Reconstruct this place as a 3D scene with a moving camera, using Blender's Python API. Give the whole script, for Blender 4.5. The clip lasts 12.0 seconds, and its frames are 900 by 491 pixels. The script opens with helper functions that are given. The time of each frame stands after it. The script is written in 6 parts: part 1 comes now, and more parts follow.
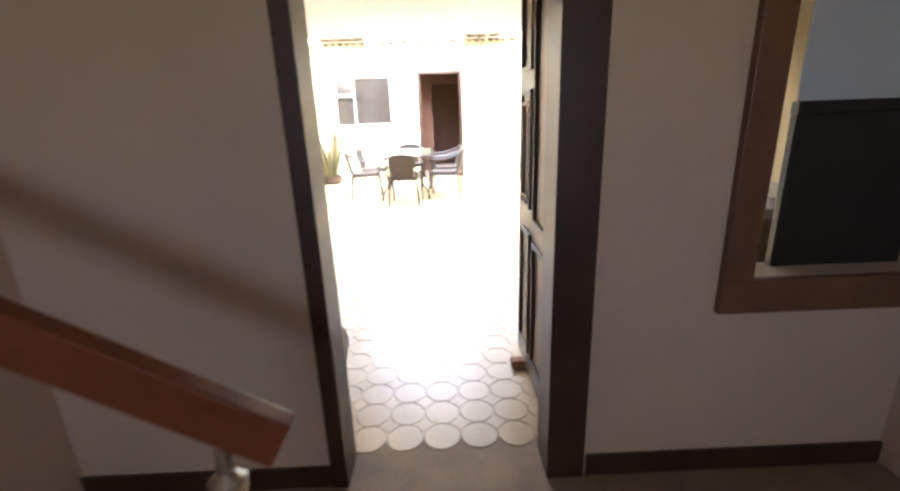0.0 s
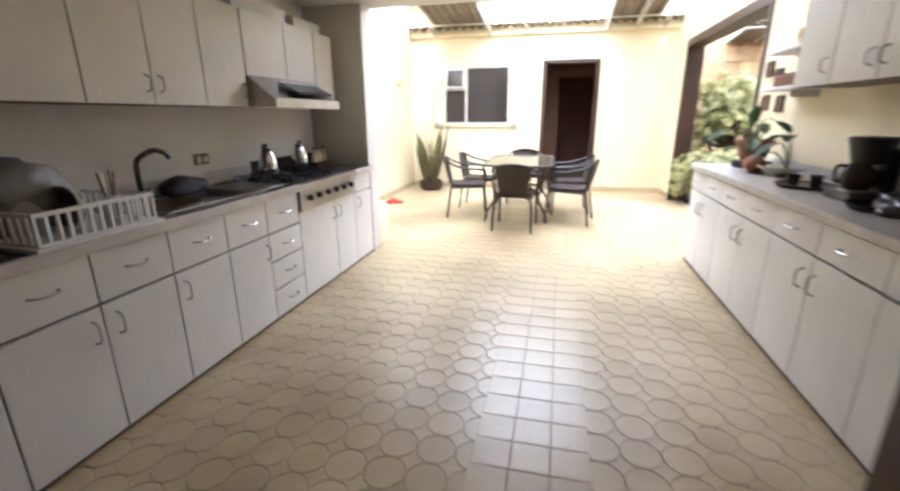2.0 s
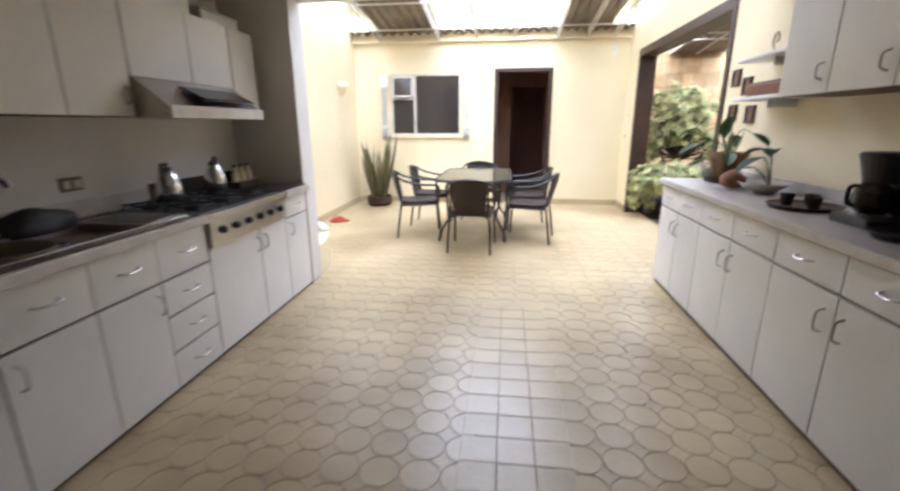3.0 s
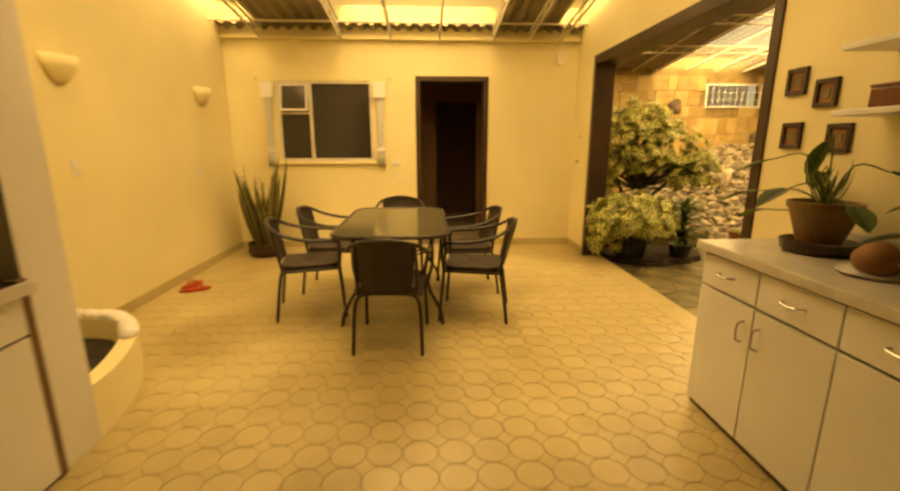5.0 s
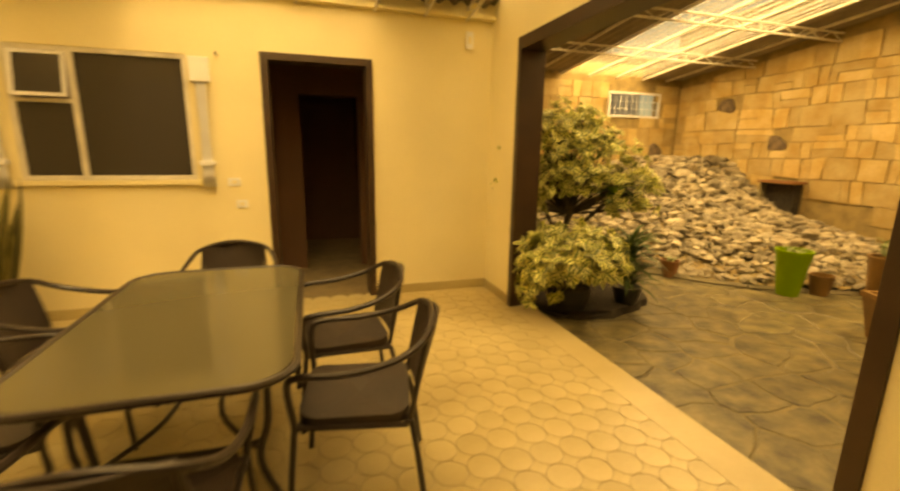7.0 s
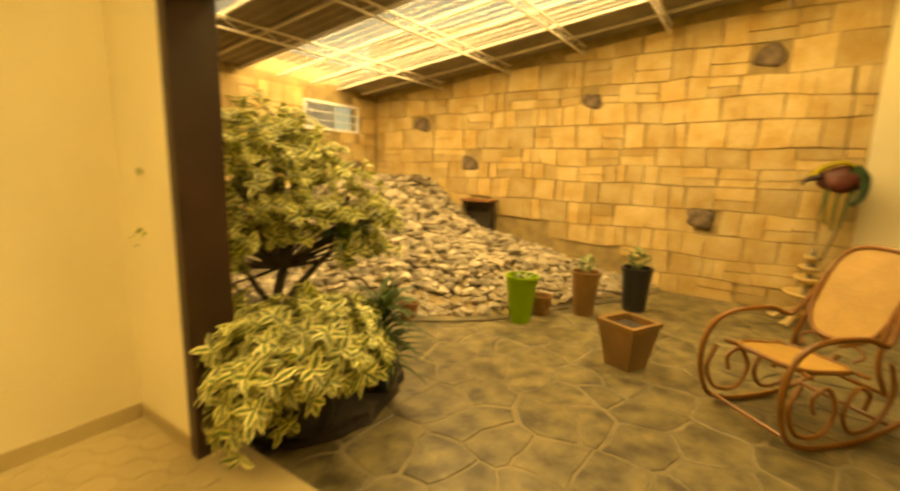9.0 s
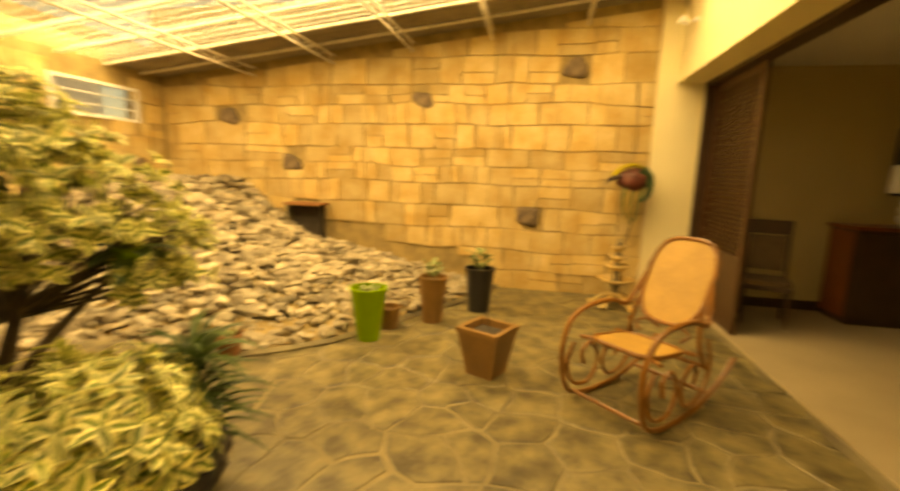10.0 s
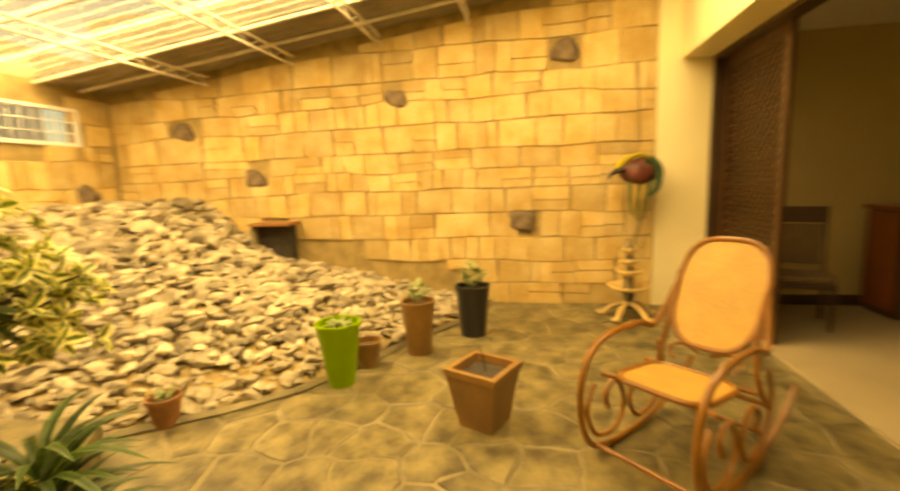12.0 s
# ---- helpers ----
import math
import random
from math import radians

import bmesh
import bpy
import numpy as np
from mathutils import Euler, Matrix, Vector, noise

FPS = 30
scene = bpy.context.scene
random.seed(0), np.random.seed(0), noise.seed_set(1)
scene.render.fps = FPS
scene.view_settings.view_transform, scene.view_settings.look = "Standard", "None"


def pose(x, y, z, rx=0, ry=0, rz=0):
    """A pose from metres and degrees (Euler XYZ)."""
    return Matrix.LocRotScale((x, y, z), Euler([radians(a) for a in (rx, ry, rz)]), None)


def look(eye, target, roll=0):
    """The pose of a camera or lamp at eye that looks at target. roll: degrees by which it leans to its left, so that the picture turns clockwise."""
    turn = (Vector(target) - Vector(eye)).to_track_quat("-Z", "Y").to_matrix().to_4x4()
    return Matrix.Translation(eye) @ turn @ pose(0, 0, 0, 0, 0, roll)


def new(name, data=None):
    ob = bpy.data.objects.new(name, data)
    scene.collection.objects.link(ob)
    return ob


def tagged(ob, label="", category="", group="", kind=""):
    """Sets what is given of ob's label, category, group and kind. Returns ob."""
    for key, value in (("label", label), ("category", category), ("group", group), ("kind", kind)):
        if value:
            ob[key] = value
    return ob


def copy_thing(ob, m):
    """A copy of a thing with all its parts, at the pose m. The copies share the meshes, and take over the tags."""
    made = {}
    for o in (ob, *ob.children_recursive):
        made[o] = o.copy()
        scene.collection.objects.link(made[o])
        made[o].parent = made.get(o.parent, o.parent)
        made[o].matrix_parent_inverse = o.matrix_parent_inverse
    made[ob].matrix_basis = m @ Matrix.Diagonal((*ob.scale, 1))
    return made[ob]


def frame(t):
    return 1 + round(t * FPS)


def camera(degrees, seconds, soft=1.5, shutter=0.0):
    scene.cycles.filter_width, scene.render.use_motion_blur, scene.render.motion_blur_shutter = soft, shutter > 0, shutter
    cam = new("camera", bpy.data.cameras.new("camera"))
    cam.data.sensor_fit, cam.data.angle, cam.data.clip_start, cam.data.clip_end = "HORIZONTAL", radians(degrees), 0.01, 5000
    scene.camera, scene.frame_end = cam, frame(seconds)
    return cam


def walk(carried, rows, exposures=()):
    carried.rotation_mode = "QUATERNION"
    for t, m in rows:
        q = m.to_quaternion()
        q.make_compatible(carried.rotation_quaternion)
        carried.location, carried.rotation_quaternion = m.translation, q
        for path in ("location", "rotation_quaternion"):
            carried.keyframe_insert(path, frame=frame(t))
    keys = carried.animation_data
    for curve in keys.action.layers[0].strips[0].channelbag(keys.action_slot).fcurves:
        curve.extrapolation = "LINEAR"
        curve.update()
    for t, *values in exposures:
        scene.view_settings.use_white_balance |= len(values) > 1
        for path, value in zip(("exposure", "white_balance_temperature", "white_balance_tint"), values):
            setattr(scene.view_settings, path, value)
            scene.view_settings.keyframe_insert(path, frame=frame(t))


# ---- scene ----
cam = camera(90.9, 12.0, soft=2.4, shutter=0.5)
EXPO = [(0.0, 3.2, 4600, 13), (0.7, 2.75, 4600, 12), (1.5, 1.85, 4580, 12), (2.2, 1.15, 4520, 12), (3.2, 0.70, 4500, 12), (4.8, -0.30, 40000, 7),
        (6.0, -0.50, 40000, 6), (7.2, -0.40, 40000, 6), (9.0, -0.22, 40000, 1), (10.6, 0.05, 40000, 3), (12.0, 0.25, 40000, 1)]
PATH = [
    (0, (1.79, -0.342, 1.343), (1.812, 1.574, 0.77), -2.1),
    (0.5, (1.862, -0.007, 1.299), (1.956, 1.894, 0.684), 0.1),
    (1, (1.845, 0.416, 1.255), (1.782, 2.274, 0.517), -1.4),
    (1.5, (1.683, 0.888, 1.257), (1.612, 2.754, 0.541), -1.8),
    (2, (1.669, 1.273, 1.306), (1.222, 3.139, 0.741), -0.2),
    (2.5, (1.682, 1.489, 1.279), (1.09, 3.32, 0.735), -1.6),
    (3, (1.563, 1.793, 1.317), (1.323, 3.707, 0.791), -0.2),
    (3.2, (1.591, 1.908, 1.337), (1.421, 3.833, 0.822), 0.8),
    (5, (1.465, 3.547, 1.357), (1.568, 5.494, 0.91), -0.0),
    (5.5, (1.47, 3.98, 1.387), (1.758, 5.91, 0.946), 0.7),
    (6, (1.558, 4.42, 1.399), (1.903, 6.342, 0.966), 0.9),
    (6.5, (1.605, 4.855, 1.382), (1.952, 6.78, 0.965), 0.7),
    (7, (1.687, 5.259, 1.422), (2.278, 7.122, 0.998), 0.9),
    (7.2, (1.756, 5.396, 1.447), (2.439, 7.229, 1.028), 1.3),
    (8.8, (2.355, 6.523, 1.486), (3.841, 7.813, 1.131), 2.6),
    (9, (2.423, 6.632, 1.506), (4.055, 7.737, 1.162), 1.6),
    (9.5, (2.542, 6.888, 1.536), (4.341, 7.687, 1.182), 1.0),
    (10, (2.784, 7.008, 1.486), (4.721, 7.392, 1.17), 1.8),
    (10.5, (2.861, 7.183, 1.509), (4.773, 6.671, 1.221), 1.7),
    (11, (2.95, 7.29, 1.525), (4.761, 6.495, 1.228), 1.0),
    (11.5, (3.172, 7.227, 1.455), (5.122, 6.882, 1.179), -1.3),
    (12, (3.48, 7.027, 1.474), (5.424, 7.398, 1.184), -2.2),
]
walk(cam, [(t, look(eye, target, roll)) for t, eye, target, roll in PATH], EXPO)

# ---- light ----
world = bpy.data.worlds.new("world")
scene.world = world
world.use_nodes = True
wn = world.node_tree
sky = wn.nodes.new("ShaderNodeTexSky")
sky.sky_type, sky.sun_disc = "NISHITA", False
sky.sun_elevation, sky.sun_rotation = radians(62), radians(200)
wn.links.new(sky.outputs[0], wn.nodes["Background"].inputs[0])
wn.nodes["Background"].inputs[1].default_value = 0.1
sd = bpy.data.lights.new("sun", "SUN")
sd.energy, sd.angle, sd.color = 1.0, radians(12), (1, 0.93, 0.82)
sun = new("sun", sd)
sun.matrix_world = pose(0, 0, 30, 28, 0, 20)


def skylight(name, x, y, z, w, d, watts, color=(1, 0.85, 0.72)):
    ld = bpy.data.lights.new(name, "AREA")
    ld.shape, ld.size, ld.size_y, ld.energy, ld.color = "RECTANGLE", w, d, watts, color
    ob = new(name, ld)
    ob.matrix_world = pose(x, y, z, -7, 0, 0)
    return ob


# ---- materials ----
def mat(name, base, rough=0.6, var=0.12, scale=3.0, fine=60.0, bump=0.15, metal=0.0, second=None, dist=0.01, rand=0.0, coords="Object", spec=0.5):
    """A surface of two noises: broad stains between base and second, and a fine grain in the relief."""
    m = bpy.data.materials.new(name)
    m.use_nodes = True
    nt = m.node_tree
    b = nt.nodes["Principled BSDF"]
    b.inputs["Roughness"].default_value = rough
    b.inputs["Metallic"].default_value = metal
    b.inputs["Specular IOR Level"].default_value = spec
    tc = nt.nodes.new("ShaderNodeTexCoord")
    src = tc.outputs[coords]
    if coords == "World":
        src = None
    n1 = nt.nodes.new("ShaderNodeTexNoise")
    n1.inputs["Scale"].default_value, n1.inputs["Detail"].default_value = scale, 5
    n2 = nt.nodes.new("ShaderNodeTexNoise")
    n2.inputs["Scale"].default_value, n2.inputs["Detail"].default_value = fine, 3
    for n in (n1, n2):
        nt.links.new(src, n.inputs["Vector"])
    ramp = nt.nodes.new("ShaderNodeValToRGB")
    sec = second or tuple(c * (1 - var * 2) for c in base)
    ramp.color_ramp.elements[0].position, ramp.color_ramp.elements[1].position = 0.32, 0.68
    ramp.color_ramp.elements[0].color, ramp.color_ramp.elements[1].color = (*sec, 1), (*base, 1)
    nt.links.new(n1.outputs["Fac"], ramp.inputs["Fac"])
    out = ramp.outputs["Color"]
    mul = nt.nodes.new("ShaderNodeMix")
    mul.data_type, mul.blend_type = "RGBA", "MULTIPLY"
    mul.inputs["Factor"].default_value = 0.10 if bump <= 0.1 else 0.35
    nt.links.new(out, mul.inputs["A"])
    nt.links.new(n2.outputs["Fac"], mul.inputs["B"])
    out = mul.outputs["Result"]
    if rand:
        oi = nt.nodes.new("ShaderNodeObjectInfo")
        hs = nt.nodes.new("ShaderNodeHueSaturation")
        mp = nt.nodes.new("ShaderNodeMapRange")
        mp.inputs["To Min"].default_value, mp.inputs["To Max"].default_value = 1 - rand, 1 + rand
        nt.links.new(oi.outputs["Random"], mp.inputs["Value"])
        nt.links.new(mp.outputs["Result"], hs.inputs["Value"])
        nt.links.new(out, hs.inputs["Color"])
        out = hs.outputs["Color"]
    nt.links.new(out, b.inputs["Base Color"])
    bp = nt.nodes.new("ShaderNodeBump")
    bp.inputs["Strength"].default_value, bp.inputs["Distance"].default_value = bump, dist
    nt.links.new(n2.outputs["Fac"], bp.inputs["Height"])
    nt.links.new(bp.outputs["Normal"], b.inputs["Normal"])
    return m


def island_mat(m, amount=0.3):
    """Lets each loose piece of a joined mesh have its own lightness."""
    nt = m.node_tree
    b = nt.nodes["Principled BSDF"]
    link = b.inputs["Base Color"].links[0]
    src = link.from_socket
    g = nt.nodes.new("ShaderNodeNewGeometry")
    hs = nt.nodes.new("ShaderNodeHueSaturation")
    mp = nt.nodes.new("ShaderNodeMapRange")
    mp.inputs["To Min"].default_value, mp.inputs["To Max"].default_value = 1 - amount, 1 + amount
    nt.links.new(g.outputs["Random Per Island"], mp.inputs["Value"])
    nt.links.new(mp.outputs["Result"], hs.inputs["Value"])
    nt.links.new(src, hs.inputs["Color"])
    nt.links.new(hs.outputs["Color"], b.inputs["Base Color"])
    return m


M = {}
M["wall"] = mat("cream_wall_paint", (0.84, 0.735, 0.47), 0.7, 0.05, 1.2, 90, 0.08)
M["kwall"] = mat("white_kitchen_wall", (0.75, 0.715, 0.65), 0.6, 0.06, 1.5, 90, 0.06)
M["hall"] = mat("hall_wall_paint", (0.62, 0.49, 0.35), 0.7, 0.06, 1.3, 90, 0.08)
# dark brown carries the dimness of the unlit back room
M["backroom"] = mat("back_room_shade_brown", (0.20, 0.10, 0.06), 0.7, 0.1, 1.5, 80, 0.06)
M["ceil"] = mat("ceiling_paint", (0.83, 0.80, 0.74), 0.8, 0.04, 1.0, 80, 0.05)
M["dark"] = mat("dark_stained_wood", (0.055, 0.027, 0.014), 0.45, 0.2, 4, 50, 0.1, second=(0.034, 0.016, 0.008))
M["darkmetal"] = mat("dark_brown_painted_frame", (0.05, 0.026, 0.014), 0.5, 0.15, 5, 60, 0.1)
M["redwood"] = mat("red_brown_varnished_wood", (0.22, 0.06, 0.02), 0.35, 0.15, 4, 60, 0.15)
M["midwood"] = mat("mid_brown_wood", (0.20, 0.10, 0.045), 0.45, 0.15, 5, 60, 0.15)
M["cab"] = mat("white_cabinet_laminate", (0.77, 0.745, 0.69), 0.4, 0.05, 2.5, 70, 0.04, rand=0.03)
# carcass colour holds the shade seen in the gaps between the white fronts
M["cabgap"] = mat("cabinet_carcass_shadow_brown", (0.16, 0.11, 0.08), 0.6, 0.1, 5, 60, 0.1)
M["steel"] = mat("brushed_steel", (0.55, 0.53, 0.5), 0.3, 0.1, 6, 120, 0.05, metal=1.0)
M["chrome"] = mat("chrome", (0.75, 0.74, 0.72), 0.12, 0.04, 6, 120, 0.02, metal=1.0)
M["black"] = mat("black_plastic", (0.02, 0.019, 0.018), 0.35, 0.1, 6, 100, 0.05)
M["iron"] = mat("black_cast_iron", (0.018, 0.017, 0.016), 0.6, 0.2, 8, 120, 0.2)
M["grout"] = mat("grey_brown_grout", (0.34, 0.25, 0.14), 0.8, 0.15, 6, 120, 0.15)
M["tile"] = mat("cream_ceramic_floor_tile", (0.56, 0.46, 0.26), 0.3, 0.12, 1.3, 40, 0.08, second=(0.38, 0.29, 0.15), rand=0.05)
M["slate"] = mat("dark_flagstone", (0.235, 0.19, 0.095), 0.42, 0.2, 6.5, 22, 0.5, second=(0.055, 0.043, 0.020), rand=0.08)
M["mortar"] = mat("pale_mortar", (0.30, 0.245, 0.14), 0.8, 0.2, 2.2, 80, 0.4, second=(0.13, 0.105, 0.065))
M["sand"] = mat("yellow_sandstone_block", (0.68, 0.52, 0.28), 0.75, 0.15, 4, 45, 0.5, second=(0.54, 0.35, 0.14), rand=0.19)
M["joint"] = mat("dark_stone_joint", (0.46, 0.33, 0.16), 0.9, 0.2, 6, 80, 0.4)
M["darkstone"] = mat("dark_grey_rough_stone", (0.27, 0.19, 0.125), 0.8, 0.3, 9, 50, 0.8)
M["rubble"] = island_mat(mat("pale_rubble_stone", (0.50, 0.435, 0.32), 0.85, 0.2, 7, 50, 0.9, second=(0.22, 0.17, 0.11)), 0.45)
M["soil"] = mat("dark_soil", (0.06, 0.045, 0.03), 0.95, 0.3, 12, 70, 0.8)
M["whitemetal"] = mat("white_painted_steel", (0.75, 0.70, 0.60), 0.45, 0.12, 6, 80, 0.05)
M["sheet"] = mat("grey_fibre_cement_sheet", (0.36, 0.30, 0.22), 0.8, 0.25, 2, 40, 0.2, second=(0.22, 0.18, 0.13))
M["rattan"] = mat("dark_brown_woven_resin", (0.045, 0.028, 0.02), 0.5, 0.2, 6, 160, 0.6, dist=0.004)
M["tube"] = mat("dark_brown_painted_tube", (0.03, 0.02, 0.015), 0.35, 0.1, 6, 90, 0.05)
# darker copy of the cream wall paint, with the living room's shade in its colour
M["living"] = mat("dimmed_cream_living_wall", (0.50, 0.40, 0.22), 0.7, 0.05, 1.2, 90, 0.08)
M["carpet"] = mat("cream_living_floor", (0.36, 0.29, 0.19), 0.5, 0.06, 2, 60, 0.05)
M["terracotta"] = mat("terracotta", (0.33, 0.14, 0.06), 0.7, 0.15, 6, 60, 0.25)
M["brownpot"] = mat("brown_glazed_pot", (0.27, 0.14, 0.055), 0.4, 0.15, 5, 60, 0.15)
M["green"] = mat("lime_green_pot", (0.16, 0.30, 0.015), 0.35, 0.08, 4, 60, 0.05)
M["bent"] = mat("varnished_bentwood", (0.25, 0.10, 0.03), 0.3, 0.15, 6, 60, 0.1)
M["cane"] = mat("yellow_cane", (0.50, 0.29, 0.09), 0.55, 0.1, 6, 60, 0.2)
M["bark"] = mat("brown_bark", (0.10, 0.07, 0.04), 0.9, 0.3, 12, 60, 0.6)
M["white"] = mat("white_plastic", (0.8, 0.79, 0.76), 0.4, 0.04, 4, 60, 0.03)
M["marble"] = mat("pale_speckled_worktop", (0.62, 0.58, 0.52), 0.3, 0.1, 9, 140, 0.03, second=(0.5, 0.46, 0.41))
M["darktop"] = mat("dark_brown_worktop", (0.05, 0.042, 0.036), 0.25, 0.2, 9, 140, 0.05)


def glass(name, color, rough=0.0, mixed=0.5):
    m = bpy.data.materials.new(name)
    m.use_nodes = True
    nt = m.node_tree
    b = nt.nodes["Principled BSDF"]
    b.inputs["Base Color"].default_value = (*color, 1)
    b.inputs["Roughness"].default_value = 0.08
    t = nt.nodes.new("ShaderNodeBsdfTransparent")
    t.inputs[0].default_value = (*color, 1)
    x = nt.nodes.new("ShaderNodeMixShader")
    x.inputs[0].default_value = mixed
    nt.links.new(t.outputs[0], x.inputs[1])
    nt.links.new(b.outputs[0], x.inputs[2])
    nt.links.new(x.outputs[0], nt.nodes["Material Output"].inputs[0])
    return m


M["roofpane"] = glass("translucent_roof_sheet", (1.0, 0.99, 0.95), mixed=0.12)
M["pane"] = glass("window_glass", (0.06, 0.05, 0.04), mixed=0.7)
M["tableglass"] = glass("frosted_green_glass", (0.13, 0.115, 0.07), mixed=0.8)
M["tableglass"].node_tree.nodes["Principled BSDF"].inputs["Roughness"].default_value = 0.12
M["frost"] = glass("frosted_pale_glass", (0.6, 0.66, 0.72), mixed=0.8)


# ---- mesh helpers ----
def link_mesh(name, bm, material, parent=None, label="", smooth=False):
    me = bpy.data.meshes.new(name)
    bm.to_mesh(me)
    bm.free()
    me.materials.append(material)
    if smooth:
        me.shade_smooth()
    ob = new(name, me)
    if parent:
        ob.parent = parent
    if label:
        tagged(ob, label)
    return ob


def part(name, bm, material, parent, label="", smooth=False):
    return link_mesh(name, bm, material, parent, label, smooth)


def thing(name, x, y, z, rz=0, label="", category="", group=""):
    ob = new(name)
    ob.matrix_basis = pose(x, y, z, 0, 0, rz)
    ob.empty_display_size = 0.1
    return tagged(ob, label, category, group)


def setting(name, bm, material, label=""):
    return tagged(link_mesh(name, bm, material), label, kind="structure")


def add_box(bm, x0, y0, z0, x1, y1, z1, bevel=0.0):
    r = bmesh.ops.create_cube(bm, size=1)
    vs = r["verts"]
    for v in vs:
        v.co = Vector(((x0 + x1) / 2 + v.co.x * (x1 - x0), (y0 + y1) / 2 + v.co.y * (y1 - y0), (z0 + z1) / 2 + v.co.z * (z1 - z0)))
    if bevel:
        es = list({e for v in vs for e in v.link_edges})
        bmesh.ops.bevel(bm, geom=es, offset=bevel, segments=2, profile=0.6, affect="EDGES")
    return bm


def box(x0, y0, z0, x1, y1, z1, bevel=0.0):
    return add_box(bmesh.new(), x0, y0, z0, x1, y1, z1, bevel)


def add_cyl(bm, a, b, r0, r1=None, n=10):
    a, b = Vector(a), Vector(b)
    r1 = r0 if r1 is None else r1
    q = (b - a).to_track_quat("Z", "Y").to_matrix()
    ring = []
    for c, r in ((a, r0), (b, r1)):
        ring.append([bm.verts.new(c + q @ Vector((math.cos(i * math.tau / n) * r, math.sin(i * math.tau / n) * r, 0))) for i in range(n)])
    for i in range(n):
        bm.faces.new((ring[0][i], ring[0][(i + 1) % n], ring[1][(i + 1) % n], ring[1][i]))
    bm.faces.new(ring[0][::-1])
    bm.faces.new(ring[1])
    return bm


def smooth_line(pts, steps=5):
    """A Catmull-Rom line through the points."""
    pts = [Vector(p) for p in pts]
    out = []
    for i in range(len(pts) - 1):
        p0, p1, p2, p3 = pts[max(i - 1, 0)], pts[i], pts[i + 1], pts[min(i + 2, len(pts) - 1)]
        for k in range(steps):
            t = k / steps
            out.append(0.5 * (2 * p1 + (p2 - p0) * t + (2 * p0 - 5 * p1 + 4 * p2 - p3) * t * t + (3 * p1 - p0 - 3 * p2 + p3) * t ** 3))
    out.append(pts[-1])
    return out


def add_tube(bm, pts, r, n=8, steps=5, r_end=None):
    line = smooth_line(pts, steps) if steps > 1 else [Vector(p) for p in pts]
    rings, up = [], None
    for i, p in enumerate(line):
        d = (line[min(i + 1, len(line) - 1)] - line[max(i - 1, 0)]).normalized()
        if up is None:
            up = d.orthogonal().normalized()
        up = (up - d * up.dot(d)).normalized()
        side = d.cross(up)
        rr = r if r_end is None else r + (r_end - r) * i / (len(line) - 1)
        rings.append([bm.verts.new(p + (up * math.cos(k * math.tau / n) + side * math.sin(k * math.tau / n)) * rr) for k in range(n)])
    for a, b in zip(rings, rings[1:]):
        for k in range(n):
            bm.faces.new((a[k], a[(k + 1) % n], b[(k + 1) % n], b[k]))
    bm.faces.new(rings[0][::-1])
    bm.faces.new(rings[-1])
    return bm


def tube(pts, r, n=8, steps=5, r_end=None):
    return add_tube(bmesh.new(), pts, r, n, steps, r_end)


def add_lathe(bm, prof, n=24, center=(0, 0, 0), sides=None):
    """Turns the profile of (radius, height) round the z axis."""
    c = Vector(center)
    rings = [[bm.verts.new(c + Vector((math.cos(k * math.tau / n) * r, math.sin(k * math.tau / n) * r, z))) for k in range(n)] for r, z in prof]
    for a, b in zip(rings, rings[1:]):
        for k in range(n):
            bm.faces.new((a[k], a[(k + 1) % n], b[(k + 1) % n], b[k]))
    bm.faces.new(rings[0][::-1])
    bm.faces.new(rings[-1])
    return bm


def lathe(prof, n=24, center=(0, 0, 0)):
    return add_lathe(bmesh.new(), prof, n, center)


def add_prism(bm, poly, z0, z1):
    """An upright prism over the flat outline poly, given anticlockwise."""
    a = [bm.verts.new((x, y, z0)) for x, y in poly]
    b = [bm.verts.new((x, y, z1)) for x, y in poly]
    n = len(poly)
    for i in range(n):
        bm.faces.new((a[i], a[(i + 1) % n], b[(i + 1) % n], b[i]))
    bm.faces.new(a[::-1])
    bm.faces.new(b)
    return bm


def wall(name, axis, at, thick, lo, hi, z0, z1, material, openings=(), label=""):
    """A wall along x (axis 'x', from y=at to at+thick) or along y, with openings (lo, hi, bottom, top) through it."""
    bm = bmesh.new()

    def piece(a, b, c, d):
        if b - a > 1e-4 and d - c > 1e-4:
            if axis == "x":
                add_box(bm, a, at, c, b, at + thick, d)
            else:
                add_box(bm, at, a, c, at + thick, b, d)
    p = lo
    for a, b, c, d in sorted(openings):
        piece(p, a, z0, z1)
        piece(a, b, z0, c)
        piece(a, b, d, z1)
        p = b
    piece(p, hi, z0, z1)
    return setting(name, bm, material, label)


# ---- the large structure ----
XL, XR, YF = -1.0, 3.42, 9.48          # patio: left wall, right wall, far wall
YK, KH = 1.17, 2.24                      # kitchen: near wall face, ceiling height
GX, GY0, GY1 = 8.82, 5.14, 12.74         # garden: stone wall, living-room wall, window wall
GZ = -0.04                               # garden paving
LZ, BY = 2.71, 5.46                      # living-room opening: height; front of the beam above it


def patio_roof(y):
    return 2.66 + 0.13 * (YF - y)


def garden_roof(y):
    return 2.74 + 0.118 * (GY1 - y)


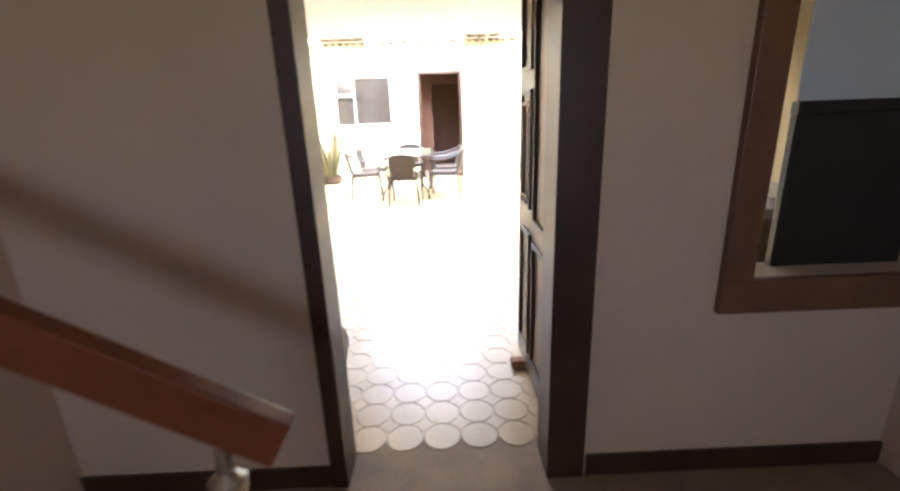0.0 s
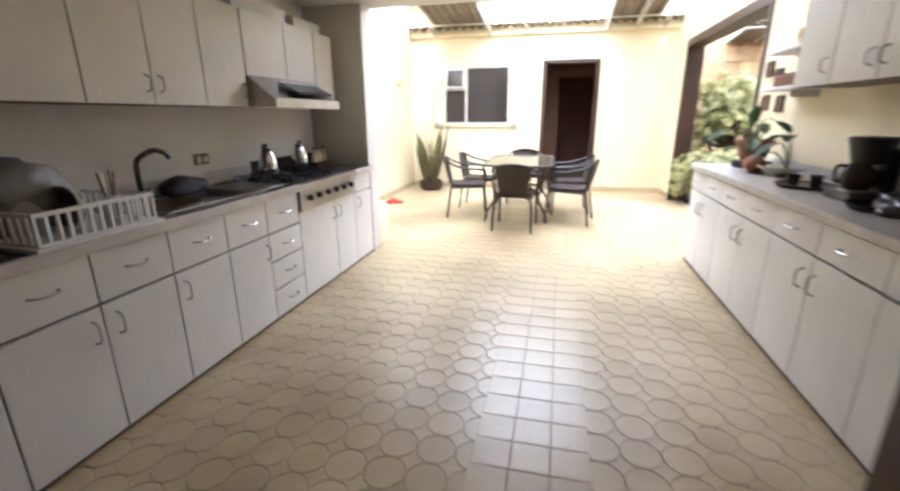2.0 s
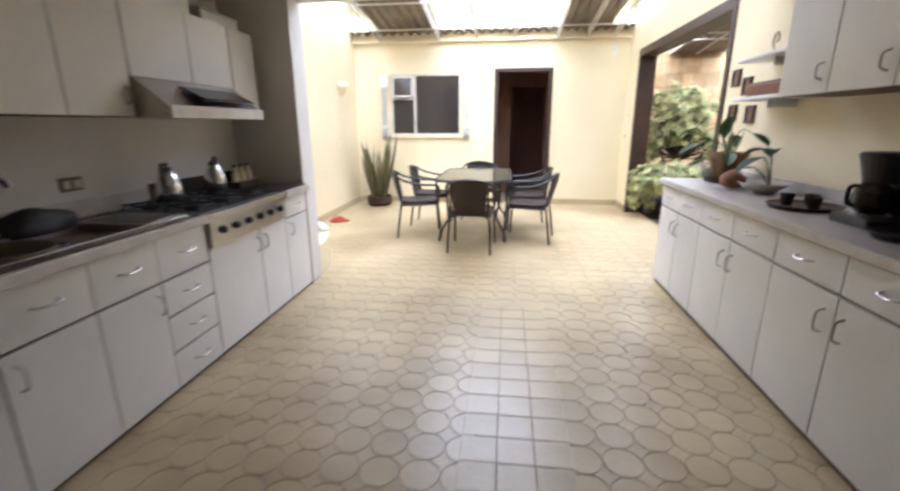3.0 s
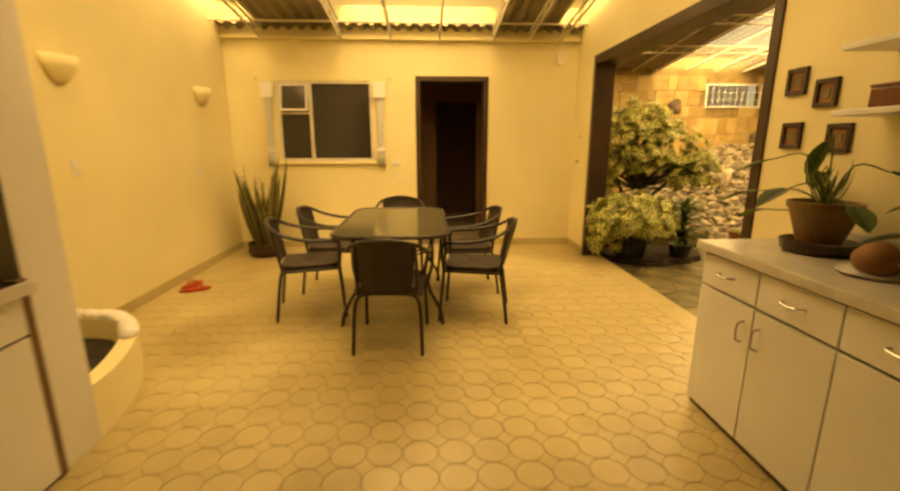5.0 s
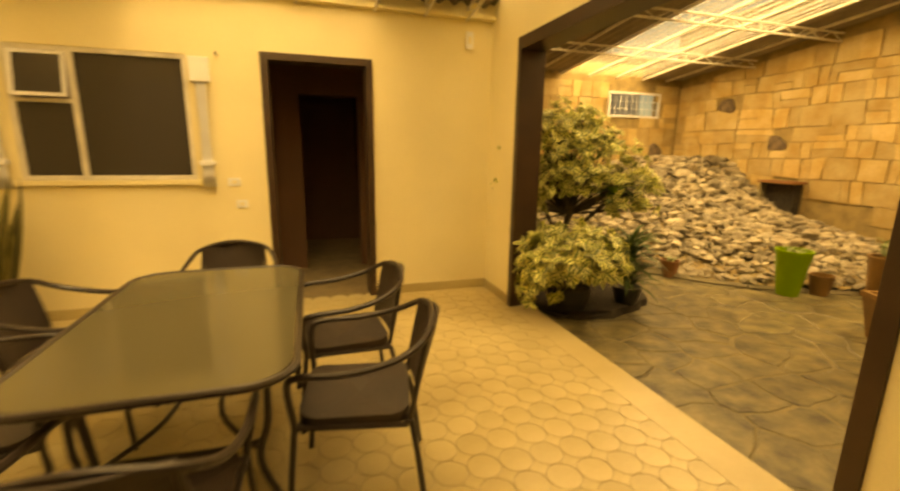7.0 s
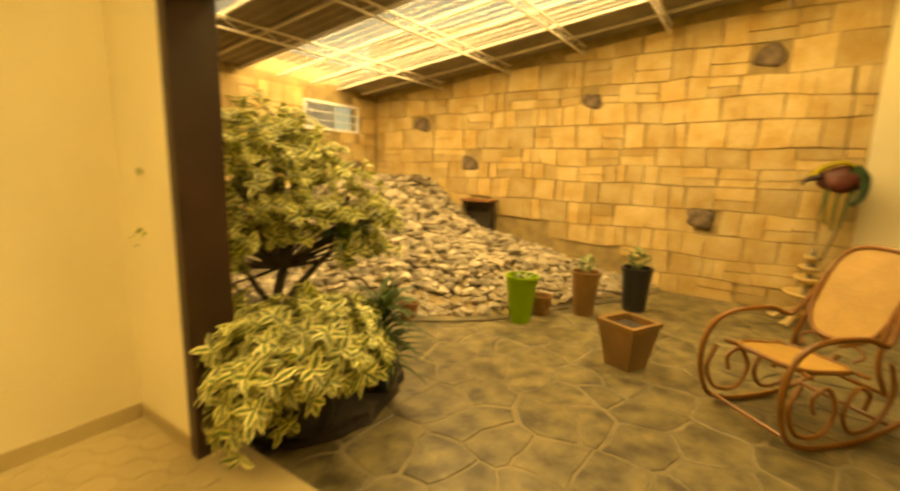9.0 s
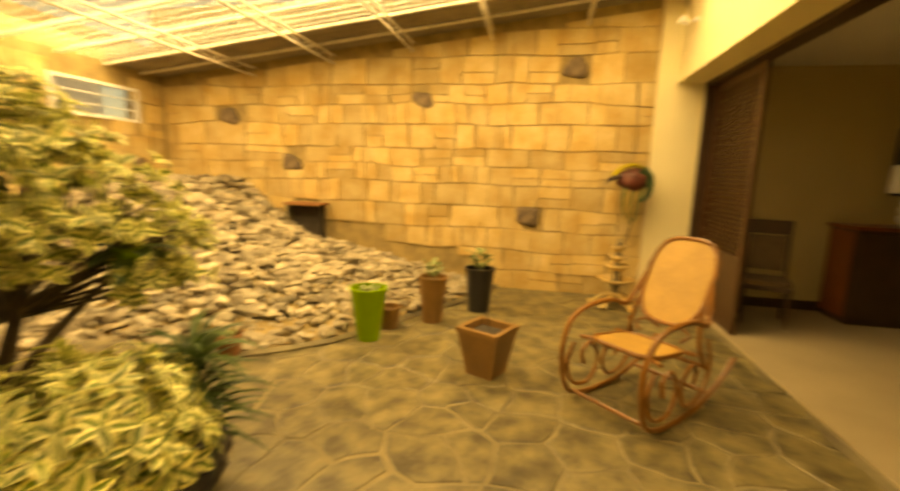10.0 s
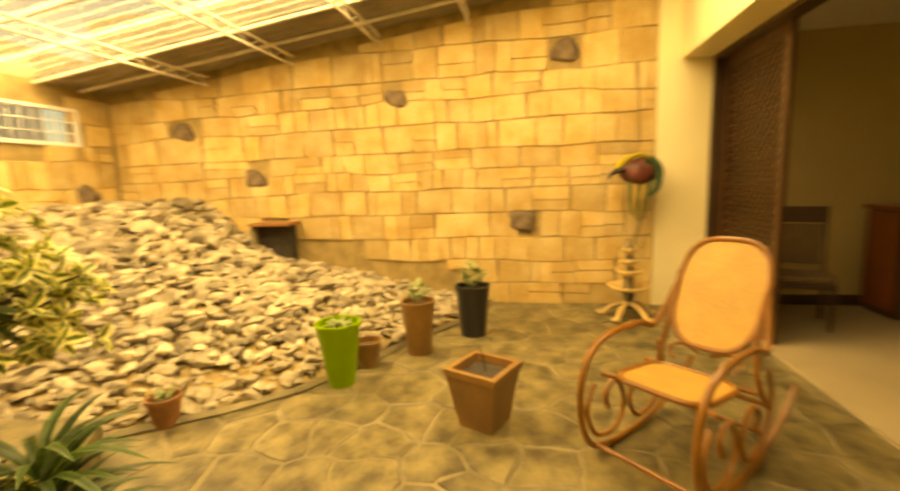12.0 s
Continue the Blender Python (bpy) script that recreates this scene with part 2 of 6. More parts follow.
setting("floor", box(-3.2, -3.2, -0.12, XR, 13.4, -0.0032), M["grout"], "cement bed and joints under the cream tiles")
setting("ground", box(XR + 0.02, 5.1, -0.2, 9.3, 13.2, GZ - 0.006), M["mortar"], "mortar bed of the flagstone garden floor")
setting("floor_living", box(XR + 0.02, 0.3, -0.2, 9.3, 5.1, -0.03), M["carpet"], "plain cream living-room floor")

wall("wall_far", "x", YF, 0.18, -1.2, XR + 0.25, 0, 3.4, M["wall"], [(-0.40, 0.79, 1.14, 2.13), (1.36, 2.25, 0, 2.16)], "cream painted patio wall with a window and a door")
wall("wall_patio_left", "y", XL - 0.2, 0.2, 5.47, YF, 0, 3.6, M["wall"], (), "cream painted side wall of the patio")
wall("wall_kitchen_left", "y", -0.84, 0.2, YK, 5.25, 0, KH, M["kwall"], (), "white kitchen wall above the worktop")
wall("wall_stub", "x", 5.25, 0.22, -1.18, -0.08, 0, KH, M["kwall"], (), "end wall of the kitchen run")
wall("wall_right", "y", XR, 0.2, YK, YF, 0, 3.7, M["wall"], [(6.08, 8.87, -0.05, 2.33)], "cream wall with the wide garden opening")
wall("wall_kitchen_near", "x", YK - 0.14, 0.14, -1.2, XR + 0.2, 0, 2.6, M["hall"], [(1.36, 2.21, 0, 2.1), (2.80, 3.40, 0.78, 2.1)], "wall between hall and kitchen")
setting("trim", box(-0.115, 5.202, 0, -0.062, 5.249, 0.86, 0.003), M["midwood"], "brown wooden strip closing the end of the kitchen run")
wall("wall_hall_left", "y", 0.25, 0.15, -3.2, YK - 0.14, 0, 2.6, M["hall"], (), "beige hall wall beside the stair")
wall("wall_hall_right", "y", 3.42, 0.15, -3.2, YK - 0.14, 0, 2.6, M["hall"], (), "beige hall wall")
# the opening in this unseen wall and its area lamp are added to brighten the hall
wall("wall_hall_back", "x", -3.2, 0.15, -0.6, 3.6, 0, 2.6, M["hall"], [(1.3, 2.2, 1.35, 2.0)], "unseen beige hall wall behind the stair with an added opening")
hl = skylight("added_hall_light", 1.75, -3.18, 1.68, 0.85, 0.6, 2.2, (1, 0.74, 0.46))
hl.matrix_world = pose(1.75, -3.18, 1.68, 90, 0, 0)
setting("ceiling_hall", box(-0.6, -3.2, 2.6, 3.6, YK, 2.7), M["ceil"], "pale hall ceiling")
setting("ceiling_kitchen", box(-1.2, YK, KH, XR, 5.47, KH + 0.14), M["ceil"], "pale kitchen ceiling")
wall("wall_over_kitchen", "x", 5.35, 0.12, -1.2, XR, KH + 0.14, 3.7, M["wall"], (), "cream wall above the kitchen ceiling's edge")

wall("wall_stone", "y", GX + 0.03, 0.2, 4.9, GY1 + 0.2, -0.2, 3.8, M["joint"], (), "backing of the sandstone block wall")
wall("wall_garden_window", "x", GY1 + 0.03, 0.2, XR + 0.2, GX + 0.2, -0.2, 3.2, M["joint"], [(7.17, 8.37, 2.08, 2.55)], "backing of the stone wall with a barred window")
wall("wall_living", "x", GY0 - 0.2, 0.2, XR + 0.2, GX + 0.03, -0.2, 3.8, M["wall"], [(3.7, 8.78, -0.1, LZ)], "cream wall above the wide living-room opening")
wall("wall_living_right", "y", 8.85, 0.2, 0.3, GY0 - 0.2, -0.1, 2.95, M["living"], (), "cream living-room wall")
wall("wall_living_back", "x", 0.3, 0.2, XR + 0.2, 9.0, -0.1, 2.95, M["living"], (), "cream living-room wall")
wall("wall_living_left", "y", XR + 0.2, 0.1, 0.3, GY0 - 0.2, -0.1, 2.95, M["living"], (), "cream living-room wall")
setting("ceiling_living", box(XR + 0.2, 0.3, 2.85, 9.1, GY0 - 0.2, 2.95), M["ceil"], "pale living-room ceiling")
setting("lintel_beam", box(XR + 0.2, GY0, LZ - 0.05, GX - 0.02, BY, 3.8), M["wall"], "cream beam above the living-room opening")

setting("wall_pier", box(GX - 0.02, GY0 - 0.2, -0.1, GX + 0.03, 5.69, 3.7), M["wall"], "cream painted wall end beside the sandstone")
setting("threshold", box(XR - 0.02, 6.14, -0.15, XR + 0.2, 8.81, 0.002), M["tile"], "cream threshold of the garden opening")

# the room behind the far door; its dimness is put into the brown wall colour
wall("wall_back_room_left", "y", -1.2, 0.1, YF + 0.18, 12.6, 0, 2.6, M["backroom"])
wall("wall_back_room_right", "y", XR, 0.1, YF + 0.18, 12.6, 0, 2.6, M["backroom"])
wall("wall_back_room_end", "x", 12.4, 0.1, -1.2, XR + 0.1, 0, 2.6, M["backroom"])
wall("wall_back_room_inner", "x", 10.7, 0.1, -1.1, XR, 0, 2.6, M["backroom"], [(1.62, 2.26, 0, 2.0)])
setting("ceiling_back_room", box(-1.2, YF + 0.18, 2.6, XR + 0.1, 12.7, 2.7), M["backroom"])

# roofs: corrugated sheets, opaque and translucent, that rise away from the far walls


def corrugated(name, x0, x1, y0, y1, height, material, pitch=0.146, amp=0.022, label=""):
    bm = bmesh.new()
    n = max(2, int((x1 - x0) / pitch * 8))
    rows = []
    for j in range(2):
        y = (y0, y1)[j]
        rows.append([bm.verts.new((x0 + (x1 - x0) * i / n, y, height(y) + amp * math.sin((x0 + (x1 - x0) * i / n) / pitch * math.tau))) for i in range(n + 1)])
    for i in range(n):
        bm.faces.new((rows[0][i], rows[0][i + 1], rows[1][i + 1], rows[1][i]))
    r = bmesh.ops.extrude_face_region(bm, geom=list(bm.faces))
    for v in r["geom"]:
        if isinstance(v, bmesh.types.BMVert):
            v.co.z += 0.006
    bmesh.ops.recalc_face_normals(bm, faces=bm.faces)
    return setting(name, bm, material, label)


PATIO_STRIPS = [(-1.2, -0.55, 1), (-0.55, 0.45, 0), (0.45, 2.3, 1), (2.3, 3.1, 0), (3.1, 3.6, 1)]
GARDEN_STRIPS = [(3.6, 4.4, 0), (4.4, 5.05, 1), (5.05, 6.1, 0), (6.1, 7.9, 1), (7.9, 9.0, 0)]
for strips, height, ya, yb in ((PATIO_STRIPS, patio_roof, 5.3, YF + 0.1), (GARDEN_STRIPS, garden_roof, GY0 - 0.1, GY1 + 0.2)):
    for x0, x1, clear in strips:
        ob = corrugated("roof_sheet", x0, x1, ya, yb, lambda y: height(y) + 0.09, M["roofpane" if clear else "sheet"],
                        label="translucent corrugated roof sheet" if clear else "grey corrugated roof sheet")
        if clear:
            ob.visible_shadow = False
            skylight("skylight", (x0 + x1) / 2, (ya + yb) / 2, height((ya + yb) / 2) + 0.32, x1 - x0 - 0.05, yb - ya - 0.1, (50 if ya > 5.2 else 75) * (x1 - x0) * (yb - ya) / 2.2)


corrugated("roof_sheet", -1.2, 3.6, YF - 0.17, YF + 0.1, lambda y: patio_roof(y) + 0.072, M["sheet"], label="dark wavy eave sheet of the patio roof")


# ---- frames of doors and openings ----
def frame_boards(name, boards, material, label):
    bm = bmesh.new()
    for b in boards:
        add_box(bm, *b, bevel=0.004)
    return setting(name, bm, material, label)


frame_boards("door_frame", [(1.34, YF - 0.02, 0, 1.40, YF + 0.2, 2.19), (2.21, YF - 0.02, 0, 2.27, YF + 0.2, 2.19), (1.40, YF - 0.02, 2.13, 2.21, YF + 0.2, 2.19)],
             M["dark"], "dark wooden door frame in the patio wall")
frame_boards("opening_frame", [(XR - 0.015, 8.81, -0.05, XR + 0.215, 8.88, 2.34), (XR - 0.015, 6.07, -0.05, XR + 0.215, 6.14, 2.34), (XR - 0.015, 6.14, 2.24, XR + 0.215, 8.81, 2.34)],
             M["dark"], "dark wooden lining of the garden opening")
frame_boards("kitchen_door_frame", [(1.33, YK - 0.16, 0, 1.39, YK + 0.01, 2.13), (2.14, YK - 0.16, 0, 2.28, YK + 0.01, 2.13), (1.39, YK - 0.16, 2.07, 2.14, YK + 0.01, 2.13)],
             M["dark"], "dark wooden kitchen door frame")
frame_boards("baseboard", [(0.4, YK - 0.155, 0, 1.33, YK - 0.14, 0.09), (2.29, YK - 0.155, 0, XR, YK - 0.14, 0.09)], M["dark"], "dark wooden baseboard of the hall")
frame_boards("baseboard", [(8.835, 0.5, -0.03, 8.85, GY0 - 0.2, 0.09), (XR + 0.3, 0.5, -0.03, 8.83, 0.515, 0.09)], M["dark"], "dark baseboard of the living room")
bm = bmesh.new()
for b in ((XL, 5.45, 0, XL + 0.012, YF, 0.09), (XL + 0.012, YF - 0.012, 0, 1.34, YF, 0.09), (2.27, YF - 0.012, 0, XR, YF, 0.09), (XR - 0.012, 8.88, 0, XR, YF - 0.012, 0.09), (XR - 0.012, 5.65, 0, XR, 6.07, 0.09)):
    add_box(bm, *b)
setting("baseboard", bm, M["tile"], "cream tile skirting of the patio")
setting("gutter_board", box(XL, YF - 0.07, 2.60, XR, YF, 2.635, 0.006), M["wall"], "cream board under the roof's edge")


# ---- roof timbers and trusses ----
def truss(a, b, deep=0.14, label="white welded steel roof truss"):
    """A light lattice beam from a to b: two chords and a zigzag between them."""
    a, b = Vector(a), Vector(b)
    t = new("roof_truss")
    t.matrix_basis = Matrix.Translation(a)
    tagged(t, label, "truss", "roof trusses")
    d = b - a
    n = max(4, int(d.length / 0.22))
    drop = Vector((0, 0, -deep))
    part("top_chord", tube([Vector((0, 0, 0)), d], 0.014, 6, 1), M["whitemetal"], t)
    part("bottom_chord", tube([drop, d + drop], 0.014, 6, 1), M["whitemetal"], t)
    pts = [d * (i / n) + (drop if i % 2 else Vector((0, 0, 0))) for i in range(n + 1)]
    part("zigzag_web", tube(pts, 0.007, 5, 1), M["whitemetal"], t)
    return t


for y in (6.55, 7.73, 8.8, 9.95, 11.2):
    truss((XR + 0.2, y, garden_roof(y) + 0.01), (GX + 0.03, y, garden_roof(y) + 0.01), 0.11)
bm = bmesh.new()
for x in (4.4, 5.05, 5.6, 6.1, 6.7, 7.3, 7.9, 8.45):
    add_tube(bm, [(x, GY0 + 0.14, garden_roof(GY0 + 0.14) + 0.045), (x, GY1, garden_roof(GY1) + 0.045)], 0.02, 6, 1)
setting("roof_purlins", bm, M["whitemetal"], "white steel rails under the garden roof")
for x in (-0.5, 0.45, 1.05, 1.65, 2.3, 2.75, 3.15):
    truss((x, 5.32, patio_roof(5.32) + 0.02), (x, YF - 0.02, patio_roof(YF) + 0.02), 0.09)
bm = bmesh.new()
for y in (6.0, 7.1, 8.2, 9.2):
    add_tube(bm, [(XL, y, patio_roof(y) + 0.05), (XR, y, patio_roof(y) + 0.05)], 0.014, 6, 1)
setting("roof_purlins", bm, M["whitemetal"], "white steel rails under the patio roof")


# ---- windows ----
def window(name, x0, x1, z0, z1, y, mull, label):
    """A white steel window in a wall along x, with one mullion and a small vent sash in the narrow bay."""
    w = thing(name, x0, y, z0, 0, label, "window")
    w["kind"] = "structure"
    W_, H_ = x1 - x0, z1 - z0
    bm = bmesh.new()
    for b in ((0, -0.02, 0, W_, 0.03, 0.035), (0, -0.02, H_ - 0.035, W_, 0.03, H_), (0, -0.02, 0.035, 0.035, 0.03, H_ - 0.035), (W_ - 0.035, -0.02, 0.035, W_, 0.03, H_ - 0.035),
              (mull - 0.02, -0.02, 0.035, mull + 0.02, 0.03, H_ - 0.035)):
        add_box(bm, *b, bevel=0.003)
    part("window_frame", bm, M["whitemetal"], w)
    part("transom", box(0.035, -0.015, H_ * 0.59, mull - 0.02, 0.025, H_ * 0.59 + 0.03, 0.002), M["whitemetal"], w)
    part("pane", box(mull + 0.02, 0.003, 0.035, W_ - 0.035, 0.008, H_ - 0.035), M["pane"], w)
    part("pane", box(0.035, 0.003, 0.035, mull - 0.02, 0.008, H_ * 0.59), M["pane"], w)
    s = new("vent_sash")
    s.parent = w
    s.matrix_basis = pose(0.04, -0.012, H_ - 0.04, -9, 0, 0)
    sw, sh = mull - 0.065, H_ * 0.41 - 0.075
    bm = bmesh.new()
    for b in ((0, -0.012, -sh, sw, 0.012, -sh + 0.025), (0, -0.012, -0.025, sw, 0.012, 0), (0, -0.012, -sh + 0.025, 0.025, 0.012, -0.025), (sw - 0.025, -0.012, -sh + 0.025, sw, 0.012, -0.025)):
        add_box(bm, *b, bevel=0.002)
    part("sash_frame", bm, M["white"], s)
    part("pane", box(0.025, -0.002, -sh + 0.025, sw - 0.025, 0.002, -0.025), M["pane"], s)
    return w


window("window_1", -0.40, 0.79, 1.14, 2.13, YF + 0.03, 0.41, "white steel window with a vent sash, dark inside")
setting("window_sill", box(-0.44, YF - 0.035, 1.10, 0.83, YF + 0.03, 1.14, 0.006), M["wall"], "cream window sill")
w2 = thing("window_2", 7.17, GY1 + 0.03, 2.08, 0, "white barred window high in the stone wall", "window")
w2["kind"] = "structure"
bm = bmesh.new()
for b in ((0, -0.03, 0, 1.2, 0.03, 0.04), (0, -0.03, 0.43, 1.2, 0.03, 0.47), (0, -0.03, 0.04, 0.04, 0.03, 0.43), (1.16, -0.03, 0.04, 1.2, 0.03, 0.43)):
    add_box(bm, *b, bevel=0.003)
part("window_frame", bm, M["white"], w2)
for i in range(1, 9):
    part("bar", tube([(0.04 + i * 0.125, -0.01, 0.03), (0.04 + i * 0.125, -0.01, 0.44)], 0.008, 6, 1), M["white"], w2)
for z in (0.16, 0.30):
    part("crossbar", tube([(0.03, -0.015, z), (1.17, -0.015, z)], 0.007, 6, 1), M["white"], w2)
# unseen pale slab added outside so the barred window looks bright
setting("backdrop", box(6.6, GY1 + 1.6, 1.2, 9.2, GY1 + 1.7, 3.6), mat("pale_window_backdrop", (0.75, 0.74, 0.72), 0.8, 0.08, 1.5, 40, 0.2), "pale backdrop added behind the barred window to fill it with brightness")

# hall window with its wooden frame, deep reveal and dark lower part
hw = thing("window_3", 2.80, YK - 0.14, 0.78, 0, "wood-framed hall window with a dark lower panel", "window")
hw["kind"] = "structure"
bm = bmesh.new()
for b in ((-0.10, -0.03, -0.12, 0.62, 0.0, 0.0), (-0.10, -0.03, 0.0, 0.0, 0.0, 1.32), (-0.10, -0.03, 1.32, 0.62, 0.0, 1.42)):
    add_box(bm, *b, bevel=0.004)
part("window_frame", bm, M["midwood"], hw)
part("lower_panel", box(0.14, 0.09, 0.0, 0.60, 0.12, 0.52, 0.003), M["black"], hw)
part("rail", box(0.14, 0.085, 0.52, 0.60, 0.125, 0.56, 0.003), M["black"], hw)
part("pane", box(0.14, 0.10, 0.56, 0.60, 0.106, 1.31), M["frost"], hw)


# ---- wall things of the patio ----
def curtain(x, label):
    c = thing("curtain", x, YF - 0.05, 2.08, 0, label, "curtain", "curtains of the patio window")
    bm = bmesh.new()
    n = 28
    rows = []
    for j in range(9):
        z = -1.0 * j / 8
        w = 0.10 - 0.035 * math.sin(j / 8 * math.pi)
        rows.append([bm.verts.new(((i / n - 0.5) * w, 0.012 * math.sin(i / n * 26), z)) for i in range(n + 1)])
    for a, b in zip(rows, rows[1:]):
        for i in range(n):
            bm.faces.new((a[i], a[i + 1], b[i + 1], b[i]))
    r = bmesh.ops.extrude_face_region(bm, geom=list(bm.faces))
    for v in r["geom"]:
        if isinstance(v, bmesh.types.BMVert):
            v.co.y += 0.003
    part("cloth", bm, M["white"], c, "", True)
    part("valance", box(-0.075, -0.02, -0.16, 0.075, 0.018, 0.03, 0.01), M["white"], c)
    part("tie_band", box(-0.06, -0.02, -0.82, 0.06, 0.018, -0.78, 0.006), M["white"], c)
    return c


curtain(-0.50, "short white lace curtain gathered beside the window")
curtain(0.89, "short white lace curtain gathered beside the window")
for x in (-0.62, 1.02):
    h = thing("curtain_hook", x, YF, 2.14, 0, "small dark curtain hook on the cream wall", "hook", "curtain hooks")
    part("stem", tube([(0, 0, 0), (0, -0.04, 0), (0, -0.05, 0.02)], 0.005, 6), M["iron"], h)
for y, z in ((6.84, 1.87), (8.77, 1.89)):
    s = thing("wall_sconce", XL, y, z, 0, "half-bowl plaster sconce on the cream wall", "lamp", "wall sconces")
    bm = bmesh.new()
    prof = [(0.02, -0.13), (0.08, -0.09), (0.13, -0.02), (0.15, 0.06)]
    rings = [[bm.verts.new((math.cos(t) * r * 0.75, math.sin(t) * r, z_)) for t in [(-0.5 + k / 12) * math.pi for k in range(13)]] for r, z_ in prof]
    for a, b in zip(rings, rings[1:]):
        for k in range(12):
            bm.faces.new((a[k], a[k + 1], b[k + 1], b[k]))
    r = bmesh.ops.extrude_face_region(bm, geom=list(bm.faces))
    for v in r["geom"]:
        if isinstance(v, bmesh.types.BMVert):
            v.co *= 0.93
    part("bowl", bm, M["wall"], s, "", True)
    part("back_plate", box(0, -0.03, -0.10, 0.01, 0.03, 0.03, 0.003), M["whitemetal"], s)


def plate(name, x, y, z, axis, w, h, label, cat):
    t = thing(name, x, y, z, {"y": 0, "x": 90}.get(axis, 0), label, cat)
    part("plate", box(-w / 2, -0.01, -h / 2, w / 2, 0, h / 2, 0.003), M["white"], t)
    part("rocker", box(-w / 5, -0.015, -h / 5, w / 5, -0.01, h / 5, 0.001), M["wall"], t)
    return t


plate("light_switch", XL, 6.84, 1.19, "x", 0.08, 0.12, "white light switch on the cream wall", "switch")
plate("wall_socket", XL, 8.54, 1.04, "x", 0.08, 0.08, "white wall socket on the cream wall", "socket")
plate("light_switch", 1.07, YF, 1.12, "y", 0.10, 0.07, "white light switch beside the far door", "switch")
plate("wall_socket", 1.12, YF, 0.93, "y", 0.09, 0.07, "white wall socket beside the far door", "socket")
plate("alarm_sensor", 3.18, YF - 0.02, 2.42, "y", 0.07, 0.15, "small white alarm sensor under the roof board", "sensor")

for y, z in ((5.90, 1.675), (5.71, 1.60), (5.88, 1.40), (5.60, 1.385)):
    f = thing("picture_frame", XR, y, z, 0, "small dark square framed picture on the cream wall", "picture", "small pictures by the opening")
    f.matrix_basis = f.matrix_basis @ Matrix.Diagonal((1, 0.84, 0.84, 1))
    bm = bmesh.new()
    for b in ((-0.02, -0.075, -0.08, 0, 0.075, -0.055), (-0.02, -0.075, 0.055, 0, 0.075, 0.08), (-0.02, -0.075, -0.055, 0, -0.05, 0.055), (-0.02, 0.05, -0.055, 0, 0.075, 0.055)):
        add_box(bm, *b, bevel=0.003)
    part("frame", bm, M["dark"], f)
    part("picture", box(-0.008, -0.05, -0.055, -0.001, 0.05, 0.055), M["terracotta"], f)
    part("motif", box(-0.012, -0.025, -0.03, -0.008, 0.025, 0.02, 0.001), M["mortar"], f)
for y0, y1, z in ((4.75, 5.42, 1.73), (4.75, 5.42, 1.47)):
    s = thing("wall_shelf", XR, y0, z, 0, "thin white corner shelf on the cream wall", "shelf", "white wall shelves")
    part("board", box(-0.24, 0, 0, 0, y1 - y0, 0.025, 0.006), M["white"], s)
    part("bracket", box(-0.18, 0.3, -0.05, 0, 0.32, 0, 0.002), M["white"], s)
b = thing("wooden_box", XR - 0.13, 5.1, 1.495, 0, "long brown wooden box on the white shelf", "box")
part("body", box(-0.07, -0.20, 0, 0.07, 0.20, 0.075, 0.006), M["redwood"], b)
part("lid", box(-0.072, -0.202, 0.077, 0.072, 0.202, 0.09, 0.004), M["redwood"], b)
v = thing("ornament", XR - 0.12, 5.2, 1.755, 0, "small pale curled ornament on the white shelf", "ornament")
part("base", lathe([(0.03, 0), (0.035, 0.01), (0.01, 0.03)], 16), M["wall"], v)
part("curl", tube([(0, 0, 0.03), (0, 0.03, 0.08), (0, 0.0, 0.14), (0, -0.035, 0.10), (0, -0.01, 0.08)], 0.009, 8), M["wall"], v)


# ---- the kitchen ----
def handle(parent, y, z, side, vertical=True, length=0.10, x=0.0):
    """A curved bronze pull; side +1 faces +x, -1 faces -x."""
    k = side * 0.028
    if vertical:
        pts = [(x, y, z + length / 2), (x + k, y, z + length / 2 - 0.012), (x + k * 1.15, y, z), (x + k, y, z - length / 2 + 0.012), (x, y, z - length / 2)]
    else:
        pts = [(x, y - length / 2, z), (x + k, y - length / 2 + 0.012, z), (x + k * 1.15, y, z - 0.004), (x + k, y + length / 2 - 0.012, z), (x, y + length / 2, z)]
    return part("handle", tube(pts, 0.005, 6, 4), M["steel"], parent)


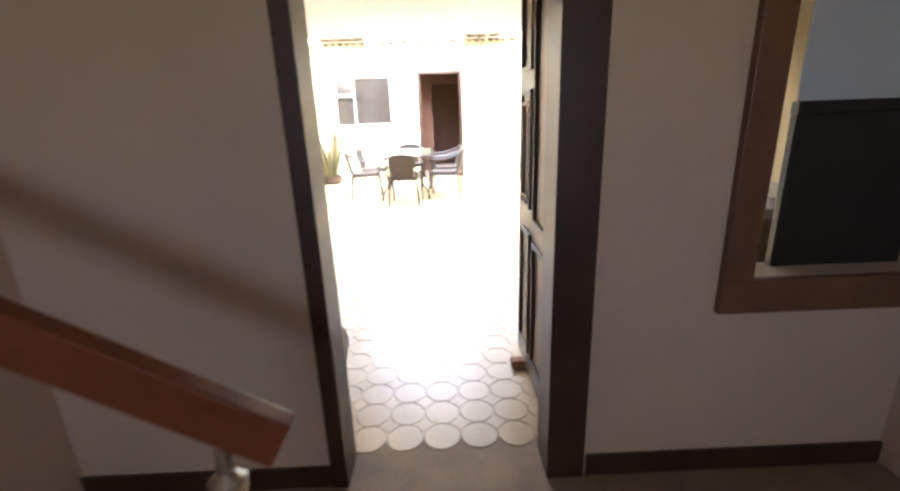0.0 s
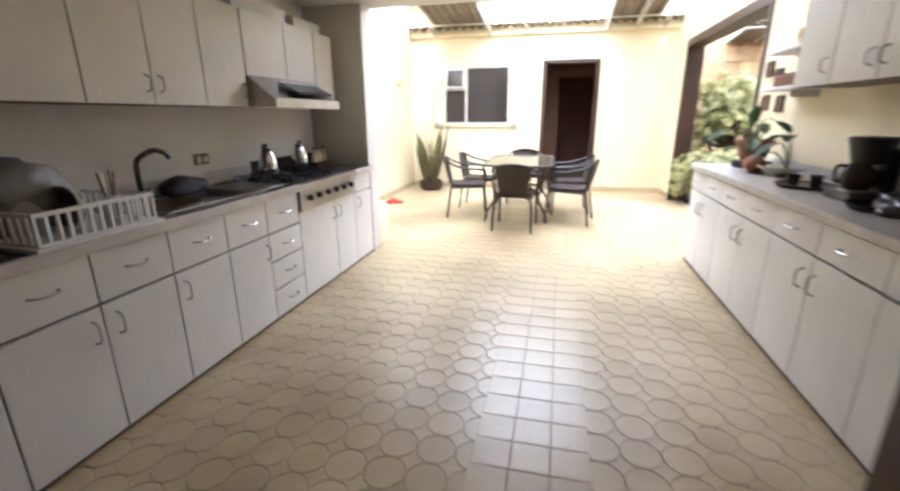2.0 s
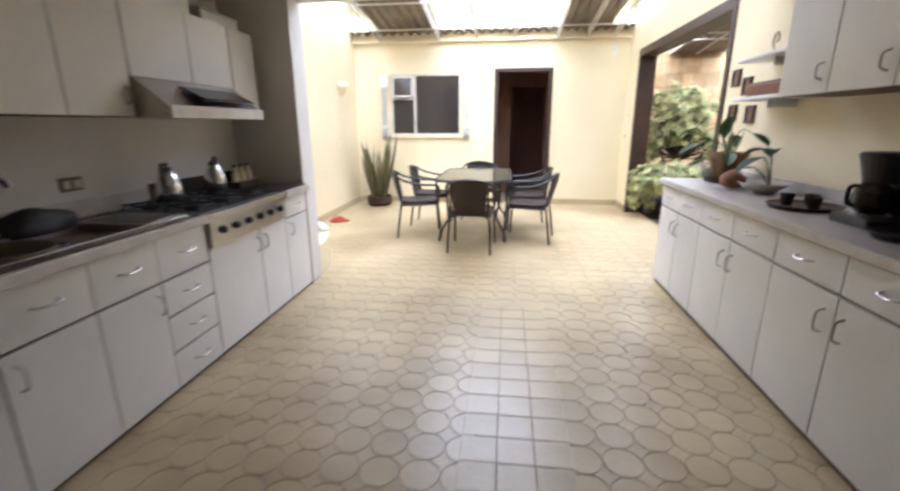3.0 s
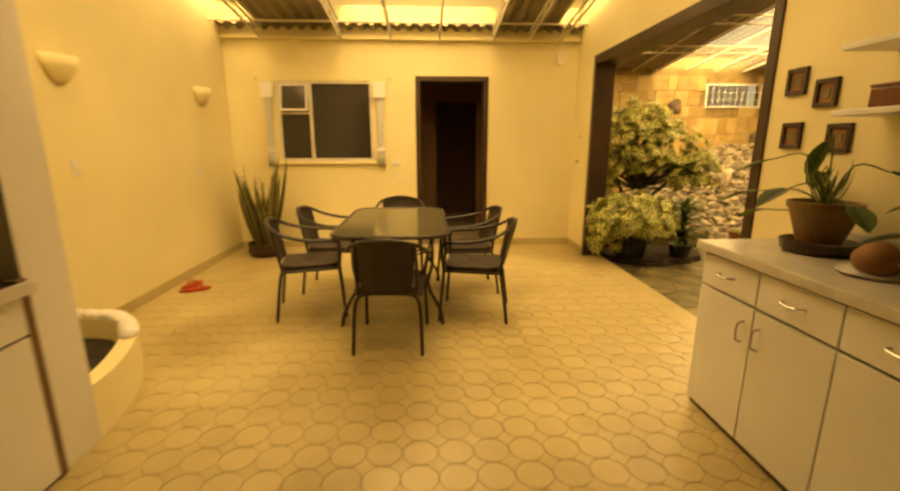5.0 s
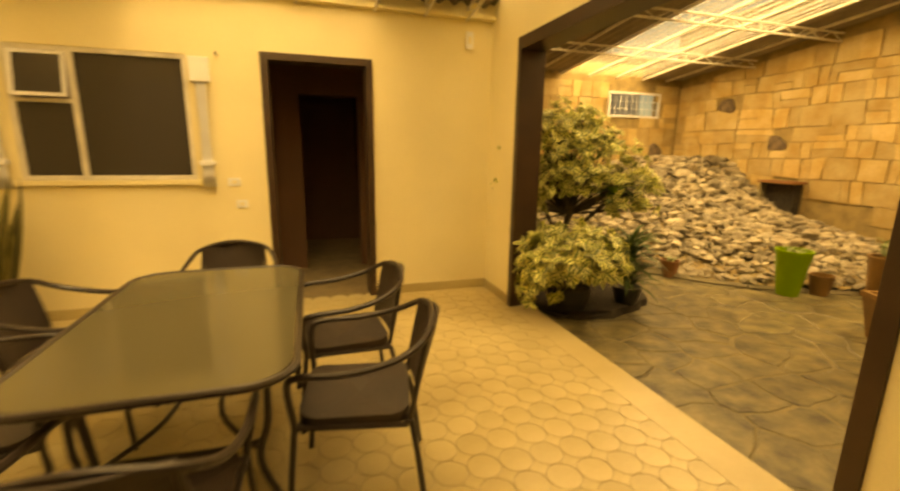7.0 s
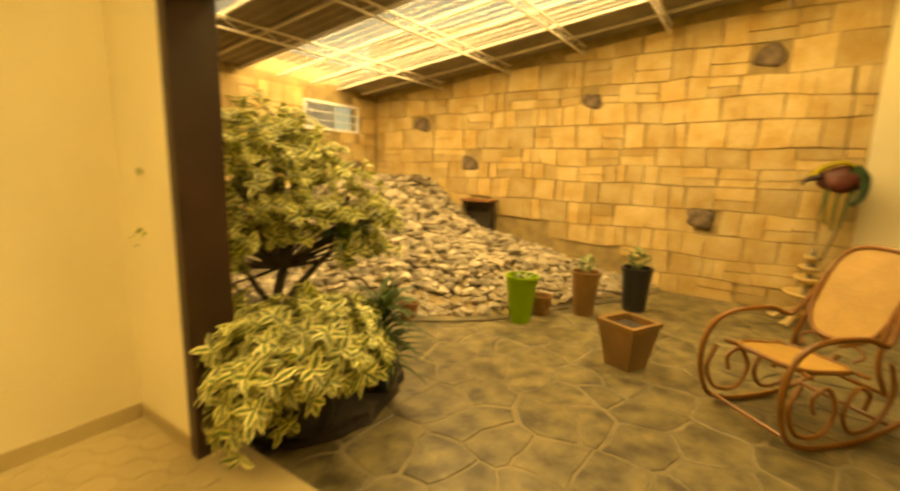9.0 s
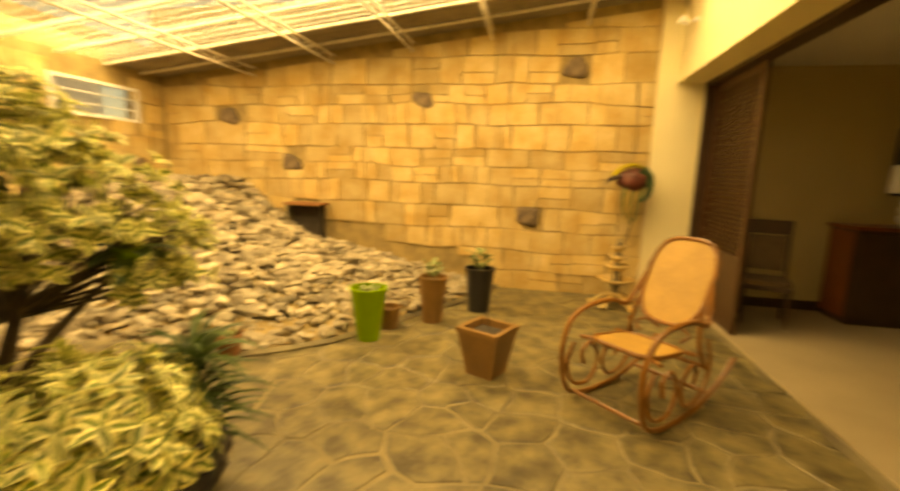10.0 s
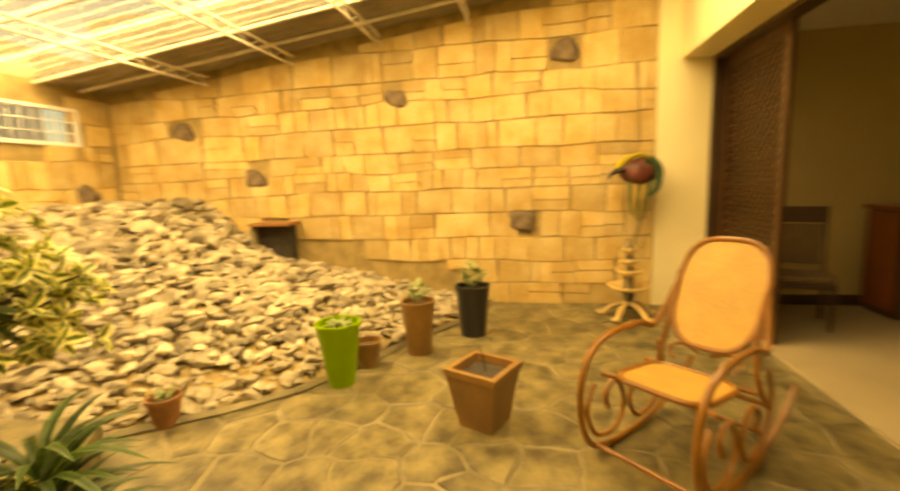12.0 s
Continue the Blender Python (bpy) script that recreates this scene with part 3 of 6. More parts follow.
def base_cabinet(front, depth, y0, y1, side, fronts, label, group, height=0.86, z0=0.0):
    """A cabinet unit along y whose front stands at x=front and faces side; fronts: (kind, y from, y to, z from, z to, handle's place)."""
    c = thing("kitchen_cabinet", front, y0, z0, 0, label, "kitchen cabinet", group)
    c.matrix_basis = c.matrix_basis @ Matrix.Diagonal((1, 1, SL if side > 0 else SR, 1))
    w = y1 - y0
    back = -side * depth
    lo, hi = sorted((-side * 0.022, back))
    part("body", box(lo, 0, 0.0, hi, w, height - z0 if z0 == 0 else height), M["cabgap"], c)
    for kind, a, b, z_a, z_b, hp in fronts:
        o = new(kind)
        o.parent = c
        o.matrix_basis = pose(0, a + 0.004, z_a, 0, 0, 0)
        l2, h2 = sorted((0.0, -side * 0.02))
        part("panel", box(l2, 0, 0, h2, b - a - 0.008, z_b - z_a - 0.008, 0.0025), M["cab"], o)
        if hp == "h":
            handle(o, (b - a) / 2, (z_b - z_a) / 2, side, False, 0.10)
        elif hp:
            handle(o, (b - a) * hp[0], (z_b - z_a) * hp[1], side)
    return c


LF, RF = -0.05, 2.86
SL, SR = 0.95, 0.98                      # height of the two runs against the common pattern
G1, G2, G3, G4 = "base cabinets of the sink run", "wall cabinets of the sink run", "base cabinets of the long counter", "wall cabinets over the long counter"
ys = [1.30, 1.78, 2.15, 2.52, 2.88, 3.25]
for i, (a, b) in enumerate(zip(ys, ys[1:])):
    hx = 0.86 if i % 2 == 0 else 0.14
    if i == 4:
        hx = 0.12
    base_cabinet(LF, 0.60, a, b, 1, [("door", 0, b - a, 0.03, 0.625, (hx, 0.82)), ("drawer", 0, b - a, 0.63, 0.86, "h")],
                 "white laminate base cabinet with one door and drawer", G1)
base_cabinet(LF, 0.60, 3.25, 3.60, 1, [("door", 0, 0.35, 0.03, 0.625, (0.88, 0.82)), ("drawer", 0, 0.35, 0.63, 0.86, "h")],
             "white laminate base cabinet with one door and drawer", G1)
base_cabinet(LF, 0.60, 3.60, 3.96, 1, [("drawer", 0, 0.36, 0.03, 0.23, "h"), ("drawer", 0, 0.36, 0.235, 0.43, "h"), ("drawer", 0, 0.36, 0.435, 0.625, "h"), ("drawer", 0, 0.36, 0.63, 0.86, "h")],
             "white laminate cabinet with four stacked drawers", G1)
base_cabinet(LF, 0.60, 3.96, 4.84, 1, [("door", 0, 0.52, 0.03, 0.70, (0.9, 0.84)), ("door", 0.52, 0.88, 0.03, 0.70, (0.1, 0.84))],
             "white laminate cabinet with two doors under the stove", G1, height=0.70)
base_cabinet(LF, 0.60, 4.84, 5.20, 1, [("door", 0, 0.36, 0.03, 0.68, (0.15, 0.86)), ("drawer", 0, 0.36, 0.685, 0.86, "h")],
             "narrow white laminate base cabinet beside the end wall", G1)
wt = thing("worktop", -0.65, 1.33, 0.817, 0, "dark speckled worktop with a pale front edge on the sink run", "worktop")
bm = bmesh.new()
bm.free()
for b in ((0, 0, 0, 0.60, 1.66, 0.035), (0, 1.66, 0, 0.10, 2.36, 0.035), (0.50, 1.66, 0, 0.60, 2.36, 0.035), (0, 2.36, 0, 0.60, 2.65, 0.035), (0, 3.51, 0, 0.60, 3.91, 0.035)):
    part("slab", box(*b), M["darktop"], wt)
part("front_edge", box(0.601, 0, -0.01, 0.63, 2.65, 0.038, 0.006), M["marble"], wt, "pale front edge of the worktop")
part("front_edge", box(0.601, 3.51, -0.01, 0.63, 3.91, 0.038, 0.006), M["marble"], wt, "pale front edge of the worktop")
part("upstand", box(0.0, 0, 0.037, 0.02, 2.95, 0.13, 0.004), M["marble"], wt, "pale upstand along the wall")
part("upstand", box(0.0, 2.96, 0.037, 0.02, 3.90, 0.15, 0.004), M["darktop"], wt, "dark upstand beside the stove")
sk = thing("kitchen_sink", -0.54, 2.99, 0.852, 0, "stainless steel sink set into the dark worktop", "sink")
bm = bmesh.new()
for b in ((0, 0, -0.16, 0.40, 0.7, -0.15), (0, 0, -0.15, 0.012, 0.7, 0.004), (0.388, 0, -0.15, 0.40, 0.7, 0.004), (0.012, 0, -0.15, 0.388, 0.012, 0.004), (0.012, 0.688, -0.15, 0.388, 0.7, 0.004)):
    add_box(bm, *b)
part("basin", bm, M["steel"], sk)
part("drain", lathe([(0.03, -0.149), (0.035, -0.146), (0.02, -0.147)], 16, (0.2, 0.35, 0)), M["chrome"], sk)
part("drainboard", box(0.0, 0.705, -0.002, 0.40, 0.97, 0.004, 0.001), M["steel"], sk)
bm = bmesh.new()
for i in range(5):
    add_box(bm, 0.03, 0.74 + i * 0.045, 0.0045, 0.37, 0.758 + i * 0.045, 0.009)
part("drainboard_ribs", bm, M["steel"], sk)
M["darksteel"] = mat("dark_chrome", (0.20, 0.19, 0.18), 0.25, 0.1, 6, 120, 0.03, metal=1.0)
fa = thing("kitchen_tap", -0.53, 3.22, 0.852, 0, "tall dark chrome swan-neck tap behind the sink", "tap")
part("base", lathe([(0.028, 0), (0.028, 0.015), (0.014, 0.03), (0.014, 0.06)], 16), M["darksteel"], fa)
part("spout", tube([(0, 0, 0.05), (0, 0, 0.2), (0.02, 0.02, 0.245), (0.05, 0.075, 0.275), (0.075, 0.125, 0.255), (0.08, 0.14, 0.225)], 0.014, 8), M["darksteel"], fa)
part("lever", tube([(0, 0.014, 0.05), (0, 0.06, 0.065)], 0.007, 6), M["darksteel"], fa)
ro = thing("outlet", -0.64, 3.80, 1.03, 90, "grey double wall socket above the worktop", "socket")
part("plate", box(-0.06, -0.01, -0.035, 0.06, 0, 0.035, 0.003), M["mortar"], ro)
for x in (-0.03, 0.03):
    part("insert", box(x - 0.018, -0.014, -0.02, x + 0.018, -0.01, 0.02, 0.002), M["whitemetal"], ro)

st = thing("gas_stove", -0.65, 3.965, 0.663, 0, "built-in gas stove with black grates and steel front", "stove")
part("hob", box(0, 0, 0.155, 0.60, 0.85, 0.185, 0.004), M["black"], st)
part("control_panel", box(0.57, 0, 0.0, 0.625, 0.85, 0.16, 0.006), M["steel"], st)
for i in range(6):
    k = part("knob", lathe([(0.02, 0), (0.022, 0.012), (0.017, 0.028), (0.004, 0.03)], 14), M["black"], st)
    k.matrix_basis = pose(0.626, 0.10 + i * 0.13, 0.085, 0, 90, 0)
part("panel_lip", box(0.56, 0, 0.161, 0.635, 0.85, 0.19, 0.006), M["steel"], st)
for i in range(2):
    for j in range(3):
        cx, cy = 0.16 + 0.27 * i, 0.15 + 0.275 * j
        part("burner", lathe([(0.045, 0.186), (0.045, 0.198), (0.028, 0.204), (0.005, 0.205)], 16, (cx, cy, 0)), M["iron"], st)
        bm = bmesh.new()
        for t in range(4):
            a = t * math.pi / 2 + math.pi / 4
            add_tube(bm, [(cx + 0.025 * math.cos(a), cy + 0.025 * math.sin(a), 0.222), (cx + 0.13 * math.cos(a), cy + 0.13 * math.sin(a), 0.222), (cx + 0.135 * math.cos(a), cy + 0.135 * math.sin(a), 0.186)], 0.006, 5, 1)
        ring = [(cx + 0.095 * math.cos(t / 16 * math.tau), cy + 0.095 * math.sin(t / 16 * math.tau), 0.215) for t in range(17)]
        add_tube(bm, ring, 0.005, 5, 1)
        part("grate", bm, M["iron"], st)


def wall_cabinet(front, depth, y0, y1, z0, z1, side, doors, label, group):
    c = thing("wall_cabinet", front, y0, z0, 0, label, "kitchen cabinet", group)
    lo, hi = sorted((-side * 0.022, -side * depth))
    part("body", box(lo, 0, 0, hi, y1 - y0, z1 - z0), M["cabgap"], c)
    for a, b, hx in doors:
        o = new("door")
        o.parent = c
        o.matrix_basis = pose(0, a + 0.004, 0.003, 0, 0, 0)
        l2, h2 = sorted((0.0, -side * 0.02))
        part("panel", box(l2, 0, 0, h2, b - a - 0.008, z1 - z0 - 0.006, 0.0025), M["cab"], o)
        if hx is not None:
            handle(o, (b - a - 0.008) * hx, 0.10, side, True, 0.08)
    return c


for a, b, d in ((1.30, 2.08, ((0, 0.39, 0.9), (0.39, 0.78, 0.1))), (2.08, 2.87, ((0, 0.40, 0.9), (0.40, 0.79, 0.1))), (2.87, 3.58, ((0, 0.355, 0.9), (0.355, 0.71, 0.1))), (3.58, 3.95, ((0, 0.37, 0.9),))):
    wall_cabinet(-0.33, 0.50, a, b, 1.36, 1.96, 1, d, "white laminate wall cabinet above the sink run", G2)
wall_cabinet(-0.33, 0.50, 3.955, 4.84, 1.56, 1.96, 1, ((0, 0.47, None), (0.47, 0.885, None)), "short white wall cabinet above the range hood", G2)
wall_cabinet(-0.33, 0.50, 4.845, 5.15, 1.40, 1.96, 1, ((0, 0.305, None),), "narrow white wall cabinet beside the end wall", G2)
ho = thing("range_hood", -0.33, 3.96, 1.36, 0, "slim steel range hood with a tilted glass visor", "range hood")
bm = bmesh.new()
prof = [(-0.30, 0.20), (0.0, 0.20), (0.18, 0.055), (0.18, 0.0), (-0.30, 0.0)]
a = [bm.verts.new((x, 0, z)) for x, z in prof]
b = [bm.verts.new((x, 0.87, z)) for x, z in prof]
for i in range(5):
    bm.faces.new((a[i], a[(i + 1) % 5], b[(i + 1) % 5], b[i]))
bm.faces.new(a[::-1])
bm.faces.new(b)
bmesh.ops.recalc_face_normals(bm, faces=bm.faces)
part("body", bm, M["steel"], ho)
part("front_lip", box(0.18, -0.005, -0.005, 0.20, 0.875, 0.06, 0.004), M["whitemetal"], ho)
o = part("visor", box(0, 0, 0, 0.16, 0.50, 0.012, 0.003), M["black"], ho)
o.matrix_basis = pose(0.06, 0.25, 0.16, 0, 25, 0)
# flat boxes kept on top of the wall cabinets
for y, w, h in ((3.95, 0.62, 0.10), (4.65, 0.42, 0.07)):
    b = thing("storage_box", -0.68, y, 1.962, 2, "flat dusty white box lying on the wall cabinets", "box")
    part("carton", box(0, 0, 0, 0.30, w, h, 0.004), M["white"], b)
    part("lid", box(-0.004, -0.004, h + 0.001, 0.304, w + 0.004, h + 0.014, 0.003), M["cab"], b)

# long counter on the right
ys = [1.60, 2.12, 2.62, 3.10, 3.57, 4.02, 4.44, 4.87, 5.26, 5.64]
for i, (a, b) in enumerate(zip(ys, ys[1:])):
    hx = 0.88 if i % 2 == 1 else 0.12
    base_cabinet(RF, 0.56, a, b, -1, [("door", 0, b - a, 0.04, 0.685, (hx, 0.80)), ("drawer", 0, b - a, 0.69, 0.855, "h")],
                 "white laminate base cabinet with a drawer over its door", G3)
wt = thing("worktop", 2.83, 1.54, 0.843, 0, "pale speckled worktop of the long counter", "worktop")
part("slab", box(0, 0, 0, 0.585, 4.13, 0.045, 0.008), M["marble"], wt)
part("upstand", box(0.565, 0, 0.047, 0.585, 4.13, 0.12, 0.004), M["marble"], wt)
ys = [1.95, 2.33, 2.71, 3.09, 3.47, 3.86, 4.25, 4.65]
for k in range(0, 7, 2):
    a = ys[k]
    b = ys[min(k + 2, 7)]
    d = ((0, ys[k + 1] - a, 0.88), (ys[k + 1] - a, b - a, 0.12)) if k + 2 <= 7 else ((0, b - a, 0.12),)
    wall_cabinet(3.08, 0.34, a, b, 1.46, 2.22, -1, d, "white laminate wall cabinet above the long counter", G4)


# ---- small kitchen things ----
def put(name, x, y, z, rz, label, cat, group=""):
    return thing(name, x, y, z, rz, label, cat, group)


dr = put("dish_rack", -0.44, 2.36, 0.855, 0, "white plastic dish rack full of drying dishes", "dish rack")
part("tray", box(-0.02, -0.02, 0, 0.42, 0.50, 0.015, 0.005), M["white"], dr)
bm = bmesh.new()
add_box(bm, 0.0, 0.0, 0.016, 0.40, 0.48, 0.026)
for x in (0.0, 0.39):
    add_box(bm, x, 0, 0.12, x + 0.012, 0.48, 0.135)
    for k in range(13):
        add_box(bm, x, 0.0 + k * 0.039, 0.026, x + 0.01, 0.012 + k * 0.039, 0.12)
for y in (0.0, 0.468):
    add_box(bm, 0.012, y, 0.12, 0.39, y + 0.012, 0.135)
    for k in range(1, 10):
        add_box(bm, k * 0.04, y, 0.026, 0.01 + k * 0.04, y + 0.01, 0.12)
part("basket", bm, M["white"], dr)


def bowl_prof(r, h, t=0.006):
    return [(r * 0.35, 0), (r * 0.75, h * 0.35), (r, h), (r - t, h), (r * 0.7, h * 0.4), (0.01, t)]


for x, y, z, r, h, m, tx, ty in ((0.14, 0.12, 0.09, 0.13, 0.10, "mortar", 150, 20), (0.27, 0.30, 0.06, 0.11, 0.08, "steel", 70, 10), (0.12, 0.34, 0.07, 0.10, 0.09, "white", 160, -15), (0.29, 0.13, 0.05, 0.10, 0.02, "white", 80, 5)):
    d = put("bowl" if h > 0.03 else "plate", -0.50 + x, 2.34 + y, 0.857 + z, 0, "grey drying bowl upended in the rack" if h > 0.03 else "white plate standing in the rack", "dish")
    d.matrix_basis = pose(-0.50 + x, 2.34 + y, 0.857 + z, tx, ty, 0)
    part("shell", lathe(bowl_prof(r, h), 20), M[m], d, "", True)
def heap(name, x, y, z, rx, ry, rz, seed, material, label, cat):
    """A lumpy heap with folds that rests on the worktop."""
    h = put(name, x, y, z, 0, label, cat)
    bm = bmesh.new()
    bmesh.ops.create_icosphere(bm, subdivisions=4, radius=1)
    for v in bm.verts:
        q = v.co * (1 + 0.35 * noise.noise(v.co * 1.8 + Vector((seed, 0, 0))) + 0.14 * noise.noise(v.co * 5 + Vector((seed, 4, 0))))
        v.co = Vector((q.x * rx, q.y * ry, max(q.z * rz, -0.35 * rz) + 0.35 * rz))
    part("folds", bm, material, h, "", True)


heap("plastic_bag", -0.42, 2.52, 0.945, 0.16, 0.22, 0.14, 3.1, mat("crumpled_grey_plastic", (0.36, 0.34, 0.30), 0.4, 0.25, 9, 60, 0.3), "crumpled grey plastic bag over the drying dishes", "bag")
heap("cloth_heap", -0.42, 2.12, 0.855, 0.17, 0.17, 0.13, 7.7, M["iron"], "black crumpled cloth heap beside the dish rack", "cloth")
heap("cloth_heap", -0.26, 1.86, 0.855, 0.16, 0.15, 0.06, 9.9, M["darkmetal"], "low dark brown cloth heap on the worktop", "cloth")
heap("serving_bowl_pile", -0.12, 2.18, 0.855, 0.07, 0.09, 0.06, 1.3, M["mortar"], "small stack of grey bowls before the rack", "dish")
cu = put("cutlery_cup", -0.20, 2.78, 0.880, 0, "cup with upright cutlery in the dish rack", "cutlery")
part("cup", lathe([(0.03, 0), (0.035, 0.10), (0.032, 0.10), (0.027, 0.01)], 14), M["white"], cu)
for k in range(6):
    a = k * 1.1
    part("spoon", tube([(0.01 * math.cos(a), 0.01 * math.sin(a), 0.02), (0.035 * math.cos(a), 0.035 * math.sin(a), 0.20)], 0.005, 5, 1), M["steel" if k % 2 else "midwood"], cu)
po = put("cooking_pot", -0.30, 3.17, 0.70, 0, "pale dented pot standing in the sink", "pot")
part("body", lathe([(0.10, 0), (0.15, 0.06), (0.16, 0.17), (0.153, 0.17), (0.14, 0.06), (0.01, 0.01)], 24), M["mortar"], po, "", True)
for s in (-1, 1):
    part("handle", tube([(0, s * 0.155, 0.13), (0, s * 0.20, 0.14), (0.05, s * 0.20, 0.14), (0.05, s * 0.15, 0.13)], 0.007, 6), M["black"], po)
bl = put("draining_block", -0.50, 3.48, 0.855, 0, "dark wet cloth heap beside the tap", "cloth")
bm = bmesh.new()
bmesh.ops.create_icosphere(bm, subdivisions=3, radius=0.1)
for v in bm.verts:
    v.co *= 1 + 0.35 * noise.noise(v.co * 14)
    v.co = Vector((v.co.x * 0.8, v.co.y * 1.5, max(v.co.z * 0.7, -0.04) + 0.04))
part("cloth", bm, M["iron"], bl, "", True)


def kettle(x, y, z, rz, s, label):
    k = put("kettle", x, y, z, rz, label, "kettle", "kettles by the stove")
    part("body", lathe([(0.06 * s, 0), (0.075 * s, 0.02), (0.065 * s, 0.10 * s), (0.035 * s, 0.17 * s), (0.03 * s, 0.175 * s)], 20), M["chrome"], k, "", True)
    part("lid", lathe([(0.034 * s, 0.176 * s), (0.025 * s, 0.195 * s), (0.008, 0.2 * s), (0.011, 0.215 * s), (0.004, 0.225 * s)], 14), M["black"], k)
    part("handle", tube([(0, -0.04 * s, 0.17 * s), (0, -0.07 * s, 0.22 * s), (0, -0.10 * s, 0.15 * s), (0, -0.072 * s, 0.06 * s)], 0.009, 7), M["black"], k)
    part("spout", tube([(0, 0.06 * s, 0.06 * s), (0, 0.10 * s, 0.12 * s), (0, 0.115 * s, 0.165 * s)], 0.012, 8, 4, 0.008), M["chrome"], k)
    return k


kettle(-0.42, 4.20, 0.885, 20, 1.0, "steel kettle with a black handle on the stove")
kettle(-0.44, 4.66, 0.885, 200, 1.0, "steel kettle with a black lid on the stove")
sp = put("spice_rack", -0.52, 4.88, 0.855, 0, "dark low tray with bottles beside the stove", "tray")
part("tray", box(0, 0, 0, 0.12, 0.28, 0.05, 0.005), M["darkmetal"], sp)
for i in range(3):
    bt = put("bottle", -0.46, 4.93 + i * 0.085, 0.868, 0, "small pale bottle with a dark cap in the tray", "bottle", "bottles beside the stove")
    part("glass", lathe([(0.025, 0), (0.027, 0.09), (0.012, 0.13), (0.012, 0.145)], 12), M["wall"], bt)
    part("cap", lathe([(0.014, 0.146), (0.014, 0.165), (0.004, 0.167)], 12), M["black"], bt)

cm = put("coffee_maker", 3.18, 3.88, 0.889, 180, "black drip coffee maker on the long counter", "coffee maker")
part("base", box(-0.10, -0.11, 0, 0.14, 0.11, 0.045, 0.012), M["black"], cm)
part("tower", box(-0.10, -0.09, 0.047, -0.01, 0.09, 0.26, 0.012), M["black"], cm)
part("brew_head", lathe([(0.07, 0.185), (0.095, 0.285), (0.1, 0.30), (0.09, 0.31), (0.01, 0.315)], 22, (0.03, 0, 0)), M["black"], cm)
part("hotplate", lathe([(0.07, 0.046), (0.07, 0.052), (0.01, 0.053)], 20, (0.055, 0, 0)), M["steel"], cm)
part("carafe", lathe([(0.05, 0.055), (0.072, 0.09), (0.065, 0.15), (0.045, 0.175), (0.048, 0.185)], 22, (0.06, 0, 0)), M["pane"], cm)
part("carafe_handle", tube([(0.11, 0, 0.17), (0.155, 0, 0.165), (0.155, 0, 0.10), (0.125, 0, 0.09)], 0.009, 7), M["black"], cm)
tr = put("serving_tray", 3.12, 4.30, 0.889, 5, "dark oval tray with glass cups on the counter", "tray")
part("tray", lathe([(0.02, 0), (0.15, 0.003), (0.17, 0.02), (0.165, 0.021), (0.14, 0.008), (0.02, 0.006)], 28), M["darkmetal"], tr)
for i, (dx, dy) in enumerate(((0.05, 0.03), (-0.06, 0.05), (0.0, -0.07))):
    g = put("glass_cup", 3.12 + dx, 4.30 + dy, 0.897, 0, "small smoky glass cup on the oval tray", "cup", "glass cups on the tray")
    part("cup", lathe([(0.025, 0), (0.036, 0.06), (0.033, 0.06), (0.023, 0.006)], 14), M["pane"], g)
heap("cloth_heap", 3.16, 3.52, 0.889, 0.13, 0.16, 0.07, 5.5, M["black"], "black folded bag on the long counter", "bag")
th = put("vacuum_flask", 3.24, 3.70, 0.889, 0, "tall black vacuum flask behind the coffee maker", "flask")
part("body", lathe([(0.045, 0), (0.055, 0.02), (0.055, 0.20), (0.035, 0.25), (0.03, 0.26)], 20), M["black"], th)
part("cup_lid", lathe([(0.034, 0.262), (0.034, 0.30), (0.02, 0.312), (0.004, 0.314)], 16), M["darkmetal"], th)
rd = put("trivet", 3.08, 3.62, 0.889, 0, "dark round pan lying on the long counter", "pan")
part("pan", lathe([(0.10, 0), (0.12, 0.03), (0.115, 0.03), (0.09, 0.006), (0.01, 0.005)], 26), M["iron"], rd)
part("handle", tube([(0.0, -0.115, 0.026), (0.0, -0.20, 0.04), (0.0, -0.28, 0.045)], 0.010, 7), M["black"], rd)
bo = put("fruit_bowl", 3.20, 4.85, 0.889, 0, "shallow pale bowl holding a green leaf bundle", "bowl")
part("shell", lathe([(0.05, 0), (0.10, 0.03), (0.15, 0.065), (0.144, 0.066), (0.09, 0.034), (0.01, 0.01)], 26), M["marble"], bo, "", True)
sa = put("saucer", 3.08, 5.02, 0.889, 0, "white saucer under a brown avocado-like fruit", "saucer")
part("saucer", lathe([(0.04, 0), (0.10, 0.012), (0.098, 0.016), (0.02, 0.006)], 24), M["white"], sa)
av = put("fruit", 3.08, 5.00, 0.901, 0, "large rough brown fruit on the white saucer", "fruit")
bm = bmesh.new()
bmesh.ops.create_icosphere(bm, subdivisions=3, radius=0.075)
for v in bm.verts:
    v.co = Vector((v.co.x * 1.05, v.co.y, v.co.z * 0.8 + 0.05 + 0.01 * max(0, 1 - v.co.xy.length * 20)))
part("skin", bm, M["terracotta"], av, "", True)

# bin with its bag inside the kitchen door
bi = put("waste_bin", 1.07, 1.60, 0, 0, "grey plastic waste bin with a white bag beside the door", "bin")
bm = bmesh.new()
lo, hi = [], []
for x, y in ((-0.11, -0.14), (0.11, -0.14), (0.11, 0.14), (-0.11, 0.14)):
    lo.append(bm.verts.new((x, y, 0)))
    hi.append(bm.verts.new((x * 1.35, y * 1.3, 0.38)))
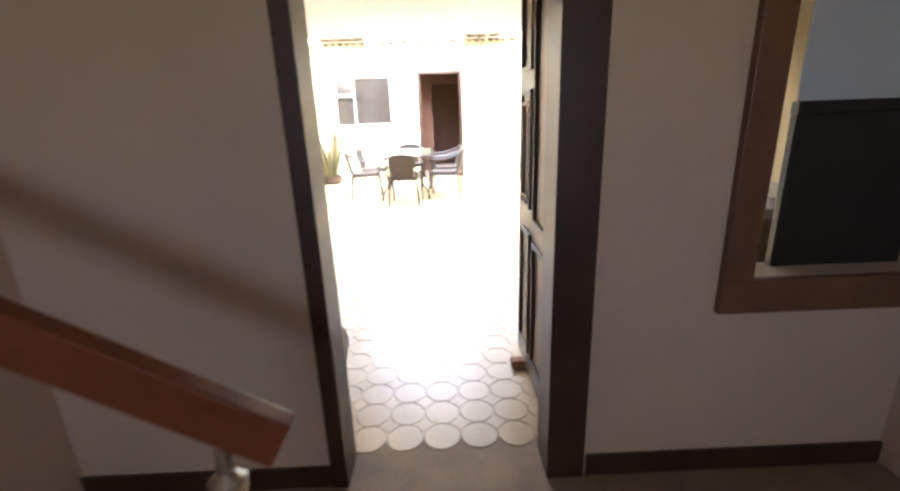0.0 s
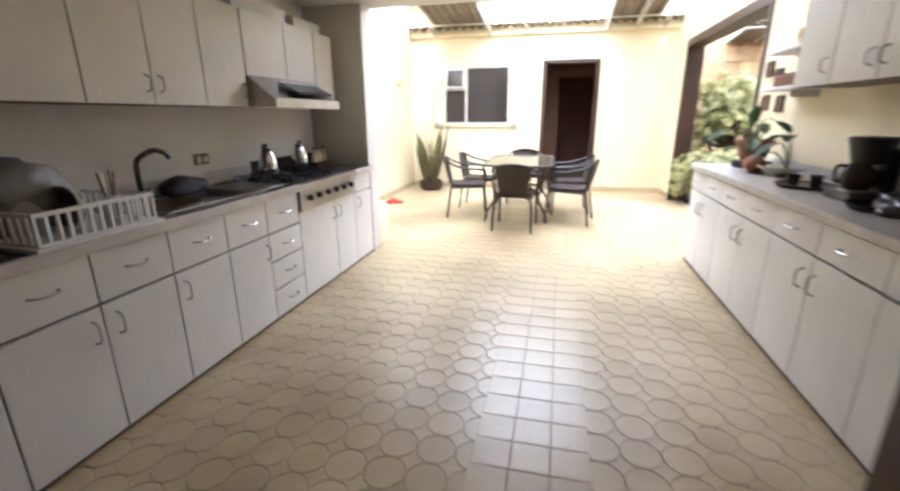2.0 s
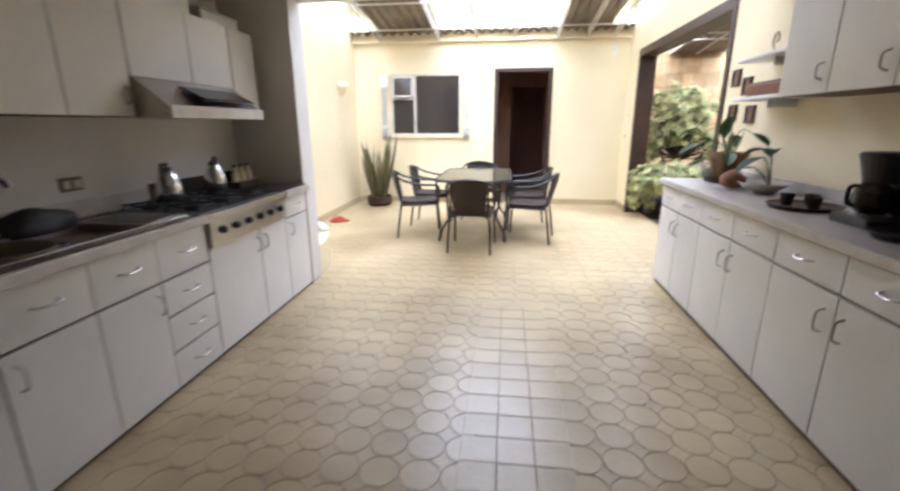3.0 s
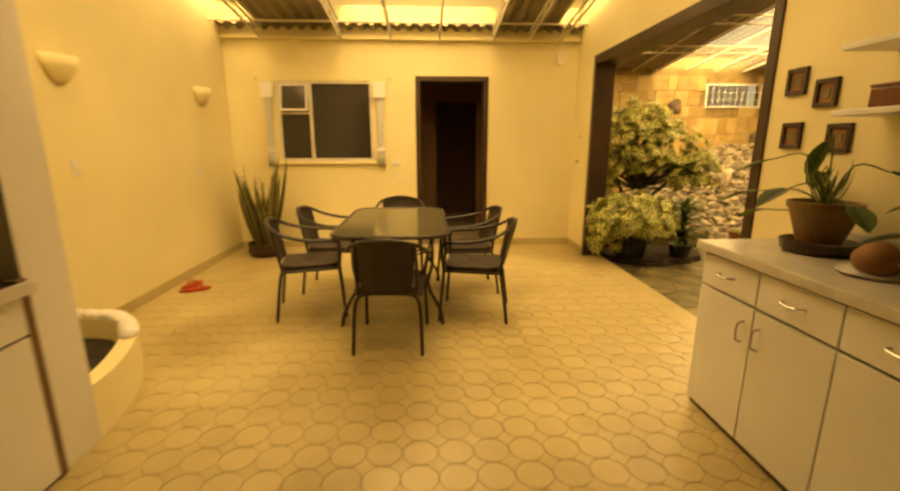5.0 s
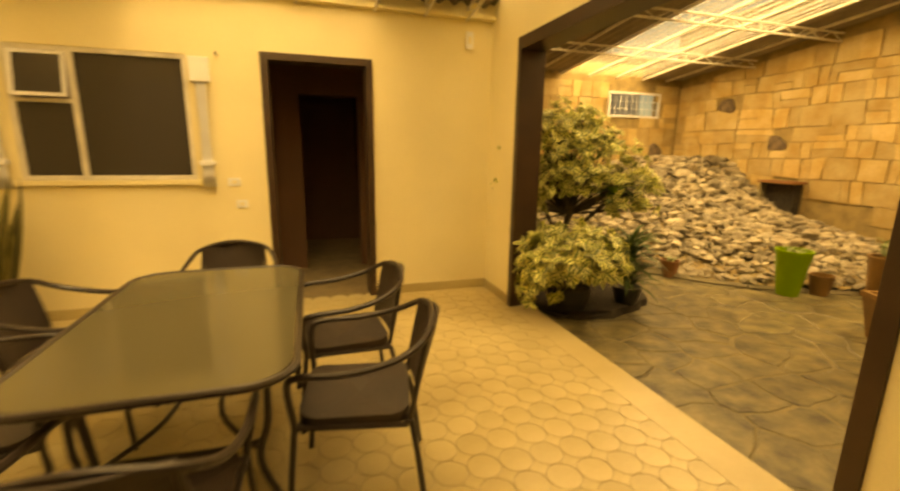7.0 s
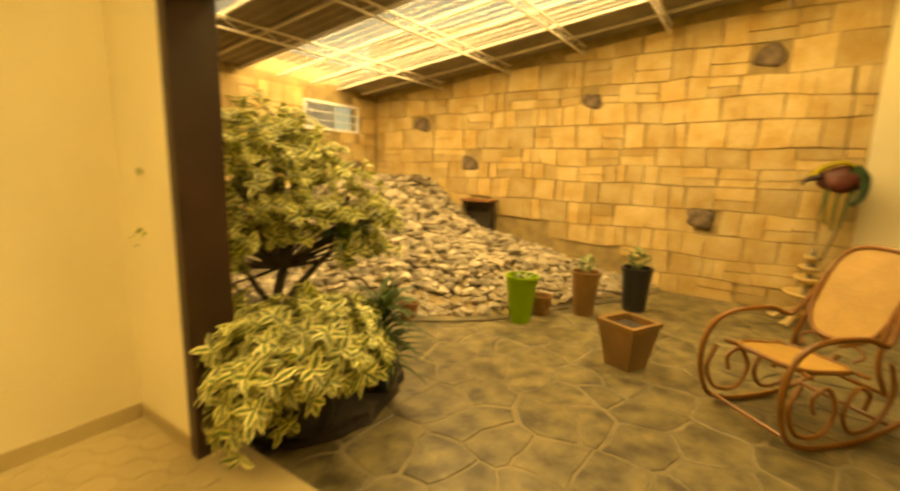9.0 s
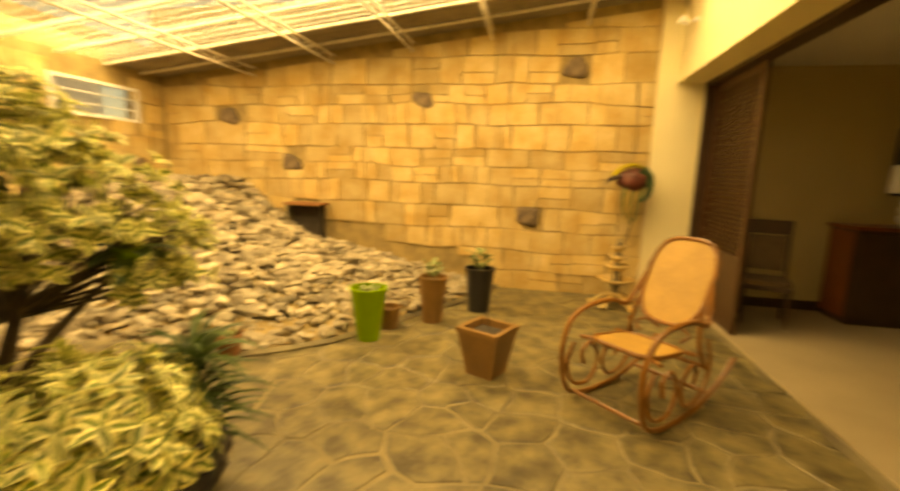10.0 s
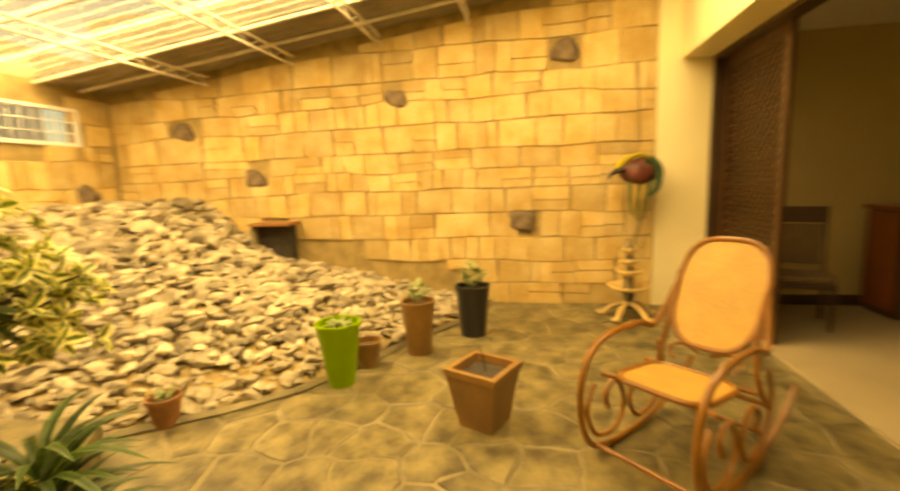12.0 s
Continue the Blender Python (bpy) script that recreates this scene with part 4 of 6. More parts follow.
for i in range(4):
    bm.faces.new((lo[i], lo[(i + 1) % 4], hi[(i + 1) % 4], hi[i]))
bm.faces.new(lo[::-1])
part("tub", bm, mat("dark_grey_plastic", (0.09, 0.085, 0.08), 0.45, 0.1, 5, 80, 0.05), bi)
bm = bmesh.new()
for b in ((-0.16, -0.195, 0.38, 0.16, -0.165, 0.40), (-0.16, 0.165, 0.38, 0.16, 0.195, 0.40), (-0.16, -0.165, 0.38, -0.135, 0.165, 0.40), (0.135, -0.165, 0.38, 0.16, 0.165, 0.40)):
    add_box(bm, *b, bevel=0.006)
part("rim", bm, M["mortar"], bi)
bm = bmesh.new()
rows = []
for j in range(8):
    z = 0.37 - 0.30 * j / 7
    rows.append([bm.verts.new((0.15 + 0.035 * math.sin(j / 7 * math.pi) + 0.014 * math.sin(i * 1.7 + j * 0.8), -0.15 + 0.30 * i / 14, z)) for i in range(15)])
for a, b in zip(rows, rows[1:]):
    for i in range(14):
        bm.faces.new((a[i], a[i + 1], b[i + 1], b[i]))
part("bag", bm, M["white"], bi, "white crumpled plastic bag", True)

# the open kitchen door leaf, with raised panels and a small glass light
dl = tagged(new("door_2"), "open dark wooden panelled door with a small glazed light", "door", kind="structure")
dl.matrix_basis = pose(2.225, 1.19, 0.012, 0, 0, 90.5)
M["kdoor"] = mat("brown_stained_kitchen_door", (0.16, 0.105, 0.07), 0.45, 0.2, 4, 60, 0.12, second=(0.10, 0.065, 0.042))
part("leaf", box(0, -0.018, 0, 0.82, 0.018, 2.03, 0.003), M["kdoor"], dl)


def frame_ring(x0, z0, x1, z1, w, y, t):
    bm = bmesh.new()
    for b in ((x0, z0, x1, z0 + w), (x0, z1 - w, x1, z1), (x0, z0 + w, x0 + w, z1 - w), (x1 - w, z0 + w, x1, z1 - w)):
        add_box(bm, b[0], y, b[1], b[2], y + t, b[3], 0.004)
    return bm


for face in (0.018, -0.033):
    for x0, z0, x1, z1 in ((0.08, 0.12, 0.43, 0.74), (0.50, 0.12, 0.73, 0.76), (0.08, 0.83, 0.43, 1.90), (0.50, 0.88, 0.73, 1.42), (0.50, 1.50, 0.73, 1.90)):
        part("moulding", frame_ring(x0, z0, x1, z1, 0.022, face, 0.015), M["dark"], dl)
    part("door_panel", frame_ring(0.54, 0.92, 0.675, 1.37, 0.02, face - 0.001, 0.019), M["midwood"], dl)
part("pane", box(0.565, 0.0185, 0.945, 0.65, 0.024, 1.345), M["frost"], dl, "frosted glass light")
st = put("door_stop", 2.17, 1.80, 0, 0, "small brown lump holding the open door", "doorstop")
part("wedge", box(-0.045, -0.03, 0, 0.03, 0.03, 0.04, 0.012), M["terracotta"], st)

# the stair's handrail in the hall
hr = put("handrail", 1.51, 0.33, 0.83, 0, "red-brown varnished wooden handrail descending the stair", "handrail")
o = part("rail", box(0, -0.02, -0.10, 1.15, 0.02, 0.0, 0.006), M["redwood"], hr)
o.matrix_basis = pose(0, 0, 0, 0, -29, 180)
o = part("bracket", tube([(-0.14, 0, -0.05), (-0.14, 0, -0.16)], 0.014, 8, 1), M["chrome"], hr)
po2 = part("post_cap", lathe([(0.022, -0.79), (0.022, -0.10), (0.034, -0.09), (0.034, -0.06), (0.012, -0.04)], 14, (-0.14, 0.0, -0.06)), M["chrome"], hr)


# ---- patio table and chairs ----
def rounded_outline(w, d, r, n=6, bow=0.0):
    pts = []
    for cx, cy, a0 in ((w / 2 - r, d / 2 - r, 0), (-w / 2 + r, d / 2 - r, 90), (-w / 2 + r, -d / 2 + r, 180), (w / 2 - r, -d / 2 + r, 270)):
        for k in range(n + 1):
            a = radians(a0 + 90 * k / n)
            pts.append((cx + r * math.cos(a), cy + r * math.sin(a)))
    return pts


tb = put("patio_table", 1.20, 7.28, 0, 0, "glass-topped patio table on dark bent steel legs", "table")
TW, TD = 0.84, 1.42
part("tabletop", add_prism(bmesh.new(), rounded_outline(TW - 0.03, TD - 0.03, 0.15), 0.722, 0.730), M["tableglass"], tb, "frosted greenish glass top")
rim = [(x, y, 0.722) for x, y in rounded_outline(TW, TD, 0.16)]
part("rim", tube(rim + [rim[0]], 0.014, 8, 1), M["tube"], tb)
for sx in (-1, 1):
    for sy in (-1, 1):
        part("leg", tube([(sx * 0.30, sy * 0.42, 0.715), (sx * 0.30, sy * 0.44, 0.45), (sx * 0.27, sy * 0.47, 0.30), (sx * 0.36, sy * 0.54, 0.12), (sx * 0.38, sy * 0.56, 0.012)], 0.014, 8), M["tube"], tb)
    part("side_brace", tube([(sx * 0.275, -0.46, 0.33), (sx * 0.10, -0.2, 0.36), (sx * 0.10, 0.2, 0.36), (sx * 0.275, 0.46, 0.33)], 0.010, 7), M["tube"], tb)
for sy in (-1, 1):
    part("cross_brace", tube([(-0.285, sy * 0.45, 0.37), (0, sy * 0.43, 0.34), (0.285, sy * 0.45, 0.37)], 0.010, 7), M["tube"], tb)
    part("under_rail", tube([(-0.41, sy * 0.42, 0.706), (0.41, sy * 0.42, 0.706)], 0.009, 6, 1), M["tube"], tb)


def patio_chair():
    """A stacking armchair; it faces +y, its base in the middle."""
    c = thing("patio_chair", 0, 0, 0, 0, "dark woven resin armchair with bent steel tube frame", "chair", "chairs round the patio table")
    bm = bmesh.new()
    out = rounded_outline(0.42, 0.42, 0.07)
    n = len(out)
    top = [bm.verts.new((x, y, 0.435 + 0.02 * (y / 0.21) ** 2)) for x, y in out]
    bot = [bm.verts.new((x, y, 0.405)) for x, y in out]
    mid = bm.verts.new((0, 0, 0.423))
    for i in range(n):
        bm.faces.new((bot[i], bot[(i + 1) % n], top[(i + 1) % n], top[i]))
        bm.faces.new((top[i], top[(i + 1) % n], mid))
    bm.faces.new(bot[::-1])
    part("seat", bm, M["rattan"], c, "dark woven seat")
    bm = bmesh.new()
    rows = []
    for j in range(8):
        t = j / 7
        z = 0.44 + 0.325 * t
        w = 0.158 + 0.025 * math.sin(t * math.pi * 0.6)
        rows.append([bm.verts.new((w * s / 5, -0.205 - 0.09 * t - 0.03 + 0.045 * (s / 5) ** 2 * (0.4 + t), z + (0.02 * (1 - (s / 5) ** 2) if j == 7 else 0))) for s in range(-5, 6)])
    for a, b in zip(rows, rows[1:]):
        for i in range(10):
            bm.faces.new((a[i], a[i + 1], b[i + 1], b[i]))
    r = bmesh.ops.extrude_face_region(bm, geom=list(bm.faces))
    for v in r["geom"]:
        if isinstance(v, bmesh.types.BMVert):
            v.co.y -= 0.012
    bmesh.ops.recalc_face_normals(bm, faces=bm.faces)
    part("backrest", bm, M["rattan"], c, "dark woven backrest")
    loop = [(0.215, 0.215, 0.42), (0.25, 0.225, 0.60), (0.265, 0.17, 0.64), (0.27, 0.0, 0.65), (0.255, -0.17, 0.69), (0.19, -0.275, 0.75), (0, -0.305, 0.785),
            (-0.19, -0.275, 0.75), (-0.255, -0.17, 0.69), (-0.27, 0.0, 0.65), (-0.265, 0.17, 0.64), (-0.25, 0.225, 0.60), (-0.215, 0.215, 0.42)]
    part("arm_loop", tube(loop, 0.0135, 8, 4), M["tube"], c)
    for s in (-1, 1):
        part("leg", tube([(s * 0.215, 0.215, 0.42), (s * 0.225, 0.235, 0.2), (s * 0.23, 0.25, 0.008)], 0.0125, 8, 3), M["tube"], c)
        part("leg", tube([(s * 0.12, -0.20, 0.405), (s * 0.19, -0.215, 0.385), (s * 0.215, -0.235, 0.28), (s * 0.225, -0.27, 0.008)], 0.0125, 8, 4), M["tube"], c)
        part("side_rail", tube([(s * 0.215, 0.21, 0.41), (s * 0.215, -0.2, 0.40)], 0.011, 7, 1), M["tube"], c)
        part("back_upright", tube([(s * 0.19, -0.21, 0.41), (s * 0.195, -0.245, 0.60), (s * 0.185, -0.272, 0.74)], 0.011, 7, 3), M["tube"], c)
    for y in (0.2, -0.195):
        part("cross_rail", tube([(-0.21, y, 0.405), (0.21, y, 0.405)], 0.011, 7, 1), M["tube"], c)
    return c


ch = patio_chair()
ch.matrix_basis = pose(1.215, 6.50, 0, 0, 0, -3)
for x, y, a in ((0.52, 7.10, -78), (0.60, 7.70, -92), (1.84, 6.98, 80), (1.83, 7.62, 94), (1.18, 8.22, 181)):
    copy_thing(ch, pose(x, y, 0, 0, 0, a))

# ---- leaves ----
def leaf_rows(bm, base, way, up, length, width, lift=0.25, fold=0.25, segs=3):
    """One leaf: a folded, arched blade. Returns its faces."""
    way, up = way.normalized(), up.normalized()
    side = way.cross(up)
    if side.length < 1e-3:
        side = way.orthogonal()
    side.normalize()
    up = side.cross(way)
    prev, fs = None, []
    for k in range(segs + 1):
        t = k / segs
        w = width * (math.sin(math.pi * (0.12 + 0.85 * t)) ** 0.8) * 0.5 if k < segs else 0.001
        c = base + way * (length * t) + up * (lift * length * (t - t * t * 1.6))
        row = [bm.verts.new(c - side * w + up * (w * fold)), bm.verts.new(c), bm.verts.new(c + side * w + up * (w * fold))]
        if prev:
            for i in range(2):
                fs.append(bm.faces.new((prev[i], prev[i + 1], row[i + 1], row[i])))
        prev = row
    return fs


def leaf_mat(name, dark, pale, edge=True, rough=0.45):
    """A leaf: pale margin and dark middle by the blade's own u coordinate, each leaf a little different."""
    m = bpy.data.materials.new(name)
    m.use_nodes = True
    nt = m.node_tree
    b = nt.nodes["Principled BSDF"]
    b.inputs["Roughness"].default_value = rough
    uv = nt.nodes.new("ShaderNodeUVMap")
    sep = nt.nodes.new("ShaderNodeSeparateXYZ")
    nt.links.new(uv.outputs[0], sep.inputs[0])
    no = nt.nodes.new("ShaderNodeTexNoise")
    no.inputs["Scale"].default_value = 26
    tc = nt.nodes.new("ShaderNodeTexCoord")
    nt.links.new(tc.outputs["Object"], no.inputs["Vector"])
    add = nt.nodes.new("ShaderNodeMath")
    add.operation = "MULTIPLY_ADD"
    add.inputs[1].default_value = 0.55
    nt.links.new(no.outputs["Fac"], add.inputs[0])
    nt.links.new(sep.outputs[0], add.inputs[2])
    ramp = nt.nodes.new("ShaderNodeValToRGB")
    ramp.color_ramp.elements[0].position, ramp.color_ramp.elements[1].position = (0.64, 0.86) if edge else (0.3, 1.2)
    ramp.color_ramp.elements[0].color, ramp.color_ramp.elements[1].color = (*dark, 1), (*pale, 1)
    nt.links.new(add.outputs[0], ramp.inputs["Fac"])
    g = nt.nodes.new("ShaderNodeNewGeometry")
    hs = nt.nodes.new("ShaderNodeHueSaturation")
    mp = nt.nodes.new("ShaderNodeMapRange")
    mp.inputs["To Min"].default_value, mp.inputs["To Max"].default_value = 0.65, 1.3
    nt.links.new(g.outputs["Random Per Island"], mp.inputs["Value"])
    nt.links.new(mp.outputs["Result"], hs.inputs["Value"])
    nt.links.new(ramp.outputs["Color"], hs.inputs["Color"])
    nt.links.new(hs.outputs["Color"], b.inputs["Base Color"])
    tr = nt.nodes.new("ShaderNodeBsdfTranslucent")
    nt.links.new(hs.outputs["Color"], tr.inputs[0])
    mx = nt.nodes.new("ShaderNodeMixShader")
    mx.inputs[0].default_value = 0.25
    nt.links.new(b.outputs[0], mx.inputs[1])
    nt.links.new(tr.outputs[0], mx.inputs[2])
    nt.links.new(mx.outputs[0], nt.nodes["Material Output"].inputs[0])
    return m


M["variegated"] = leaf_mat("variegated_leaf", (0.12, 0.17, 0.03), (0.75, 0.70, 0.32))
M["leaf"] = leaf_mat("dark_green_leaf", (0.018, 0.042, 0.012), (0.06, 0.10, 0.022), False)
M["palegreen"] = leaf_mat("grey_green_leaf", (0.10, 0.15, 0.05), (0.30, 0.34, 0.16), False)
M["sans"] = leaf_mat("snake_plant_leaf", (0.05, 0.055, 0.022), (0.30, 0.26, 0.11))


def leaf_mesh(name, build, material, parent):
    """Builds leaves by build(add), where add(base, way, up, length, width, ...) makes one, with u running from its middle (0) to its margin (1)."""
    bm = bmesh.new()
    uvl = bm.loops.layers.uv.new("UVMap")

    def add(base, way, up, length, width, **kw):
        fs = leaf_rows(bm, Vector(base), Vector(way), Vector(up), length, width, **kw)
        for i, f in enumerate(fs):
            outer = (0, 3) if i % 2 == 0 else (1, 2)
            for k, lp in enumerate(f.loops):
                lp[uvl].uv = (1.0 if k in outer else 0.0, 0.5)
    build(add)
    return part(name, bm, material, parent)


RND = random.Random(7)


def unit(r=RND):
    z = r.uniform(-1, 1)
    a = r.uniform(0, math.tau)
    q = math.sqrt(1 - z * z)
    return Vector((q * math.cos(a), q * math.sin(a), z))


def bushy(parent, name, centers, count, length, width, material, droop=0.2, segs=3):
    """Leaves in rosettes at the ends of twigs, over a crown made of several clumps (centre, radii)."""
    tips = []
    tot = sum(r[0] * r[1] for _, r in centers)
    for c, r in centers:
        for _ in range(int(count * r[0] * r[1] / tot)):
            u = unit()
            if u.z < -0.55:
                u.z *= 0.4
            s = RND.uniform(0.62, 1.08)
            tips.append((Vector(c) + Vector((u.x * r[0], u.y * r[1], u.z * r[2])) * s, u))

    def build(add):
        for p, u in tips:
            axis = (u + Vector((0, 0, 0.5)) + unit() * 0.35).normalized()
            o = axis.orthogonal().normalized()
            q = axis.cross(o)
            n = RND.randint(5, 8)
            for k in range(n):
                a = k * 2.4 + RND.uniform(-0.3, 0.3)
                out = o * math.cos(a) + q * math.sin(a)
                way = (out + axis * RND.uniform(0.1, 0.8) + Vector((0, 0, -droop))).normalized()
                add(p + axis * (k * 0.006), way, axis, length * RND.uniform(0.7, 1.15), width * RND.uniform(0.8, 1.15), lift=0.15, segs=segs)
    leaf_mesh(name, build, material, parent)
    return tips


def twigs(parent, root, tips, r0, every=6, trunk_pts=None):
    bm = bmesh.new()
    for i, (p, u) in enumerate(tips[::every]):
        m = (Vector(root) + Vector(p)) / 2 + unit() * 0.05
        add_tube(bm, [root, m, p], r0, 5, 3, r0 * 0.35)
    part("branchwork", bm, M["bark"], parent)


# variegated tree on its trunk, in the raised bed
tree = put("variegated_tree", 4.18, 9.38, -0.12, 0, "small tree with cream-edged variegated leaves in the stone bed", "tree")
part("trunk", tube([(0, 0, -0.04), (0.03, 0.0, 0.3), (0.05, -0.03, 0.6), (0.12, -0.08, 0.95)], 0.055, 9, 4, 0.03), M["bark"], tree)
part("limb", tube([(0.04, 0, 0.45), (0.2, -0.1, 0.75), (0.45, -0.25, 1.05)], 0.032, 8, 4, 0.016), M["bark"], tree)
part("limb", tube([(0.05, -0.03, 0.6), (-0.12, 0.0, 0.9), (-0.3, -0.05, 1.3)], 0.028, 8, 4, 0.014), M["bark"], tree)
tips = bushy(tree, "crown", [((-0.16, -0.10, 1.52), (0.54, 0.50, 0.46)), ((0.30, -0.15, 1.36), (0.50, 0.45, 0.38)), ((0.05, 0.0, 1.74), (0.42, 0.40, 0.26)), ((-0.40, -0.05, 1.22), (0.33, 0.35, 0.33)), ((-0.46, -0.10, 0.92), (0.22, 0.25, 0.24)), ((0.66, -0.25, 1.10), (0.34, 0.30, 0.28))],
             600, 0.088, 0.046, M["variegated"])
twigs(tree, (0.08, -0.05, 0.9), tips, 0.012, 7)
# hanging dark leaf cluster in the tree
ep = put("hanging_plant", 4.62, 9.02, 0.98, 0, "dark broad-leaved plant hanging in the variegated tree", "plant")
part("pot", lathe([(0.05, 0), (0.08, 0.10), (0.074, 0.10), (0.045, 0.01)], 16), M["green"], ep)
leaf_mesh("leaves", lambda add: [add((0, 0, 0.09), (math.cos(a), math.sin(a), -0.3 + 0.5 * math.sin(a * 3)), (0, 0, 1), 0.24, 0.10, lift=0.1, segs=4) for a in [k * 0.62 for k in range(14)]], M["leaf"], ep)
part("hanger", tube([(0, 0, 0.1), (0.0, 0.0, 0.35)], 0.005, 5, 1), M["bark"], ep)

bed = put("stone_bed", 3.72, 9.03, GZ, 0, "low raised bed edged with one big grey stone slab", "planter")
bm = bmesh.new()
for poly, z0, z1 in ((((0.62, 0.36), (1.27, 0.22), (1.80, 0.53), (1.72, 1.3), (1.1, 1.5), (0.62, 1.3)), 0.0, 0.20),):
    add_prism(bm, poly, z0, z1)
bmesh.ops.bevel(bm, geom=list(bm.edges), offset=0.02, segments=2, affect="EDGES")
bmesh.ops.subdivide_edges(bm, edges=list(bm.edges), cuts=1)
for v in bm.verts:
    v.co += Vector((noise.noise(v.co * 3), noise.noise(v.co * 3 + Vector((5, 0, 0))), noise.noise(v.co * 4 + Vector((0, 9, 0))))) * 0.02
part("slab", bm, M["slate"], bed)
part("soil", add_prism(bmesh.new(), ((0.0, 0.1), (0.6, 0.1), (0.6, 1.5), (1.5, 1.6), (1.5, 2.6), (0.0, 2.6)), 0.0, 0.10), M["soil"], bed)
# one dark raised shape for the soil and the shade cast by the leaves
fb = put("soil_bed", 3.66, 8.9, GZ, 0, "low dark bed standing for soil and leaf shade under the bush and fern", "planter")
bm = add_prism(bmesh.new(), [(p.x, p.y) for p in smooth_line([(0.0, -0.06, 0), (0.12, -0.34, 0), (0.45, -0.50, 0), (0.85, -0.42, 0), (1.22, -0.20, 0), (1.30, 0.12, 0), (1.1, 0.28, 0), (0.62, 0.34, 0), (0.0, 0.18, 0)], 4)], 0.0, 0.07)
bmesh.ops.bevel(bm, geom=[e for e in bm.edges if all(v.co.z > 0.06 for v in e.verts)], offset=0.04, segments=2, affect="EDGES")
bmesh.ops.triangulate(bm, faces=[f for f in bm.faces if len(f.verts) > 4])
for v in bm.verts:
    v.co += Vector((noise.noise(v.co * 6), noise.noise(v.co * 6 + Vector((3, 0, 0))), 0)) * 0.05
part("soil", bm, M["soil"], fb)

# low variegated bush beside the opening, in a dark pot
bush = put("variegated_bush", 3.90, 8.62, GZ + 0.07, 0, "low bush with cream-edged leaves in a dark wide pot", "bush")
part("pot", lathe([(0.15, 0), (0.18, 0.08), (0.19, 0.19), (0.18, 0.19), (0.16, 0.08), (0.02, 0.06)], 22), M["iron"], bush)
part("soil", lathe([(0.178, 0.17), (0.05, 0.18)], 20), M["soil"], bush)
for k in range(4):
    a = k * 1.6
    part("stem", tube([(0, 0, 0.2), (0.06 * math.cos(a), 0.06 * math.sin(a), 0.35), (0.22 * math.cos(a), 0.22 * math.sin(a), 0.5)], 0.014, 6, 3, 0.007), M["bark"], bush)
bushy(bush, "foliage", [((0.0, 0.0, 0.56), (0.42, 0.38, 0.18)), ((-0.20, -0.14, 0.46), (0.34, 0.28, 0.18)), ((0.26, 0.06, 0.47), (0.32, 0.28, 0.17)), ((-0.36, -0.05, 0.26), (0.16, 0.2, 0.22)), ((0.08, -0.26, 0.42), (0.30, 0.18, 0.13))],
      430, 0.095, 0.045, M["variegated"], 0.35)
fern = put("fern", 4.50, 8.58, GZ + 0.07, 0, "dark strap-leaved fern in a low black pot", "fern")
part("pot", lathe([(0.10, 0), (0.14, 0.16), (0.13, 0.16), (0.02, 0.12)], 18), M["black"], fern)
leaf_mesh("fronds", lambda add: [add((0.03 * math.cos(a), 0.03 * math.sin(a), 0.13 + 0.004 * k), (math.cos(a), math.sin(a), RND.uniform(0.15, 0.9)), (0, 0, 1), RND.uniform(0.2, 0.36), 0.035, lift=0.5, segs=5)
                                 for k, a in enumerate([i * 2.4 for i in range(120)])], M["leaf"], fern)

# snake plant in the patio corner, on its low round bed
sn = put("snake_plant", -0.55, 9.08, 0, 0, "tall snake plant with upright pointed leaves in a low dark pot", "plant")
part("pot", lathe([(0.17, 0), (0.21, 0.05), (0.21, 0.16), (0.195, 0.16), (0.18, 0.12), (0.02, 0.12)], 24), M["darkmetal"], sn)
leaf_mesh("leaves", lambda add: [add((0.10 * math.cos(k * 2.4) * (k / 26), 0.10 * math.sin(k * 2.4) * (k / 26), 0.12), (0.25 * math.cos(k * 2.4), 0.25 * math.sin(k * 2.4), 1), (math.cos(k * 2.4 + 1), math.sin(k * 2.4 + 1), 0.1),
                                     RND.uniform(0.62, 1.10), 0.062, lift=0.05, fold=0.5, segs=6) for k in range(26)], M["sans"], sn)

# curved white-stone planter by the kitchen's end wall
cp = put("curved_planter", -0.64, 5.92, 0, 0, "low curved cream planter wall edged with white pebbles", "planter")
bm = bmesh.new()
arc = [(0.555, -0.445), (0.54, -0.28), (0.49, -0.08), (0.40, 0.14), (0.26, 0.34), (0.05, 0.46), (-0.36, 0.50)]
line_ = smooth_line([(x, y, 0) for x, y in arc], 4)
inner = [p - (p - Vector((-0.36, -0.445, 0))).normalized() * 0.09 for p in line_]
for k in range(len(line_) - 1):
    a, b, c, d = line_[k], line_[k + 1], inner[k + 1], inner[k]
    q = [bm.verts.new((p.x, p.y, z)) for z in (0, 0.27) for p in (a, b, c, d)]
    for f in ((0, 1, 5, 4), (2, 3, 7, 6), (4, 5, 6, 7), (3, 2, 1, 0)):
        bm.faces.new([q[i] for i in f])
bmesh.ops.remove_doubles(bm, verts=bm.verts, dist=0.0005)
bmesh.ops.recalc_face_normals(bm, faces=bm.faces)
part("wall", bm, M["wall"], cp)
